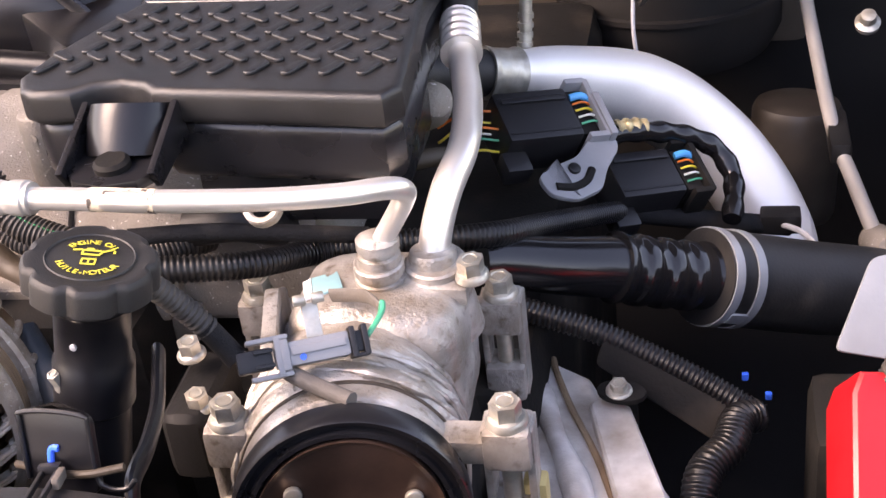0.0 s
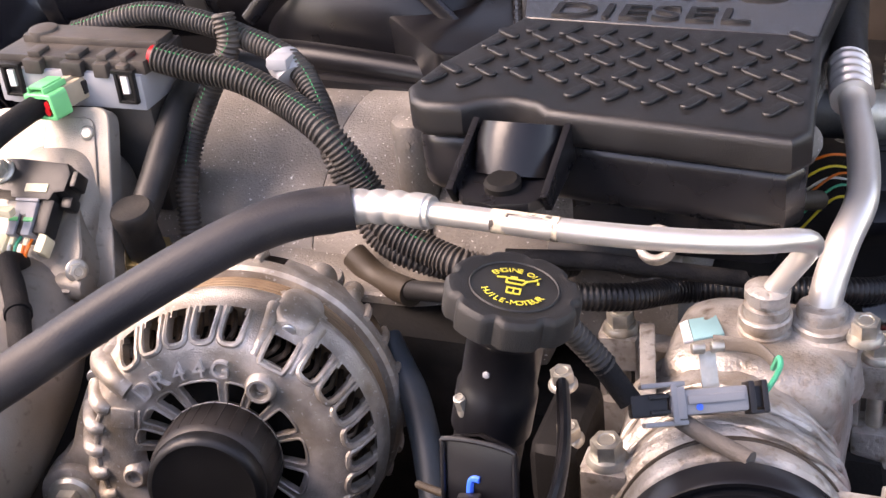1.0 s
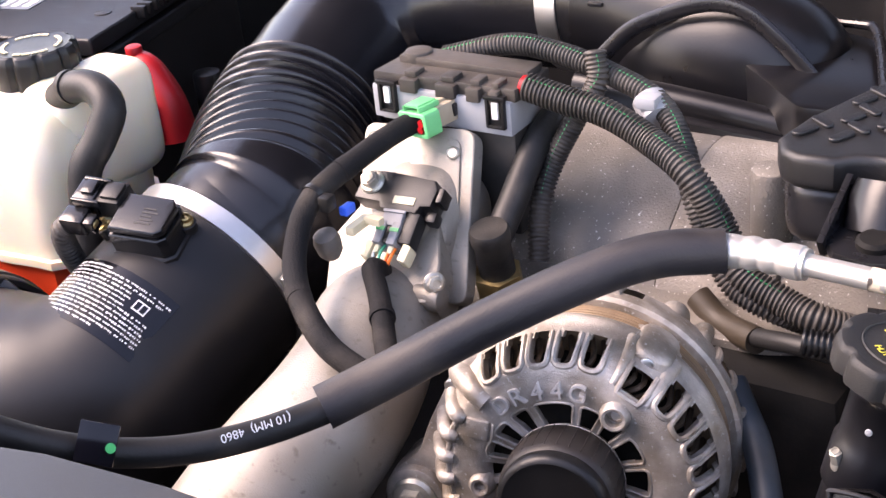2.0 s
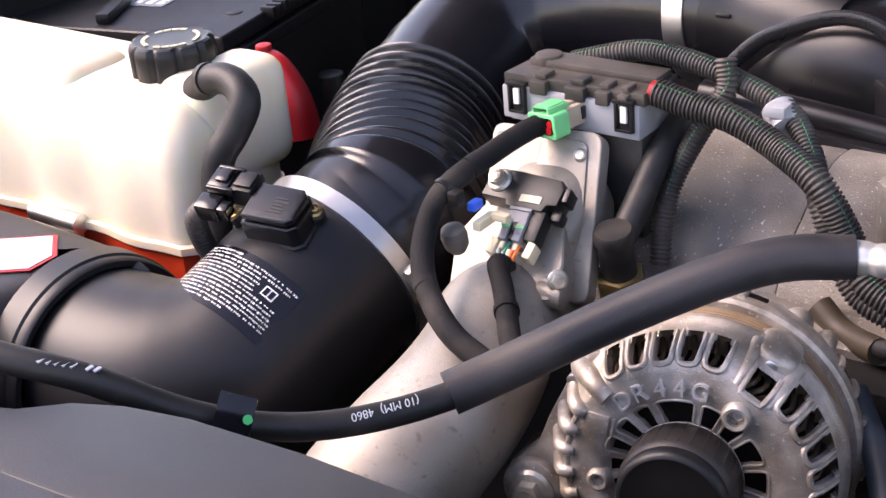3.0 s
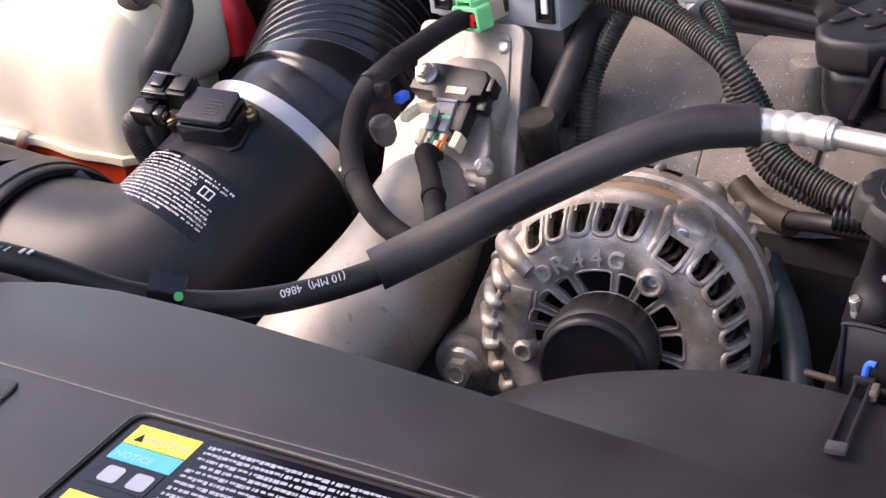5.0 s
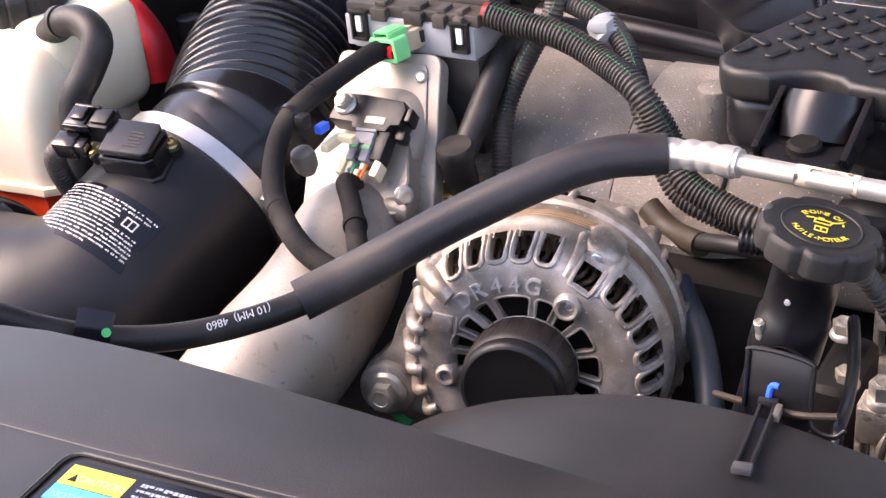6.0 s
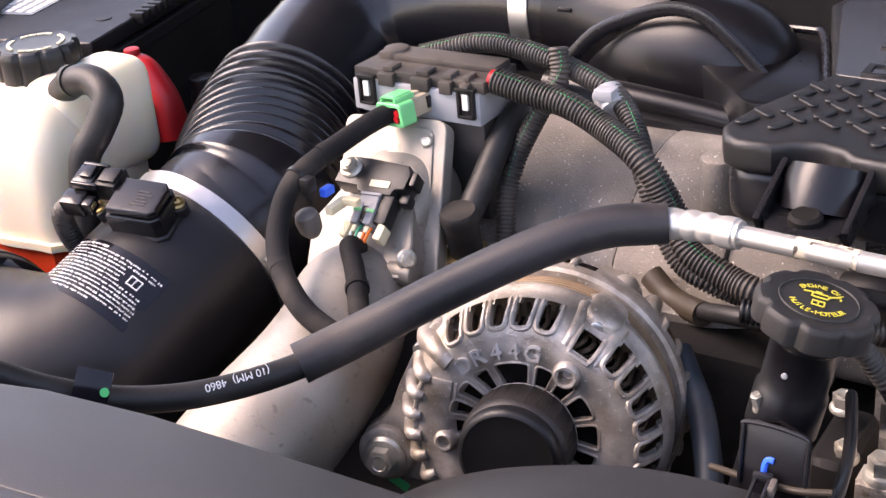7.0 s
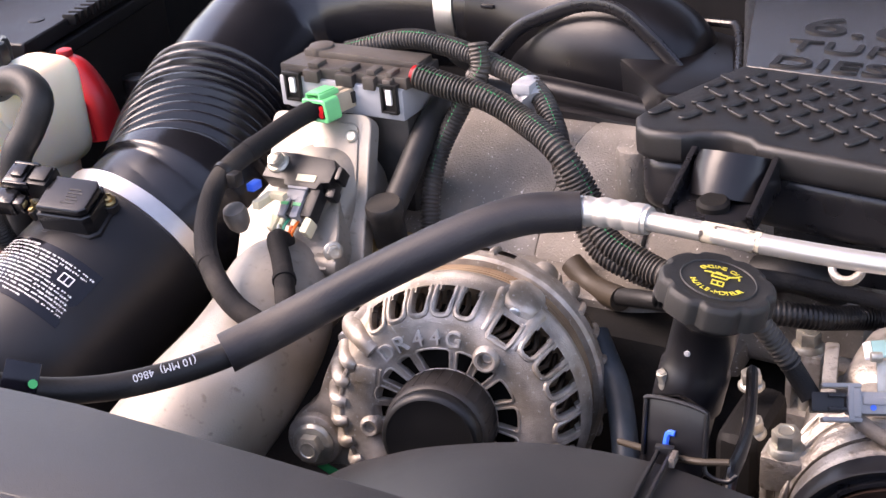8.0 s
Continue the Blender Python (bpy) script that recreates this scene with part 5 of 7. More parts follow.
sweep(bm, [SHM @ Vector(q) for q in ((-0.0150, -0.028, 0.0006), (-0.0152, -0.004, 0.0006), (-0.0145, -0.0004, 0.0006), (0.0, 0.0006, 0.0006), (0.0142, -0.0012, 0.0006), (0.0156, -0.005, 0.0006), (0.0160, -0.026, 0.0006), (0.0195, -0.031, 0.0), (0.027, -0.0315, -0.001), (0.031, -0.028, -0.002))], 0.0011, n=10, step=0.001)
part("rim_bead", bm, M_CHAMBER, sh)
bm = bmesh.new()
sweep(bm, [SHM @ Vector((0.0005, -0.0150, 0.0003)), SHM @ Vector((-0.0022, -0.0150, 0.0003)), SHM @ Vector((-0.0035, -0.0175, 0.0003)), SHM @ Vector((-0.0040, -0.0250, 0.0003))], 0.0015, n=8, step=0.001)
part("blue_mark", bm, M_BLUEPAINT, sh)
bm = bmesh.new()
sweep(bm, [(0.1620, -0.0460, 1.024), (0.1665, -0.0600, 1.022), (0.1720, -0.0800, 1.018), (0.1765, -0.1050, 1.018), (0.1785, -0.1220, 1.0200), (0.1800, -0.1310, 1.0180), (0.1805, -0.1380, 1.0000)], 0.0030, n=12, flat=1.8)
part("bracket_arm", bm, M_CHAMBER, of)
bm = bmesh.new()
sweep(bm, [(0.1130, -0.1000, 1.0035), (0.1300, -0.1130, 1.0130), (0.1500, -0.1290, 1.0250), (0.1650, -0.1335, 1.0290), (0.1800, -0.1310, 1.0310)], 0.0017, n=10, step=0.002)
part("lower_edge", bm, M_BROWN, of, "dusty brown lower edge")
hex_bolt("bracket_stud", (0.1245, -0.068, 1.020), (-0.1, -0.3, 1), 0.0052, 0.010, 0.0034, of, spin=10)
bm = bmesh.new()
lobed(bm, OM @ Matrix.Translation((0, 0, -0.0132)), 0.0290, 0.0132, 8, 0.0024)
oc = part("screw_cap", bm, M_CAP, of, "black lobed cap with yellow printing")
bm = bmesh.new()
lathe(bm, [(0.0182, -0.0004), (0.0187, 0.0002), (0.0192, -0.0004)], OM, 64, cap=False)
part("cap_ring", bm, M_CAP, oc)
TM = OM @ pose(0, 0, 0, 0, 0, 10)


def arc_text(body, r, a0, step, size, flip=False):
    for k, ch in enumerate(body):
        if ch == " ":
            continue
        a = a0 + k * step
        m = TM @ pose(0, 0, 0, 0, 0, a if flip else -a) @ pose(0, -r if flip else r, 0)
        lettering("printed_letter", ch, size, m, M_YELLOW, oc, 0.00015)


arc_text("ENGINE OIL", 0.0118, -50, 11.2, 0.0044)
arc_text("HUILE-MOTEUR", 0.0132, -60, 10.9, 0.0045, True)
bm = bmesh.new()
for dx, dy, w, h, tilt in ((0.0, 0.0046, 0.0075, 0.0009, 0), (0.0, 0.0012, 0.0075, 0.0009, 0), (-0.0037, 0.0029, 0.0009, 0.0040, 0), (0.0040, 0.0029, 0.0009, 0.0040, -20), (0.0066, 0.0052, 0.0058, 0.0009, 32), (-0.0060, 0.0046, 0.0040, 0.0009, 12), (-0.0010, 0.0058, 0.0030, 0.0012, 0), (0.0094, 0.0042, 0.0010, 0.0018, 0)):
    box(bm, (0, 0, 0.0002), (w, h, 0.0004), TM @ pose(dx, dy, 0, 0, 0, tilt))
part("oil_can_symbol", bm, M_YELLOW, oc)
bm = bmesh.new()
for y in (-0.0024, -0.0064):
    box(bm, (0, y, 0.0002), (0.0060, 0.0007, 0.0004), TM)
for x in (-0.0028, 0.0, 0.0028):
    box(bm, (x, -0.0044, 0.0002), (0.0007, 0.0040, 0.0004), TM)
part("book_symbol", bm, M_YELLOW, oc)

# ---- air conditioning compressor ----
cp = thing("compressor", (0.237, 0.05, 0.875), "stained aluminium air conditioning compressor", "compressor")
CX, CZ = 0.231, 0.926
CM = frame_at((CX, -0.020, CZ), -FRONT)
bm = bmesh.new()
key = [(0.046, -0.012), (0.050, -0.010), (0.0512, -0.004), (0.0512, 0.004), (0.053, 0.006), (0.0545, 0.010), (0.0545, 0.016), (0.0525, 0.018), (0.0525, 0.030), (0.0548, 0.033), (0.0548, 0.040), (0.0530, 0.043), (0.0520, 0.056), (0.0510, 0.060), (0.0480, 0.105), (0.04, 0.118)]
ks = np.linspace(-0.012, 0.118, 90)
prof = [(float(np.interp(h, [k[1] for k in key], [k[0] for k in key])), float(h)) for h in ks]
lathe(bm, [(r * 1.07, h) for r, h in prof], CM, 96)
for v in bm.verts:
    q = CM.inverted() @ v.co
    if q.z > 0.008:
        off = CM.to_3x3() @ Vector((q.x, q.y, 0))
        v.co += off.normalized() * (0.0012 * noise.noise(v.co * 60) + 0.0009 * noise.noise(v.co * 170))
part("body", bm, M_COMP, cp)
bm = bmesh.new()
lathe(bm, [(0.0542, -0.0005), (0.0558, 0.0005), (0.0558, 0.002), (0.0542, 0.003)], CM, 64)
part("gasket", bm, M_BROWN, cp)
bm = bmesh.new()
lathe(bm, [(0.02, -0.012), (0.050, -0.019), (0.0555, -0.020), (0.0570, -0.022), (0.0570, -0.036), (0.0558, -0.038), (0.0535, -0.037), (0.0528, -0.034), (0.0500, -0.034), (0.0490, -0.036), (0.0470, -0.036), (0.0455, -0.032), (0.02, -0.030)], CM, 72)
pu = part("pulley", bm, M_SATIN, cp, "black belt pulley with a brown clutch plate")
bm = bmesh.new()
lathe(bm, [(0.01, -0.034), (0.0420, -0.035), (0.0435, -0.036), (0.0450, -0.037), (0.0450, -0.032)], CM, 64)
part("clutch_plate", bm, mat("brown_clutch_metal", (0.075, 0.045, 0.035), 0.35, metal=0.4, var=0.4), pu)
for a in (10, 130, 250):
    bm = bmesh.new()
    cyl(bm, CM @ Vector((0.032 * math.sin(radians(a)), -0.032 * math.cos(radians(a)), -0.035)), FRONT, 0.0045, 0.004, n=16, bev=0.001)
    part("rivet", bm, M_STEEL, pu)
# top head block under the ports
bm = bmesh.new()
bmesh.ops.create_icosphere(bm, subdivisions=5, radius=1.0)
for v in bm.verts:
    d = v.co.copy()
    k = (abs(d.x) ** 4.5 + abs(d.y) ** 4.5 + abs(d.z) ** 4.5) ** (-1 / 4.5)
    v.co = Vector((0.226 + 0.048 * d.x * k, 0.088 + 0.040 * d.y * k, 0.928 + 0.046 * d.z * k))
    v.co += d * (0.0010 * noise.noise(v.co * 50) + 0.0008 * noise.noise(v.co * 150))
part("rear_head", bm, M_COMP, cp)
for px0, py0, pz0, r0 in ((0.2290, 0.0880, 0.980, 0.0140), (0.2570, 0.0985, 0.974, 0.0170)):
    bm = bmesh.new()
    lathe(bm, [(r0 * 1.35, -0.04), (r0 * 1.12, -0.016), (r0, -0.008), (r0, -0.003), (r0 * 0.90, -0.0022), (r0 * 0.90, -0.0005), (r0 * 0.98, 0.0004), (r0 * 0.98, 0.005), (r0 * 0.90, 0.006)], frame_at((px0, py0, pz0), (0.02, -0.1, 1)), 36)
    part("port_boss", bm, M_COMP, cp)
bm = bmesh.new()
prism(bm, [(-0.0062, -0.0112), (0.0099, -0.0096), (0.0087, 0.0112), (-0.0062, 0.0112)], 0.0, 0.0015, on_frame((0.198, 0.084, 0.9720), (1, 0.35, 0.10), (-0.25, 0.9, -0.10)), bev=0.0004)
stc = part("sticker", bm, M_TEAL, cp, "worn teal and white sticker")
bm = bmesh.new()
prism(bm, [(-0.0112, -0.012), (-0.0065, -0.0112), (-0.0065, 0.0112), (-0.0112, 0.008)], 0.0, 0.0016, on_frame((0.198, 0.084, 0.9720), (1, 0.35, 0.10), (-0.25, 0.9, -0.10)), bev=0.0003)
part("pale_edge", bm, M_WHITE, stc)
bm = bmesh.new()
prism(bm, rounded([(0.000, -0.060), (0.112, -0.050), (0.112, 0.030), (0.075, 0.046), (0.012, 0.036), (0.000, 0.020)], 0.006, 4), -0.004, 0.004, on_frame((0.1880, 0.002, 0.938), -FRONT, RISE), bev=0.0015)
part("side_wall", bm, M_COMP, cp)
for q, rad in ((0.010, 0.0022), (0.021, 0.0018), (0.034, 0.0024), (0.046, 0.0018)):
    bm = bmesh.new()
    sweep(bm, [CM @ Vector((0.0575 * math.sin(radians(a)), -0.0575 * math.cos(radians(a)), q + 0.006 * math.sin(radians(3 * a)))) for a in range(95, 290, 6)], lambda s_, t_: rad * (0.75 + 0.35 * math.sin(s_ * 260)), n=8, step=0.003)
    part("cast_ridge", bm, M_COMP, cp)
bm = bmesh.new()
sweep(bm, [(0.2080, 0.0640, 0.9795), (0.2200, 0.0590, 0.9830), (0.2320, 0.0500, 0.9880), (0.2410, 0.0400, 0.9880)], 0.0016, n=10, flat=2.6)
part("wire_strap", bm, M_SLEEVE, cp, "dusty grey flat strap")
# lugs with long bolts
for nm, (bx, by, bz) in (("tl", (0.143, 0.126, 0.942)), ("tr", (0.284, 0.133, 0.939)), ("br", (0.308, -0.011, 0.964)), ("bl", (0.171, -0.012, 0.962))):
    w = 0.0095
    bm = bmesh.new()
    box(bm, (bx, by, bz - 0.016), (0.023, 0.022, 0.022), bev=0.003)
    box(bm, (bx, by, bz - 0.062), (0.023, 0.022, 0.024), bev=0.003)
    for dx in (-0.0105, 0.0105):
        box(bm, (bx + dx, by + 0.003, bz - 0.04), (0.004, 0.016, 0.066), bev=0.001)
    ax = (bx + (CX - bx) * 0.35)
    box(bm, (ax, by, bz - 0.018), (abs(CX - bx) * 0.65, 0.018, 0.014), bev=0.003)
    lug = part("mounting_lug", bm, M_COMP, cp)
    bm = bmesh.new()
    cyl(bm, (bx, by, bz - 0.06), (0, 0, 1), 0.005, 0.055, n=16)
    part("bolt_shank", bm, M_STEEL, lug)
    hex_bolt("lug_bolt", (bx, by, bz - 0.005), (0.0, -0.04, 1), 0.0135, 0.013, 0.0103, lug, spin=12)
hex_bolt("port_bolt", (0.2785, 0.0880, 0.9755), (0.0, -0.1, 1), 0.0125, 0.012, 0.0092, cp, spin=20)
# clutch lead with its grey connector
cc = thing("clutch_connector", (0.205, 0.01, 0.97), "grey wire connector with a blue dot on the compressor", "connector")
P0, P1 = Vector((0.1900, -0.0150, 0.9945)), Vector((0.2380, 0.0070, 0.9920))
CB = on_frame((P0 + P1) / 2, P1 - P0, Vector((-0.25, 0.55, 0.75)))
bm = bmesh.new()
box(bm, (0.003, 0, 0), (0.036, 0.0118, 0.0115), CB, bev=0.0018)
box(bm, (0.006, 0.0010, 0.0062), (0.026, 0.0040, 0.0016), CB, bev=0.0006)
box(bm, (-0.010, 0.0, 0.0005), (0.004, 0.0150, 0.0130), CB, bev=0.001)
part("socket", bm, M_CONN, cc)
bm = bmesh.new()
for sgn in (-1, 1):
    box(bm, (-0.0175, sgn * 0.0088, 0.001), (0.020, 0.0024, 0.0100), CB, bev=0.0008)
box(bm, (-0.0130, 0.0, 0.0060), (0.003, 0.0180, 0.0016), CB, bev=0.0006)
part("latch", bm, M_CONN, cc)
bm = bmesh.new()
box(bm, (-0.0245, 0, 0), (0.017, 0.0105, 0.010), CB, bev=0.0015)
box(bm, (-0.0200, 0.0035, 0.0058), (0.009, 0.0018, 0.003), CB, bev=0.0005)
box(bm, (-0.0200, -0.0035, 0.0058), (0.009, 0.0018, 0.003), CB, bev=0.0005)
part("plug", bm, M_HOUSING, cc, "dark grey plug body")
bm = bmesh.new()
for dx, dy in ((0.0225, 0.0), (0.0285, 0.0)):
    box(bm, (dx, dy, 0), (0.0030, 0.0150, 0.0135), CB, bev=0.001)
box(bm, (0.0255, 0.0, -0.001), (0.008, 0.0100, 0.0095), CB, bev=0.001)
box(bm, (0.0255, -0.0068, 0.003), (0.008, 0.0018, 0.006), CB, bev=0.0006)
part("end_cap", bm, M_HOUSING, cc, "dark grey end cap")
bm = bmesh.new()
cyl(bm, CB @ Vector((-0.002, -0.0025, 0.0056)), CB.to_3x3() @ Vector((0, 0, 1)), 0.0016, 0.0007, n=14)
part("blue_dot", bm, M_BLUEPAINT, cc)
bm = bmesh.new()
box(bm, (0.006, 0.014, -0.003), (0.008, 0.018, 0.0016), CB, bev=0.0005)
for dx in (0.0015, 0.0105):
    cyl(bm, CB @ Vector((dx - 0.003, 0.0245, 0.0)), CB.to_3x3() @ Vector((1, 0, 0)), 0.0028, 0.006, n=16, bev=0.0005)
part("metal_clip", bm, M_STEEL, cc)
hose("green_wire", [P1 + Vector((0.003, 0.003, 0.001)), (0.2435, 0.018, 0.9945), (0.2450, 0.028, 0.9955), (0.2435, 0.034, 0.9960), (0.2400, 0.040, 0.985)], 0.0014, M_GNWIRE, "thin green wire at the connector", "wire", n=8, step=0.002)
hose("clutch_sleeve", [P0 + Vector((0.016, 0.004, -0.008)), (0.219, -0.018, 0.9850), (0.231, -0.025, 0.9855), (0.241, -0.030, 0.9850)], 0.0042, M_SLEEVE, "dusty wire sleeve to the clutch", "wire", n=12, step=0.003)

# ---- engine cover ----
cv = thing("engine_cover", (0.13, 0.28, 1.0), "black grained plastic engine cover with raised tread bars", "engine cover")
CO = [(0.0165, 0.152), (0.0225, 0.185), (0.0505, 0.2624), (0.022, 0.350), (0.002, 0.410), (0.02, 0.47), (0.245, 0.47), (0.234, 0.255), (0.2445, 0.128), (0.236, 0.116), (0.117, 0.129), (0.104, 0.131), (0.096, 0.1395), (0.082, 0.1435), (0.066, 0.140), (0.056, 0.131), (0.034, 0.130), (0.024, 0.136)]
bm = bmesh.new()
prism(bm, CO, 1.048, 1.069, None, bev=0.0058, seg=5)
top = part("top", bm, M_COVER, cv)
cxm, cym = 0.135, 0.30
bm = bmesh.new()
prism(bm, [(cxm + (x - cxm) * 0.972, cym + (y - cym) * 0.972) for x, y in CO], 1.010, 1.050, None, bev=0.012, seg=4)
part("skirt", bm, M_SATIN, cv)
bm = bmesh.new()
box(bm, (0.165, 0.22, 0.99), (0.12, 0.12, 0.05), bev=0.01)
part("underbody", bm, M_SATIN, cv)


def inside(px_, py_, poly):
    hit = False
    for (x1, y1), (x2, y2) in zip(poly, poly[1:] + poly[:1]):
        if (y1 > py_) != (y2 > py_) and px_ < (x2 - x1) * (py_ - y1) / (y2 - y1) + x1:
            hit = not hit
    return hit


# raised tread bars, each its own piece
bar = bmesh.new()
pts = []
for k in range(12):
    a = 2 * math.pi * k / 12
    pts.append((0.0056 * (1 if math.cos(a) > 0 else -1) + 0.0034 * math.cos(a), 0.0034 * math.sin(a)))
prism(bar, pts, 0.0, 0.0024, None, bev=0.0009, seg=3)
bar_me = bpy.data.meshes.new("tread_bar")
shade(bar, 50)
bar.to_mesh(bar_me)
bar.free()
bar_me.materials.append(M_COVER)
margin = [(cxm + (x - cxm) * 0.965, cym + (y - cym) * 0.94) for x, y in CO]
for j in range(5):
    for i in range(11):
        for tilt, ox, oy in ((60, 0, 0), (-40, 0.0052, 0.0150)):
            x = 0.0072 + i * 0.0216 + ox - 0.0018 * j
            y = 0.1560 + j * 0.0277 + oy - 0.08 * (x - 0.115)
            if y > 0.246 or not inside(x - 0.006, y, margin) or not inside(x + 0.006, y, margin) or (j == 0 and oy == 0 and 0.055 < x < 0.110):
                continue
            ob = new("tread_bar", bar_me)
            ob.matrix_basis = pose(x, y, 1.0688, 0, 0, tilt)
            ob.parent = top
for body, sz, x, y, w in (("DIESEL", 0.030, 0.066, 0.272, 1.42), ("TURBO", 0.030, 0.066, 0.308, 1.45), ("6.6", 0.055, 0.066, 0.352, 1.3)):
    lettering("raised_word", body, sz, pose(x, y, 1.0700) @ Matrix.Diagonal((w, 1, 1, 1)), M_COVER, top, 0.0012, "LEFT")
# rear of the cover's top, laid over in the lighter sky-sheen colour
bm = bmesh.new()
prism(bm, rounded([(0.0535, 0.2590), (0.232, 0.2480), (0.240, 0.462), (0.024, 0.462), (0.010, 0.410)], 0.004, 3), 1.064, 1.0697, None, bev=0.0006, seg=1)
part("badge_panel", bm, M_BADGE, cv, "smooth satin black panel with raised words, lightened for sky reflection")
# the lower wing behind the cover, with a raised rim
WING = rounded([(0.046, 0.268), (0.002, 0.400), (-0.070, 0.430), (-0.075, 0.330), (-0.010, 0.262)], 0.008, 4)
bm = bmesh.new()
prism(bm, WING, 1.010, 1.040, None, bev=0.004, seg=2)
wing = part("side_wing", bm, M_CHAMBER, cv, "smooth black lower wing")
bm = bmesh.new()
sweep(bm, [(0.0440, 0.272, 1.048), (0.020, 0.345, 1.050), (0.002, 0.392, 1.050), (-0.012, 0.402, 1.049), (-0.066, 0.412, 1.045)], 0.0035, n=10)
part("wing_rim", bm, M_SATIN, wing)
# front tab and its ribs
bm = bmesh.new()
prism(bm, [(0.068, 0.122), (0.066, 0.088), (0.074, 0.076), (0.092, 0.071), (0.110, 0.076), (0.118, 0.088), (0.116, 0.122)], 1.036, 1.043, None, bev=0.002)
part("tab", bm, M_SATIN, cv)
for x0, x1 in ((0.064, 0.068), (0.1155, 0.1195)):
    bm = bmesh.new()
    prism(bm, [(0.086, 1.034), (0.078, 1.046), (0.128, 1.064), (0.135, 1.040)], x0, x1, Matrix(((0, 0, 1, 0), (1, 0, 0, 0), (0, 1, 0, 0), (0, 0, 0, 1))), bev=0.001)
    part("rib", bm, M_SATIN, cv)
bm = bmesh.new()
lathe(bm, [(0.026, 0), (0.0245, 0.02), (0.022, 0.028)], frame_at((0.092, 0.118, 1.036), (0, 0.5, 1)), 24)
part("bolt_well", bm, M_CHAMBER, cv)
bm = bmesh.new()
lathe(bm, [(0.010, 0), (0.010, 0.004), (0.008, 0.006), (0.003, 0.0062)], frame_at((0.092, 0.090, 1.043), (0, -0.1, 1)), 24)
part("bolt_head", bm, M_DARK, cv)

# ---- radiator cover in the foreground ----
rc = thing("radiator_cover", (-0.05, -0.45, 1.0), "black plastic radiator cover with a caution sticker", "radiator cover")
bm = bmesh.new()
edge = [(-0.60, -0.40), (-0.34, -0.32), (-0.245, -0.285), (-0.225, -0.268), (-0.20, -0.257), (-0.165, -0.249), (-0.10, -0.243), (0.0, -0.241), (0.25, -0.240), (0.6, -0.240), (0.6, -0.70), (-0.6, -0.70)]
prism(bm, edge[:10] + [(0.6, -0.270), (0.25, -0.284), (0.02, -0.301), (-0.075, -0.3115), (-0.21, -0.3235), (-0.59, -0.425)], 1.02, 1.059, None, bev=0.004, seg=3)
part("panel", bm, M_PANEL, rc)
bm = bmesh.new()
prism(bm, [(-0.60, -0.415), (-0.34, -0.345), (-0.20, -0.305), (0.0, -0.285), (0.6, -0.26), (0.6, -0.71), (-0.60, -0.71)], 1.012, 1.0582)
part("lower_panel", bm, M_PANEL, rc)
bm = bmesh.new()
PN = pose(-0.1634, -0.3449, 1.0580, 0, 0, 14)
prism(bm, rounded([(-0.020, -0.018), (0.020, -0.018), (0.022, 0.017), (-0.019, 0.017)], 0.008, 5), 0.0, 0.0016, PN, bev=0.0008)
part("pin_seat", bm, M_COVER, rc)
bm = bmesh.new()
lathe(bm, [(0.0122, 0.001), (0.0122, 0.0030), (0.0112, 0.0042), (0.0080, 0.0062), (0.0030, 0.0072), (0.0006, 0.0073)], PN, 40)
pin = part("push_pin", bm, M_PIN, rc, "frosted grey push pin")
bm = bmesh.new()
box(bm, (0.002, -0.0105, 0.0035), (0.008, 0.0030, 0.0024), PN, bev=0.0006)
part("pry_slot", bm, M_DARK, pin)
SK = on_frame((-0.0782, -0.3197, 1.0589), (1, 0.10, 0.0), (-0.10, 1, 0))
bm = bmesh.new()
prism(bm, rounded([(0.0, -0.12), (0.21, -0.12), (0.21, 0.0), (0.0, 0.0)], 0.006, 4), -0.0006, 0.0006, SK)
stk = part("caution_sticker", bm, M_LABEL, rc, "black caution sticker with yellow and blue panels")
for k in range(2):
    y = -0.0030 - k * 0.042
    bm = bmesh.new()
    prism(bm, [(0.003, y - 0.0118), (0.034, y - 0.0118), (0.034, y), (0.003, y)], 0.0006, 0.0009, SK)
    yp = part("yellow_panel", bm, M_YELLOW, stk)
    bm = bmesh.new()
    prism(bm, [(0.0065, y - 0.0095), (0.0105, y - 0.0095), (0.0085, y - 0.0050)], 0.0009, 0.0011, SK)
    part("warning_triangle", bm, M_DARK, yp)
    lettering("faded_word", "CAUTION", 0.0052, SK @ Matrix.Translation((0.0215, y - 0.0072, 0.0009)), M_GREY, yp, 0.0001)
    bm = bmesh.new()
    prism(bm, [(0.003, y - 0.0215), (0.034, y - 0.0215), (0.034, y - 0.0123), (0.003, y - 0.0123)], 0.0006, 0.0009, SK)
    bp = part("blue_panel", bm, M_CYAN, stk)
    lettering("faded_word", "NOTICE", 0.0050, SK @ Matrix.Translation((0.0140, y - 0.0182, 0.0009)), M_TEAL, bp, 0.0001)
    bm = bmesh.new()
    prism(bm, [(0.004, y - 0.036), (0.033, y - 0.036), (0.033, y - 0.0225), (0.004, y - 0.0225)], 0.0006, 0.0009, SK)
    pp = part("picture_panel", bm, M_LABEL, stk)
    for dx in (0.008, 0.022):
        bm = bmesh.new()
        prism(bm, rounded([(dx, y - 0.034), (dx + 0.009, y - 0.034), (dx + 0.009, y - 0.025), (dx, y - 0.025)], 0.002, 3), 0.0009, 0.0011, SK)
        part("pictogram", bm, M_LABELGREY, pp)
bm = bmesh.new()
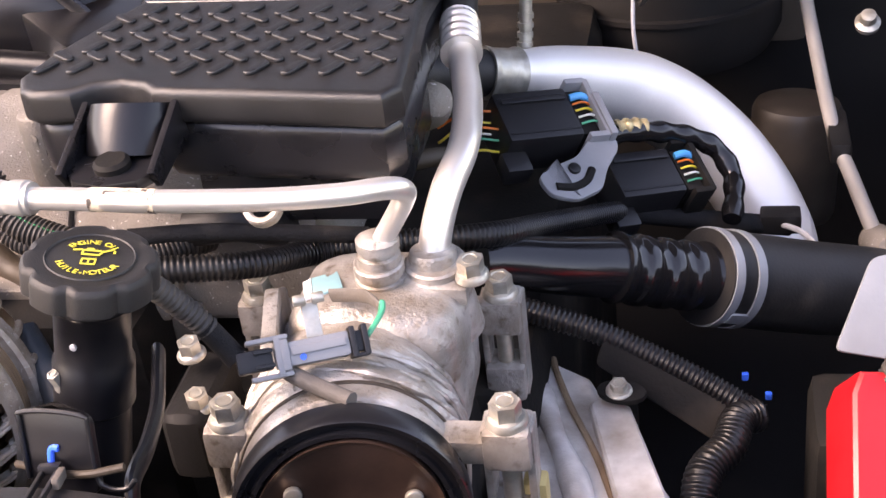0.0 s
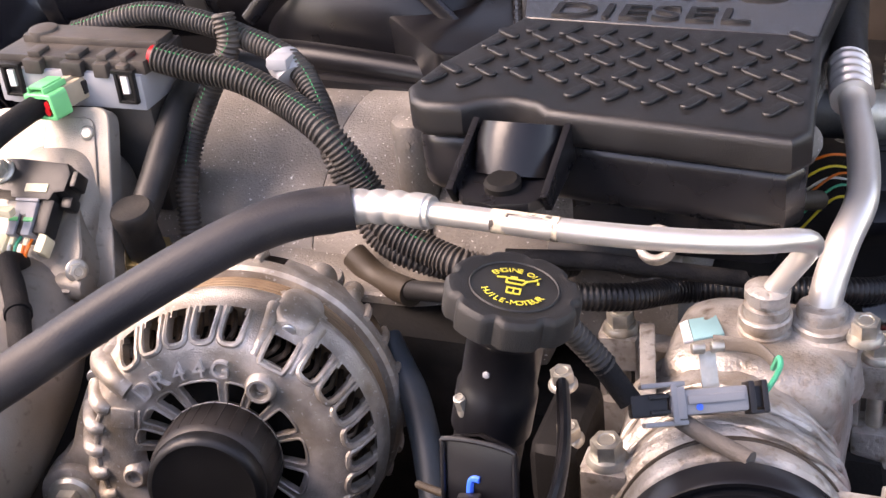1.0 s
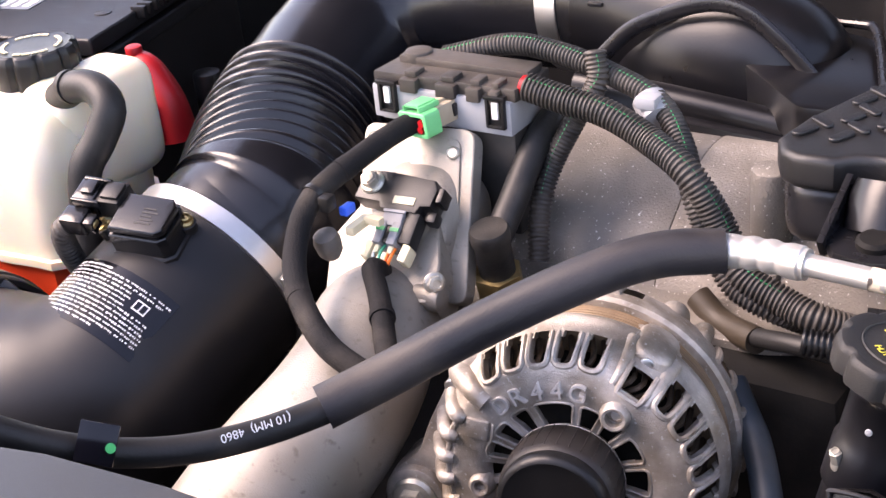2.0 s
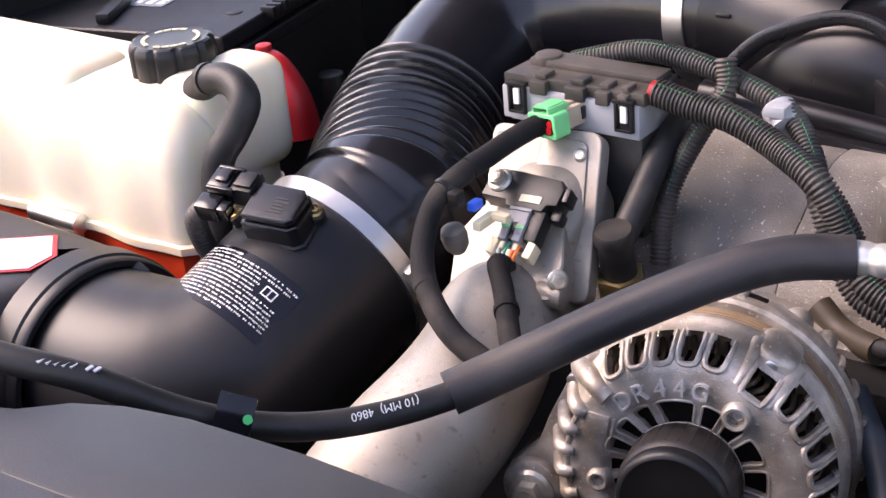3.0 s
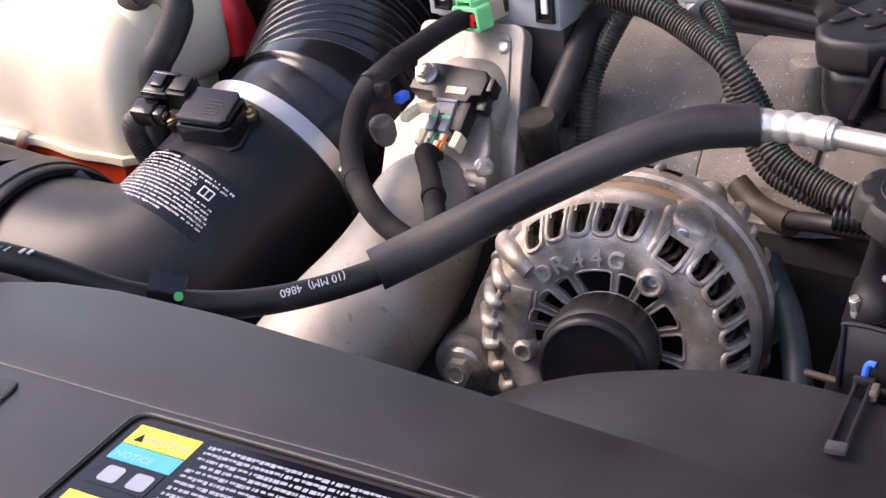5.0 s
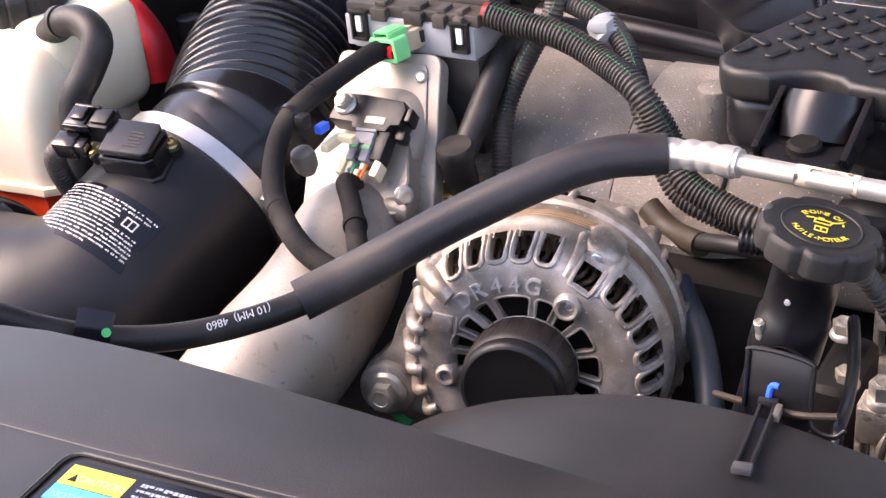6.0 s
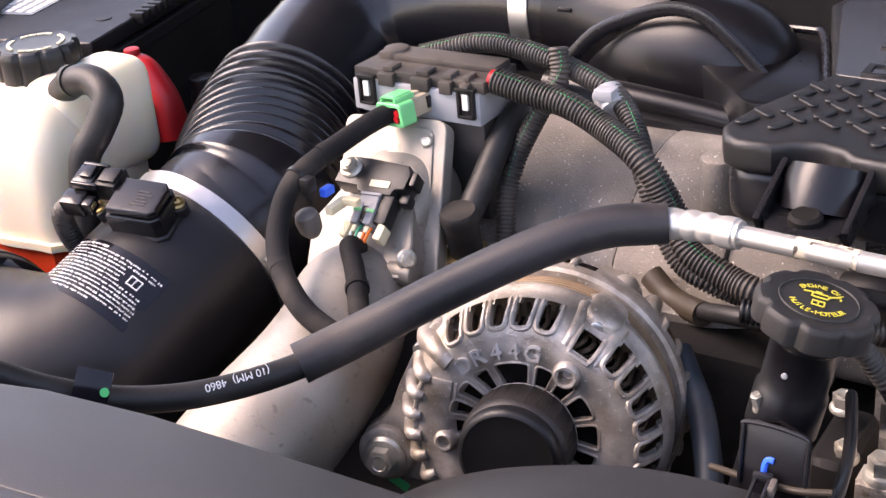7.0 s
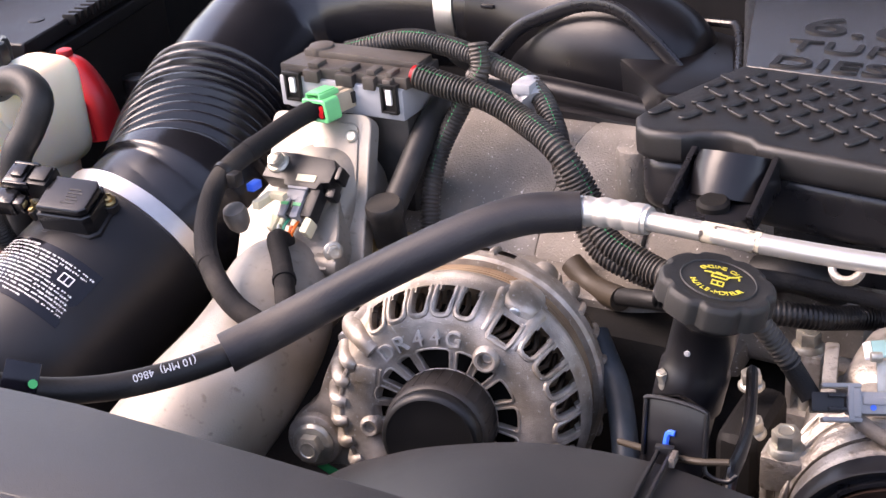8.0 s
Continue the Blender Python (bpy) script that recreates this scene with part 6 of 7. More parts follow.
ring = [SK @ Vector((x, y, 0.0002)) for x, y in rounded([(-0.0045, -0.13), (0.2145, -0.13), (0.2145, 0.0045), (-0.0045, 0.0045)], 0.009, 6)]
sweep(bm, ring + ring[:1], 0.0011, n=8, smooth=False)
part("border_bead", bm, M_PANEL, stk)
bm = bmesh.new()
rnd = random.Random(3)
for k in range(30):
    x = 0.038 + (0.004 if k % 7 == 3 else 0.0)
    y = -0.0040 - k * 0.0036
    stop = 0.200 - (rnd.uniform(0.02, 0.09) if k % 7 == 2 else 0.0)
    while x < stop:
        w = rnd.uniform(0.0008, 0.0030)
        h = rnd.choice((0.0013, 0.0016, 0.0020))
        bm.faces.new([bm.verts.new(SK @ Vector(q)) for q in ((x, y - h, 0.0008), (x + w, y - h, 0.0008), (x + w, y, 0.0008), (x, y, 0.0008))])
        x += w + rnd.choice((0.0004, 0.0004, 0.0010))
part("small_print", bm, M_LABELGREY, stk)["kind"] = "stuff"

# fan shroud behind it
fs = thing("fan_shroud", (0.12, -0.15, 0.9), "black plastic fan shroud with a curved rim", "fan shroud")
bm = bmesh.new()
pts = [(-0.25, 0.80), (-0.12, 0.90), (-0.036, 0.968), (0.0, 0.990), (0.035, 1.006), (0.09, 1.0235), (0.14, 1.029), (0.18, 1.026), (0.26, 1.01), (0.4, 0.95), (0.55, 0.80)]
sp = smooth_path([(x, 0, z) for x, z in pts], 0.01)
a_ = [bm.verts.new((p.x, -0.142, p.z)) for p in sp]
b_ = [bm.verts.new((p.x, -0.185, p.z + 0.012)) for p in sp]
c_ = [bm.verts.new((p.x, -0.235, p.z + 0.016)) for p in sp]
d_ = [bm.verts.new((p.x, -0.142, p.z - 0.02)) for p in sp]
for u, v in ((a_, b_), (b_, c_), (d_, a_)):
    for i in range(len(sp) - 1):
        bm.faces.new((u[i], u[i + 1], v[i + 1], v[i]))
part("rim", bm, M_PANEL, fs)
STM = on_frame((0.1560, -0.1650, 1.0376), (0.984, 0.177, 0.0), (-0.177, 0.96, -0.22))
for q in (-0.0030, 0.0030):
    bm = bmesh.new()
    box(bm, (q, 0.0, 0.0), (0.0016, 0.066, 0.0026), STM, bev=0.0006)
    part("stay_rail", bm, M_PANEL, fs)
bm = bmesh.new()
box(bm, (0.0, 0.0325, 0.001), (0.0090, 0.004, 0.0040), STM, bev=0.0008)
part("stay_head", bm, M_HOUSING, fs)
bm = bmesh.new()
box(bm, (0.0, -0.0325, 0.0), (0.0080, 0.007, 0.0030), STM, bev=0.0008)
part("stay_end", bm, M_PIN, fs)
bm = bmesh.new()
box(bm, (0.0052, 0.0255, 0.0), (0.0030, 0.011, 0.0046), STM, bev=0.0008)
part("worn_edge", bm, M_SLEEVE, fs, "worn tan edge")

# ---- charge pipe and its coupling ----
chp = thing("charge_pipe", (0.35, 0.58, 0.75), "large bright aluminium charge pipe bending down", "charge pipe")
bm = bmesh.new()
sweep(bm, [(0.255, 0.425, 0.937), (0.275, 0.443, 0.927), (0.300, 0.468, 0.910), (0.335, 0.498, 0.886), (0.371, 0.512, 0.860), (0.405, 0.511, 0.828), (0.431, 0.497, 0.797), (0.449, 0.480, 0.765), (0.455, 0.470, 0.745)], lambda s, t: 0.0180 + 0.0155 * min(1, max(0, s - 0.01) / 0.12) ** 0.8, n=40, step=0.004)
part("pipe", bm, M_SILVER, chp)
bm = bmesh.new()
sweep(bm, [(0.19, 0.372, 0.962), (0.222, 0.400, 0.950), (0.247, 0.420, 0.940)], 0.0178, n=32, step=0.006)
part("coupler", bm, M_RUBBER, chp)
bm = bmesh.new()
sweep(bm, [(0.236, 0.411, 0.9445), (0.2575, 0.428, 0.9355)], lambda s, t: 0.0190 + 0.0012 * (s < 0.003 or s > t - 0.004), n=32, step=0.002)
part("band_clamp", bm, M_STEEL, chp)

# ---- engine controller connectors ----
for k, (org, s, lev) in enumerate((((0.286, 0.362, 0.922), 1.0, True), ((0.358, 0.384, 0.862), 0.92, False))):
    ec = thing("wiring_connector", Vector(org) - Vector((0, 0, 0.03)), "large black multi-pin connector with a grey lever" if lev else "large black multi-pin connector with a grey frame", "connector", "controller connectors")
    E = on_frame(org, (0.80, 0.52, -0.19), (-0.45, 0.75, 0.45))
    bm = bmesh.new()
    box(bm, (-0.012, 0, 0), (0.058 * s, 0.044 * s, 0.036), E, bev=0.003)
    box(bm, (-0.012, 0.012, 0.019), (0.05 * s, 0.004, 0.002), E, bev=0.0008)
    part("shell", bm, M_HOUSING, ec)
    for q in (0.016, -0.016):
        bm = bmesh.new()
        box(bm, (-0.012, q * s, 0.0182), (0.054 * s, 0.0016, 0.0012), E, bev=0.0004)
        part("shell_rib", bm, M_HOUSING, ec)
    bm = bmesh.new()
    box(bm, (-0.036, -0.030 * s, -0.002), (0.020, 0.018, 0.016), E, bev=0.003)
    part("strain_relief", bm, M_HOUSING, ec)
    bm = bmesh.new()
    for y in (-0.025, 0.025):
        box(bm, (0.026, y * s, 0.004), (0.016, 0.005, 0.034), E, bev=0.0015)
    box(bm, (0.034, 0, 0.004), (0.005, 0.052 * s, 0.034), E, bev=0.0015)
    part("frame", bm, M_CONN if lev else M_DARK, ec)
    bm = bmesh.new()
    box(bm, (0.024, 0, 0.0), (0.014, 0.040 * s, 0.03), E, bev=0.001)
    part("insert", bm, M_DARK, ec)
    for i, mt in enumerate((M_CYAN, M_ORWIRE, M_YEWIRE, M_WHWIRE, M_GNWIRE)):
        bm = bmesh.new()
        sweep(bm, [E @ Vector((0.018, 0.012 - i * 0.006, 0.017)), E @ Vector((0.026, 0.012 - i * 0.006, 0.019)), E @ Vector((0.033, 0.010 - i * 0.005, 0.015))], 0.0009 if i else 0.0028, n=8, step=0.003)
        part("wire", bm, mt, ec)
    if lev:
        bm = bmesh.new()
        pts = rounded([(0.024, -0.020), (0.040, -0.012), (0.040, -0.034), (0.022, -0.052), (0.012, -0.068), (-0.010, -0.075), (-0.028, -0.068), (-0.032, -0.052), (-0.022, -0.046), (0.004, -0.038)], 0.006, 4)
        prism(bm, pts, 0.010, 0.0145, E, bev=0.0012)
        box(bm, (0.0365, -0.008, 0.010), (0.0060, 0.040, 0.026), E, bev=0.002)
        lv = part("lever", bm, M_CONN, ec, "grey locking lever")
        bm = bmesh.new()
        sweep(bm, [E @ Vector((-0.022, -0.062, 0.0146)), E @ Vector((-0.010, -0.064, 0.0146)), E @ Vector((0.002, -0.060, 0.0146)), E @ Vector((0.010, -0.051, 0.0146))], 0.0030, n=10, step=0.002)
        part("slot", bm, M_DARK, lv)
        bm = bmesh.new()
        cyl(bm, E @ Vector((-0.003, -0.049, 0.0140)), E.to_3x3() @ Vector((0, 0, 1)), 0.0046, 0.0030, n=20, bev=0.001)
        part("pivot", bm, M_BLACK, lv)
        for i, mt in enumerate((M_ORWIRE, M_YEWIRE, M_WHWIRE, M_ORWIRE, M_GNWIRE, M_YEWIRE)):
            bm = bmesh.new()
            a = E @ Vector((-0.040, 0.014 - i * 0.0055, 0.008 - (i % 3) * 0.006))
            sweep(bm, [a, a + Vector((-0.018, -0.004, 0.002)), a + Vector((-0.04, 0.0, -0.012 - 0.003 * i))], 0.0010, n=8, step=0.003)
            part("lead", bm, mt, ec)
tl = thing("taped_loom", (0.35, 0.38, 0.9), "black tape-wrapped loom with a torn gold wrap", "wire loom")
bm = bmesh.new()
sweep(bm, [(0.325, 0.386, 0.902), (0.345, 0.398, 0.900), (0.376, 0.416, 0.888), (0.402, 0.424, 0.873), (0.416, 0.414, 0.856), (0.418, 0.395, 0.846), (0.416, 0.375, 0.838)], lambda s, t: 0.0078 + 0.0008 * math.sin(s * 300), n=14)
part("wrap", bm, M_GLOSS, tl)
bm = bmesh.new()
sweep(bm, [(0.333, 0.392, 0.905), (0.344, 0.398, 0.9035), (0.353, 0.403, 0.900)], lambda s, t: 0.0068 + 0.001 * math.sin(s * 900), n=10, step=0.002)
part("torn_wrap", bm, M_CRUD, tl)
conduit("wire_conduit", [(0.06, 0.075, 0.985), (0.11, 0.085, 0.982), (0.15, 0.109, 0.970), (0.174, 0.149, 0.953), (0.22, 0.160, 0.952), (0.272, 0.187, 0.941), (0.296, 0.248, 0.911), (0.33, 0.33, 0.871), (0.336, 0.35, 0.859)], 0.0080, "long black corrugated conduit behind the compressor", "conduits by the compressor", pitch=0.0033, material=M_BLACKLOOM)
hose("wire_sleeve", [(0.334, 0.345, 0.862), (0.345, 0.364, 0.850), (0.404, 0.388, 0.829), (0.459, 0.404, 0.814)], 0.0075, M_TAPE, "black taped wire sleeve", "wire")
bm = bmesh.new()
box(bm, (0.452, 0.400, 0.822), (0.03, 0.018, 0.016), pose(0, 0, 0), bev=0.003)
tagged(part("sensor_plug", bm, M_BLACK), "small black plug on the sleeve", "plug")
hose("thin_cable", [(0.447, 0.40, 0.82), (0.468, 0.375, 0.825), (0.485, 0.345, 0.818), (0.499, 0.318, 0.803), (0.505, 0.30, 0.79)], 0.0022, M_GREY, "thin grey cable by the coolant hose", "cable", n=8)

# ---- coolant hose on the driver's side ----
ch = thing("coolant_hose", (0.42, 0.3, 0.78), "glossy black coolant hose with a pale spring clamp", "hose")
bm = bmesh.new()
sweep(bm, [(0.262, 0.185, 0.922), (0.279, 0.197, 0.915), (0.31, 0.214, 0.901), (0.342, 0.232, 0.888), (0.355, 0.239, 0.882)], lambda s, t: 0.0155 + 0.0055 * s / t, n=28)
part("outlet", bm, M_GLOSS, ch)
bm = bmesh.new()
sweep(bm, [(0.340, 0.231, 0.889), (0.375, 0.252, 0.870), (0.400, 0.269, 0.857)], lambda s, t: 0.0226 + 0.0009 * math.tanh(3 * math.cos(s * 2 * math.pi / 0.019)), n=32, step=0.0015)
part("stepped_neck", bm, M_GLOSS, ch)
bm = bmesh.new()
sweep(bm, [(0.395, 0.266, 0.859), (0.420, 0.283, 0.845), (0.46, 0.305, 0.825), (0.52, 0.34, 0.795), (0.62, 0.38, 0.75), (0.74, 0.42, 0.71)], 0.0325, n=36)
part("hose", bm, M_RUBBER, ch)
HD = Vector((0.025, 0.017, -0.014)).normalized()
HC = Vector((0.4060, 0.2735, 0.8530))
bm = bmesh.new()
for k in (-0.0095, 0.0095):
    sweep(bm, [HC + HD * (k - 0.0035), HC + HD * (k + 0.0035)], 0.0335, n=36, step=0.004, smooth=False)
for a in (0, 58, -62):
    fr = frame_at(HC, HD, (0, 0, 1)) @ pose(0, 0, 0, 0, 0, a - 90)
    box(bm, (0.0330, 0, 0), (0.002, 0.010, 0.014), fr, bev=0.0006)
part("spring_clamp", bm, M_PLATE, ch, "pale grey spring clamp")
wc = conduit("wire_conduit", [(0.262, 0.190, 0.893), (0.287, 0.185, 0.888), (0.330, 0.180, 0.876), (0.365, 0.172, 0.863), (0.398, 0.163, 0.849), (0.430, 0.152, 0.834)], 0.0080, "black corrugated conduit beside the compressor", "conduits by the compressor", pitch=0.0033, material=M_BLACKLOOM)
conduit("wire_conduit", [(0.428, 0.153, 0.834), (0.417, 0.142, 0.838), (0.411, 0.120, 0.837), (0.398, 0.100, 0.835), (0.394, 0.080, 0.828), (0.392, 0.05, 0.80)], 0.0108, "curved black corrugated conduit dropping down", "conduits by the compressor", pitch=0.0038, material=M_BLACKLOOM)
bm = bmesh.new()
sweep(bm, [(0.262, 0.190, 0.893), (0.275, 0.188, 0.8905), (0.287, 0.185, 0.888)], 0.0088, n=18, step=0.004)
part("tape_wrap", bm, M_TAPE, wc, "black tape wrap")
bm = bmesh.new()
GD = on_frame((0.373, 0.158, 0.847), (0.10, -0.026, -0.042), (0.03, 0.5, 0.86))
prism(bm, rounded([(-0.044, -0.004), (0.045, -0.014), (0.047, 0.010), (-0.046, 0.013)], 0.004, 3), -0.003, 0.003, GD, bev=0.002)
tagged(part("cable_guard", bm, M_DARK), "black plastic guard under the conduit", "guard")

# ---- cast bracket beside the compressor ----
cb = thing("cast_bracket", (0.36, 0.09, 0.78), "grey cast aluminium bracket with a raised seam", "bracket")
bm = bmesh.new()
prism(bm, [(0.268, 0.226), (0.303, 0.203), (0.327, 0.187), (0.352, 0.132), (0.384, 0.072), (0.41, 0.0), (0.30, -0.02), (0.275, 0.10)], 0.74, 0.836, None, bev=0.010, seg=4)
part("casting", bm, M_BRACKET, cb)
bm = bmesh.new()
sweep(bm, [(0.290, 0.185, 0.830), (0.298, 0.160, 0.836), (0.310, 0.125, 0.838), (0.326, 0.080, 0.838), (0.342, 0.02, 0.836)], lambda s, t: 0.0075 + 0.0015 * math.sin(s * 70), n=14)
part("rounded_edge", bm, M_BRACKET, cb)
bm = bmesh.new()
prism(bm, [(0.329, 0.145), (0.338, 0.160), (0.352, 0.150), (0.366, 0.105), (0.398, 0.0), (0.368, -0.01), (0.344, 0.085)], 0.80, 0.8465, None, bev=0.004, seg=3)
part("raised_web", bm, M_BRACKET, cb)
bm = bmesh.new()
sweep(bm, [(0.301, 0.203, 0.8365), (0.305, 0.187, 0.8375), (0.317, 0.152, 0.838), (0.334, 0.111, 0.838), (0.347, 0.072, 0.8375), (0.362, 0.02, 0.8365)], 0.0022, n=8)
part("seam", bm, M_RUST, cb, "rust-brown seam")
bm = bmesh.new()
prism(bm, [(0.0150 * math.cos(a * math.pi / 12), 0.0090 * math.sin(a * math.pi / 12)) for a in range(24)], -0.004, 0.0, pose(0.3490, 0.144, 0.858, 6, 0, -10), bev=0.001)
box(bm, (0.353, 0.148, 0.840), (0.010, 0.008, 0.034), bev=0.002)
part("bolt_tab", bm, M_DARK, cb, "dark steel tab under the bolt")
hex_bolt("bracket_bolt", (0.3475, 0.143, 0.858), (0.0, -0.1, 1), 0.0095, 0.007, 0.0080, cb)
bm = bmesh.new()
box(bm, (0.318, -0.005, 0.905), (0.012, 0.012, 0.03), bev=0.002)
part("yellow_tag", bm, mat("yellowed_plastic", (0.55, 0.42, 0.18), 0.6), cb)
bm = bmesh.new()
lathe(bm, [(0.006, 0), (0.012, 0.001), (0.012, 0.006), (0.006, 0.007)], frame_at((0.325, -0.02, 0.873), (0.2, -0.6, 1)), 24)
part("bushing", bm, M_CREAM, cb)

# ---- red terminal cover, grey bracket and black box on the driver's side ----
rb = thing("terminal_cover", (0.48, 0.06, 0.83), "bright red plastic battery terminal cover", "terminal cover")
RB = on_frame((0.497, 0.076, 0.890), (0.95, 0.25, -0.2), (0.2, 0.8, 0.5))
bm = bmesh.new()
prism(bm, [(-0.030, -0.050), (0.06, -0.050), (0.06, 0.030), (-0.016, 0.030), (-0.022, 0.018)], -0.04, 0.0, RB, bev=0.005, seg=3)
part("hood", bm, M_RED, rb)
conduit("wire_conduit", [(0.497, 0.10, 0.90), (0.508, 0.105, 0.925), (0.53, 0.12, 0.955)], 0.010, "short corrugated conduit out of the red cover", pitch=0.0042)
bm = bmesh.new()
prism(bm, rounded([(-0.024, -0.018), (0.05, -0.028), (0.06, 0.050), (0.002, 0.036)], 0.005, 3), 0.0, 0.003, on_frame((0.490, 0.150, 0.905), (0.95, 0.25, -0.2), (0.2, 0.75, 0.6)), bev=0.0008)
tagged(part("steel_bracket", bm, M_PLATE), "light grey painted steel bracket", "bracket")
bm = bmesh.new()
box(bm, (0.512, 0.13, 0.775), (0.11, 0.07, 0.17), bev=0.01)
tagged(part("fuse_box", bm, M_DARK), "black plastic box behind the red cover", "box")

# thin pipe at the far side
tp_ = thing("thin_pipe", (0.5, 0.6, 0.75), "thin steel pipe with a black clip", "pipe")
bm = bmesh.new()
sweep(bm, [(0.488, 0.80, 0.86), (0.495, 0.72, 0.83), (0.506, 0.607, 0.792), (0.518, 0.54, 0.777), (0.527, 0.48, 0.77), (0.535, 0.44, 0.765)], 0.0065, n=14)
part("pipe", bm, M_TUBE, tp_)
bm = bmesh.new()
box(bm, (0.510, 0.60, 0.787), (0.018, 0.07, 0.02), bev=0.004)
part("clip", bm, M_BLACK, tp_)
bm = bmesh.new()
cyl(bm, (0.53, 0.475, 0.758), (0.15, -0.6, 0.2), 0.014, 0.045, bev=0.003)
part("fitting", bm, M_MANI, tp_)

# clutter behind: dark housings seen between the pipes
bm = bmesh.new()
lathe(bm, [(0.10, 0.0), (0.11, 0.02), (0.11, 0.10), (0.09, 0.14), (0.03, 0.15)], pose(0.36, 0.80, 0.80), 40)
bst = tagged(part("brake_booster", bm, M_BODY), "dark round brake booster on the firewall", "brake booster")
bm = bmesh.new()
lathe(bm, [(0.108, 0.0), (0.114, 0.002), (0.114, 0.007), (0.108, 0.009)], pose(0.36, 0.80, 0.855), 48)
part("crimped_rim", bm, M_BODY, bst)
hose("heater_hose", [(0.30, 0.62, 0.95), (0.36, 0.66, 0.93), (0.44, 0.72, 0.90)], 0.014, M_LOOM, "dark ribbed heater hose near the firewall")
bm = bmesh.new()
cyl(bm, (0.262, 0.455, 0.935), (0.05, 0.2, 1), 0.005, 0.09, n=14)
for z in range(4):
    cyl(bm, (0.262 + 0.0005 * z, 0.456 + 0.002 * z, 0.945 + z * 0.007), (0.05, 0.2, 1), 0.0062, 0.004, n=16)
tagged(part("vacuum_nipple", bm, M_STEEL), "small barbed steel nipple with a tube", "fitting")

# between alternator and compressor
hose("rubber_sleeve", [(-0.03, 0.145, 0.955), (-0.01, 0.135, 0.946), (0.02, 0.115, 0.952)], 0.0085, M_BROWN, "brown rubber sleeve behind the alternator", "sleeve")
hose("cable", [(0.015, 0.118, 0.952), (0.05, 0.10, 0.965), (0.10, 0.09, 0.97)], 0.006, M_RUBBER, "black battery cable behind the alternator", "cable")
bm = bmesh.new()
box(bm, (0.035, 0.14, 0.925), (0.10, 0.03, 0.012), bev=0.003)
box(bm, (0.035, 0.15, 0.905), (0.12, 0.03, 0.02), bev=0.005)
tagged(part("support_bracket", bm, M_MANI), "dusty cast support bracket behind the alternator", "bracket")
hex_bolt("bracket_bolt", (0.010, 0.125, 0.932), (0, -0.3, 1), 0.009, 0.008, 0.007, None, label="small zinc bolt on the bracket")
bm = bmesh.new()
sweep(bm, [(0.0216, 0.0712, 0.9497), (0.0339, 0.0591, 0.9394), (0.0460, 0.0470, 0.9295), (0.0612, 0.0219, 0.9173), (0.0716, 0.0021, 0.8973)], 0.0085, n=16)
tagged(part("coolant_pipe", bm, mat("blue_black_rubber", (0.02, 0.03, 0.04), 0.5, dust=(0.09, 0.09, 0.09), dusty=0.2)), "blue-black rubber hose beside the alternator", "hose")
bm = bmesh.new()
lathe(bm, [(0.0062, 0.0), (0.0074, -0.001), (0.0094, -0.001), (0.0102, 0.0), (0.0102, 0.005), (0.0094, 0.006), (0.0074, 0.006), (0.0062, 0.005), (0.0062, 0.0)], frame_at((0.1765, 0.076, 1.0245), (0, -0.75, 1)), 36, cap=False)
tagged(part("lifting_eye", bm, M_COMP), "bright metal ring under the aluminium tube", "ring")
conduit("wire_conduit", [(0.140, -0.030, 1.062), (0.152, -0.022, 1.045), (0.163, -0.015, 1.026), (0.172, -0.012, 1.012)], 0.0062, "short corrugated conduit by the oil filler", "conduits by the compressor")
hose("wire_sleeve", [(0.1705, -0.0125, 1.014), (0.178, -0.013, 1.003), (0.184, -0.015, 0.996)], 0.0056, M_TAPE, "black taped sleeve to the connector", "wire")
for p in ((0.1340, 0.0410, 0.957), (0.1440, 0.0150, 0.943)):
    hex_bolt("stud_nut", p, (0, -0.1, 1), 0.0108, 0.010, 0.0078, None, label="zinc nut on the accessory bracket")
bm = bmesh.new()
box(bm, (0.138, 0.032, 0.925), (0.026, 0.062, 0.044), pose(0, 0, 0), bev=0.010, seg=3)
tagged(part("bracket_casting", bm, M_BODY), "dusty cast bracket below the oil filler", "bracket")

# ---- clutter under the cover and towards the firewall ----
bm = bmesh.new()
lathe(bm, [(0.006, 0), (0.016, 0.004), (0.017, 0.020), (0.012, 0.034), (0.006, 0.038)], frame_at((0.203, 0.330, 0.955), (0.5, -0.6, 0.5)), 24)
tagged(part("rubber_boot", bm, M_MANI), "grey rubber boot below the engine cover", "boot")
yc = thing("yellow_connector", (0.166, 0.247, 0.945), "dusty sensor connector with a yellow lock", "connector")
YC = on_frame((0.163, 0.247, 0.955), (0.8, 0.3, -0.3), (-0.2, 0.8, 0.5))
part("shell", box(bmesh.new(), (-0.006, 0, 0), (0.026, 0.016, 0.014), YC, bev=0.002), M_LOOM, yc)
part("cage", box(bmesh.new(), (0.008, 0.002, 0.004), (0.012, 0.018, 0.012), YC, bev=0.003), M_GREY, yc)
part("lock", box(bmesh.new(), (0.002, -0.008, 0.006), (0.012, 0.003, 0.004), YC, bev=0.001), M_YELLOW, yc)
hose("rubber_pipe", [(0.185, 0.255, 0.948), (0.205, 0.262, 0.95), (0.222, 0.275, 0.947), (0.232, 0.30, 0.935)], 0.0065, M_BROWN, "dusty brown rubber pipe below the cover", "hose", n=12)
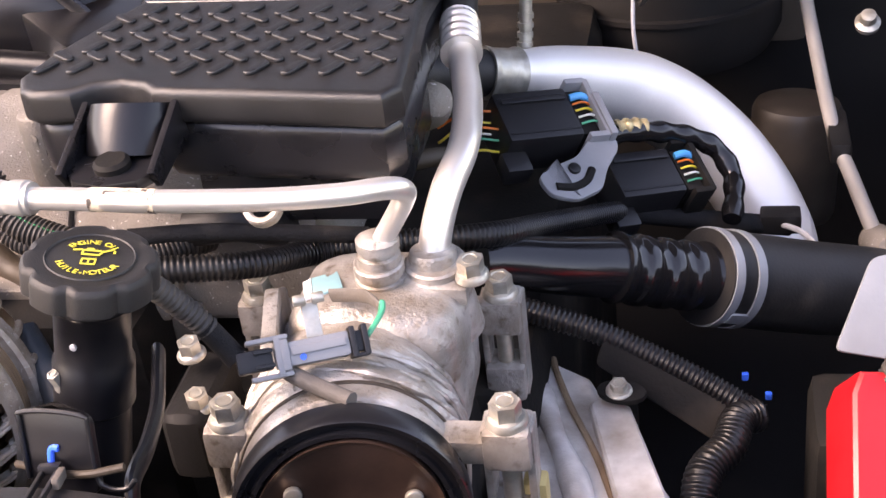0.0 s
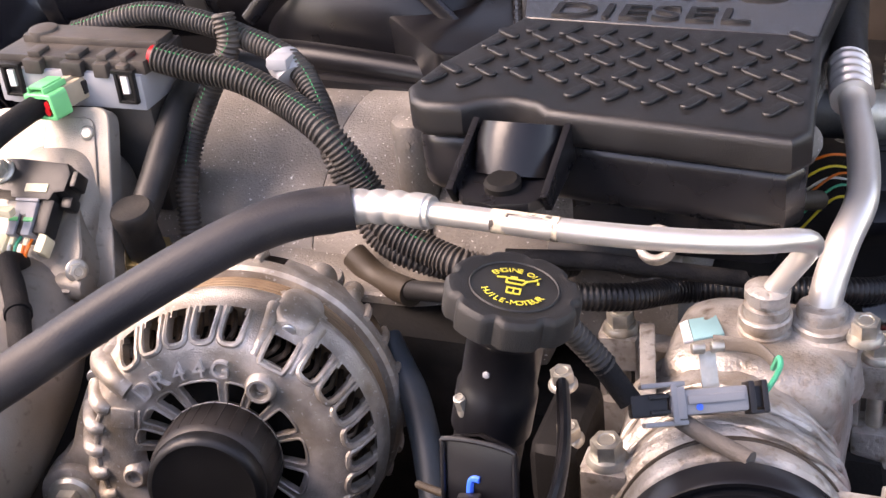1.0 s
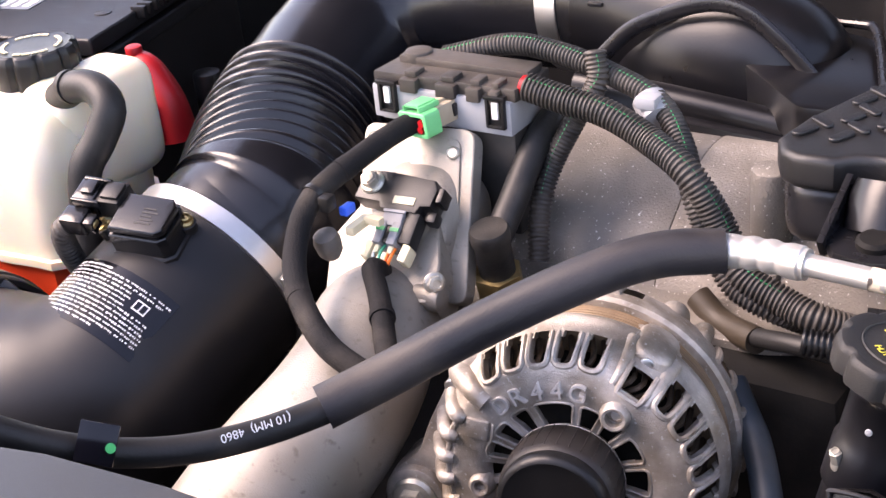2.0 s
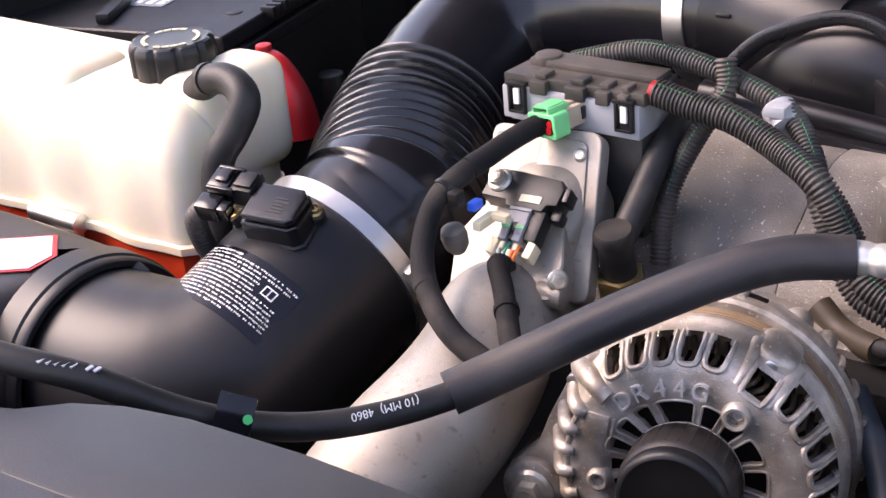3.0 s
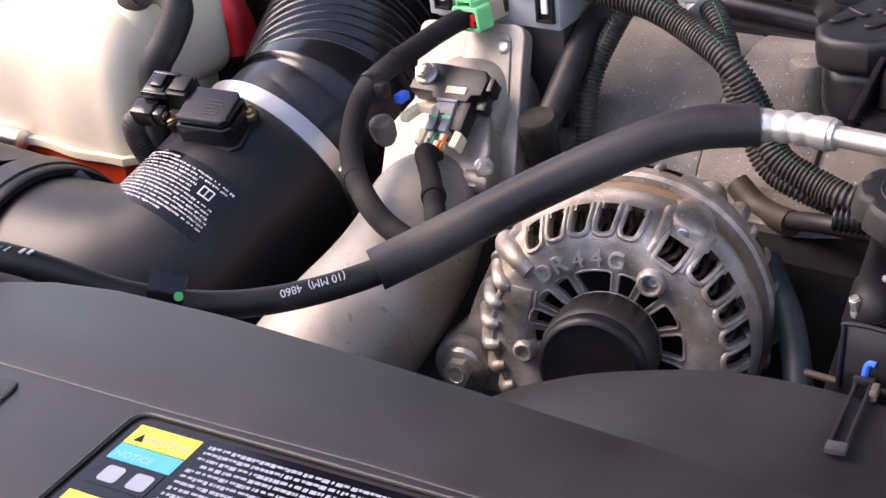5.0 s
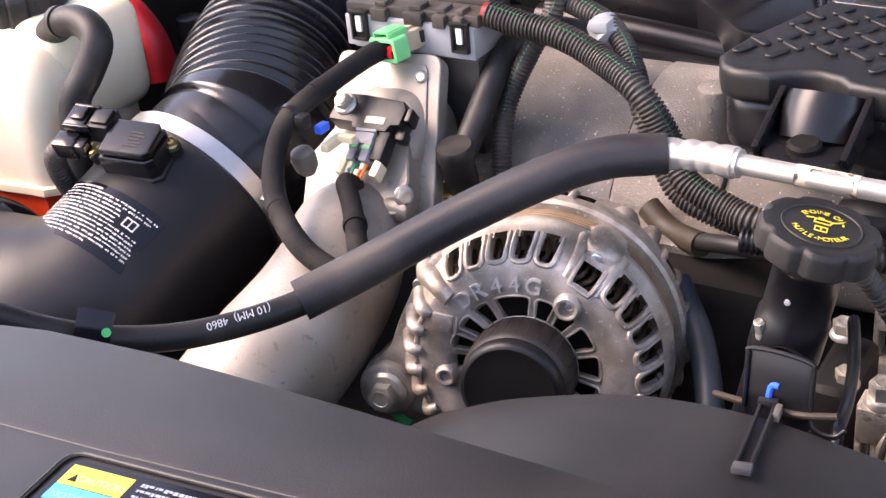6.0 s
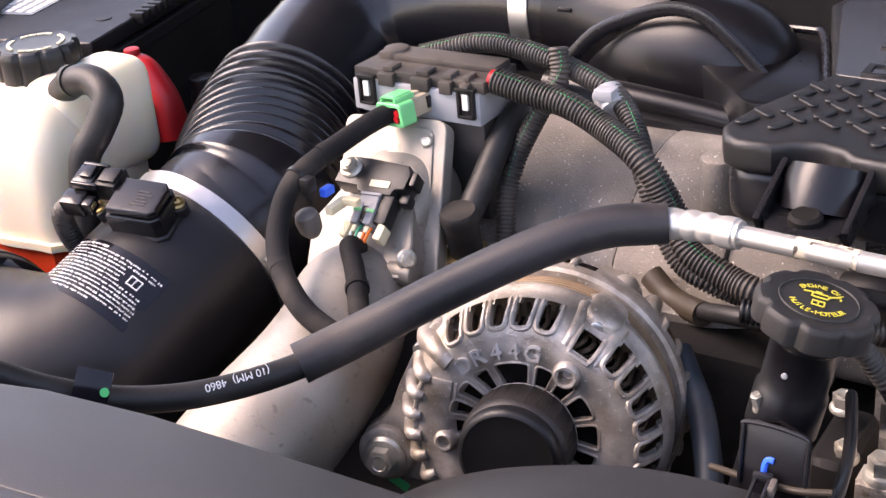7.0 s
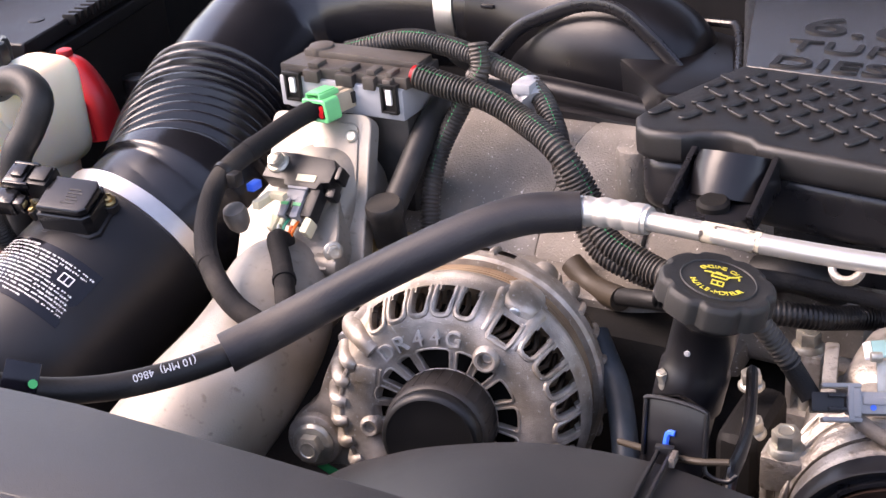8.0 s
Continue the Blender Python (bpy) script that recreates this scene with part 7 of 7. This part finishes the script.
hose("rubber_pipe", [(0.10, 0.15, 0.97), (0.128, 0.148, 0.975), (0.145, 0.16, 0.965), (0.15, 0.19, 0.945)], 0.012, M_RUBBER, "black rubber elbow below the aluminium tube", "hose", n=14)
hose("cable", [(0.09, 0.09, 1.0), (0.13, 0.10, 0.997), (0.17, 0.118, 0.985), (0.21, 0.14, 0.97)], 0.0048, M_TAPE, "black taped cable behind the oil filler", "cable", n=12)
conduit("heater_conduit", [(0.27, 0.63, 0.975), (0.31, 0.62, 0.955), (0.35, 0.60, 0.925)], 0.012, "dark ribbed conduit near the firewall", pitch=0.006)
hose("thin_cable", [(0.315, 0.70, 0.99), (0.33, 0.66, 0.965), (0.336, 0.61, 0.93), (0.337, 0.58, 0.90), (0.345, 0.56, 0.85)], 0.0018, M_GREY, "thin pale cable near the firewall", "cable", n=8)
bm = bmesh.new()
box(bm, (0.30, 0.88, 0.93), (0.40, 0.03, 0.34), bev=0.012)
tagged(part("heat_shield", bm, mat("dirty_brown_panel", (0.075, 0.06, 0.048), 0.5, metal=0.3, var=0.5, scale=9, bump=0.3, dust=(0.14, 0.11, 0.085), dusty=0.35)), "dirty brown heat shield on the firewall", "heat shield")
bm = bmesh.new()
cyl(bm, (0.475, 0.68, 0.66), (0.05, 0.1, 1), 0.042, 0.12, n=36, bev=0.010)
tagged(part("reservoir", bm, mat("dirty_dark_reservoir", (0.02, 0.016, 0.013), 0.45, var=0.4, dust=(0.045, 0.036, 0.028), dusty=0.2)), "dirty dark reservoir behind the thin pipe", "reservoir")
bm = bmesh.new()
lathe(bm, [(0.003, 0), (0.011, 0.001), (0.012, 0.007), (0.008, 0.010), (0.007, 0.018), (0.003, 0.019)], frame_at((0.545, 0.74, 0.83), (0, -0.6, 1)), 24)
tagged(part("valve_cap", bm, M_STEEL), "round steel cap by the thin pipe", "cap")
for p in ((0.413, 0.235, 0.83), (0.428, 0.225, 0.822)):
    bm = bmesh.new()
    box(bm, (p[0] + 0.01, p[1], p[2] - 0.03), (0.0045, 0.004, 0.005), bev=0.001)
    tagged(part("blue_clip", bm, M_BLUEPAINT), "small blue clip in the shadow", "clip", "small blue clips")
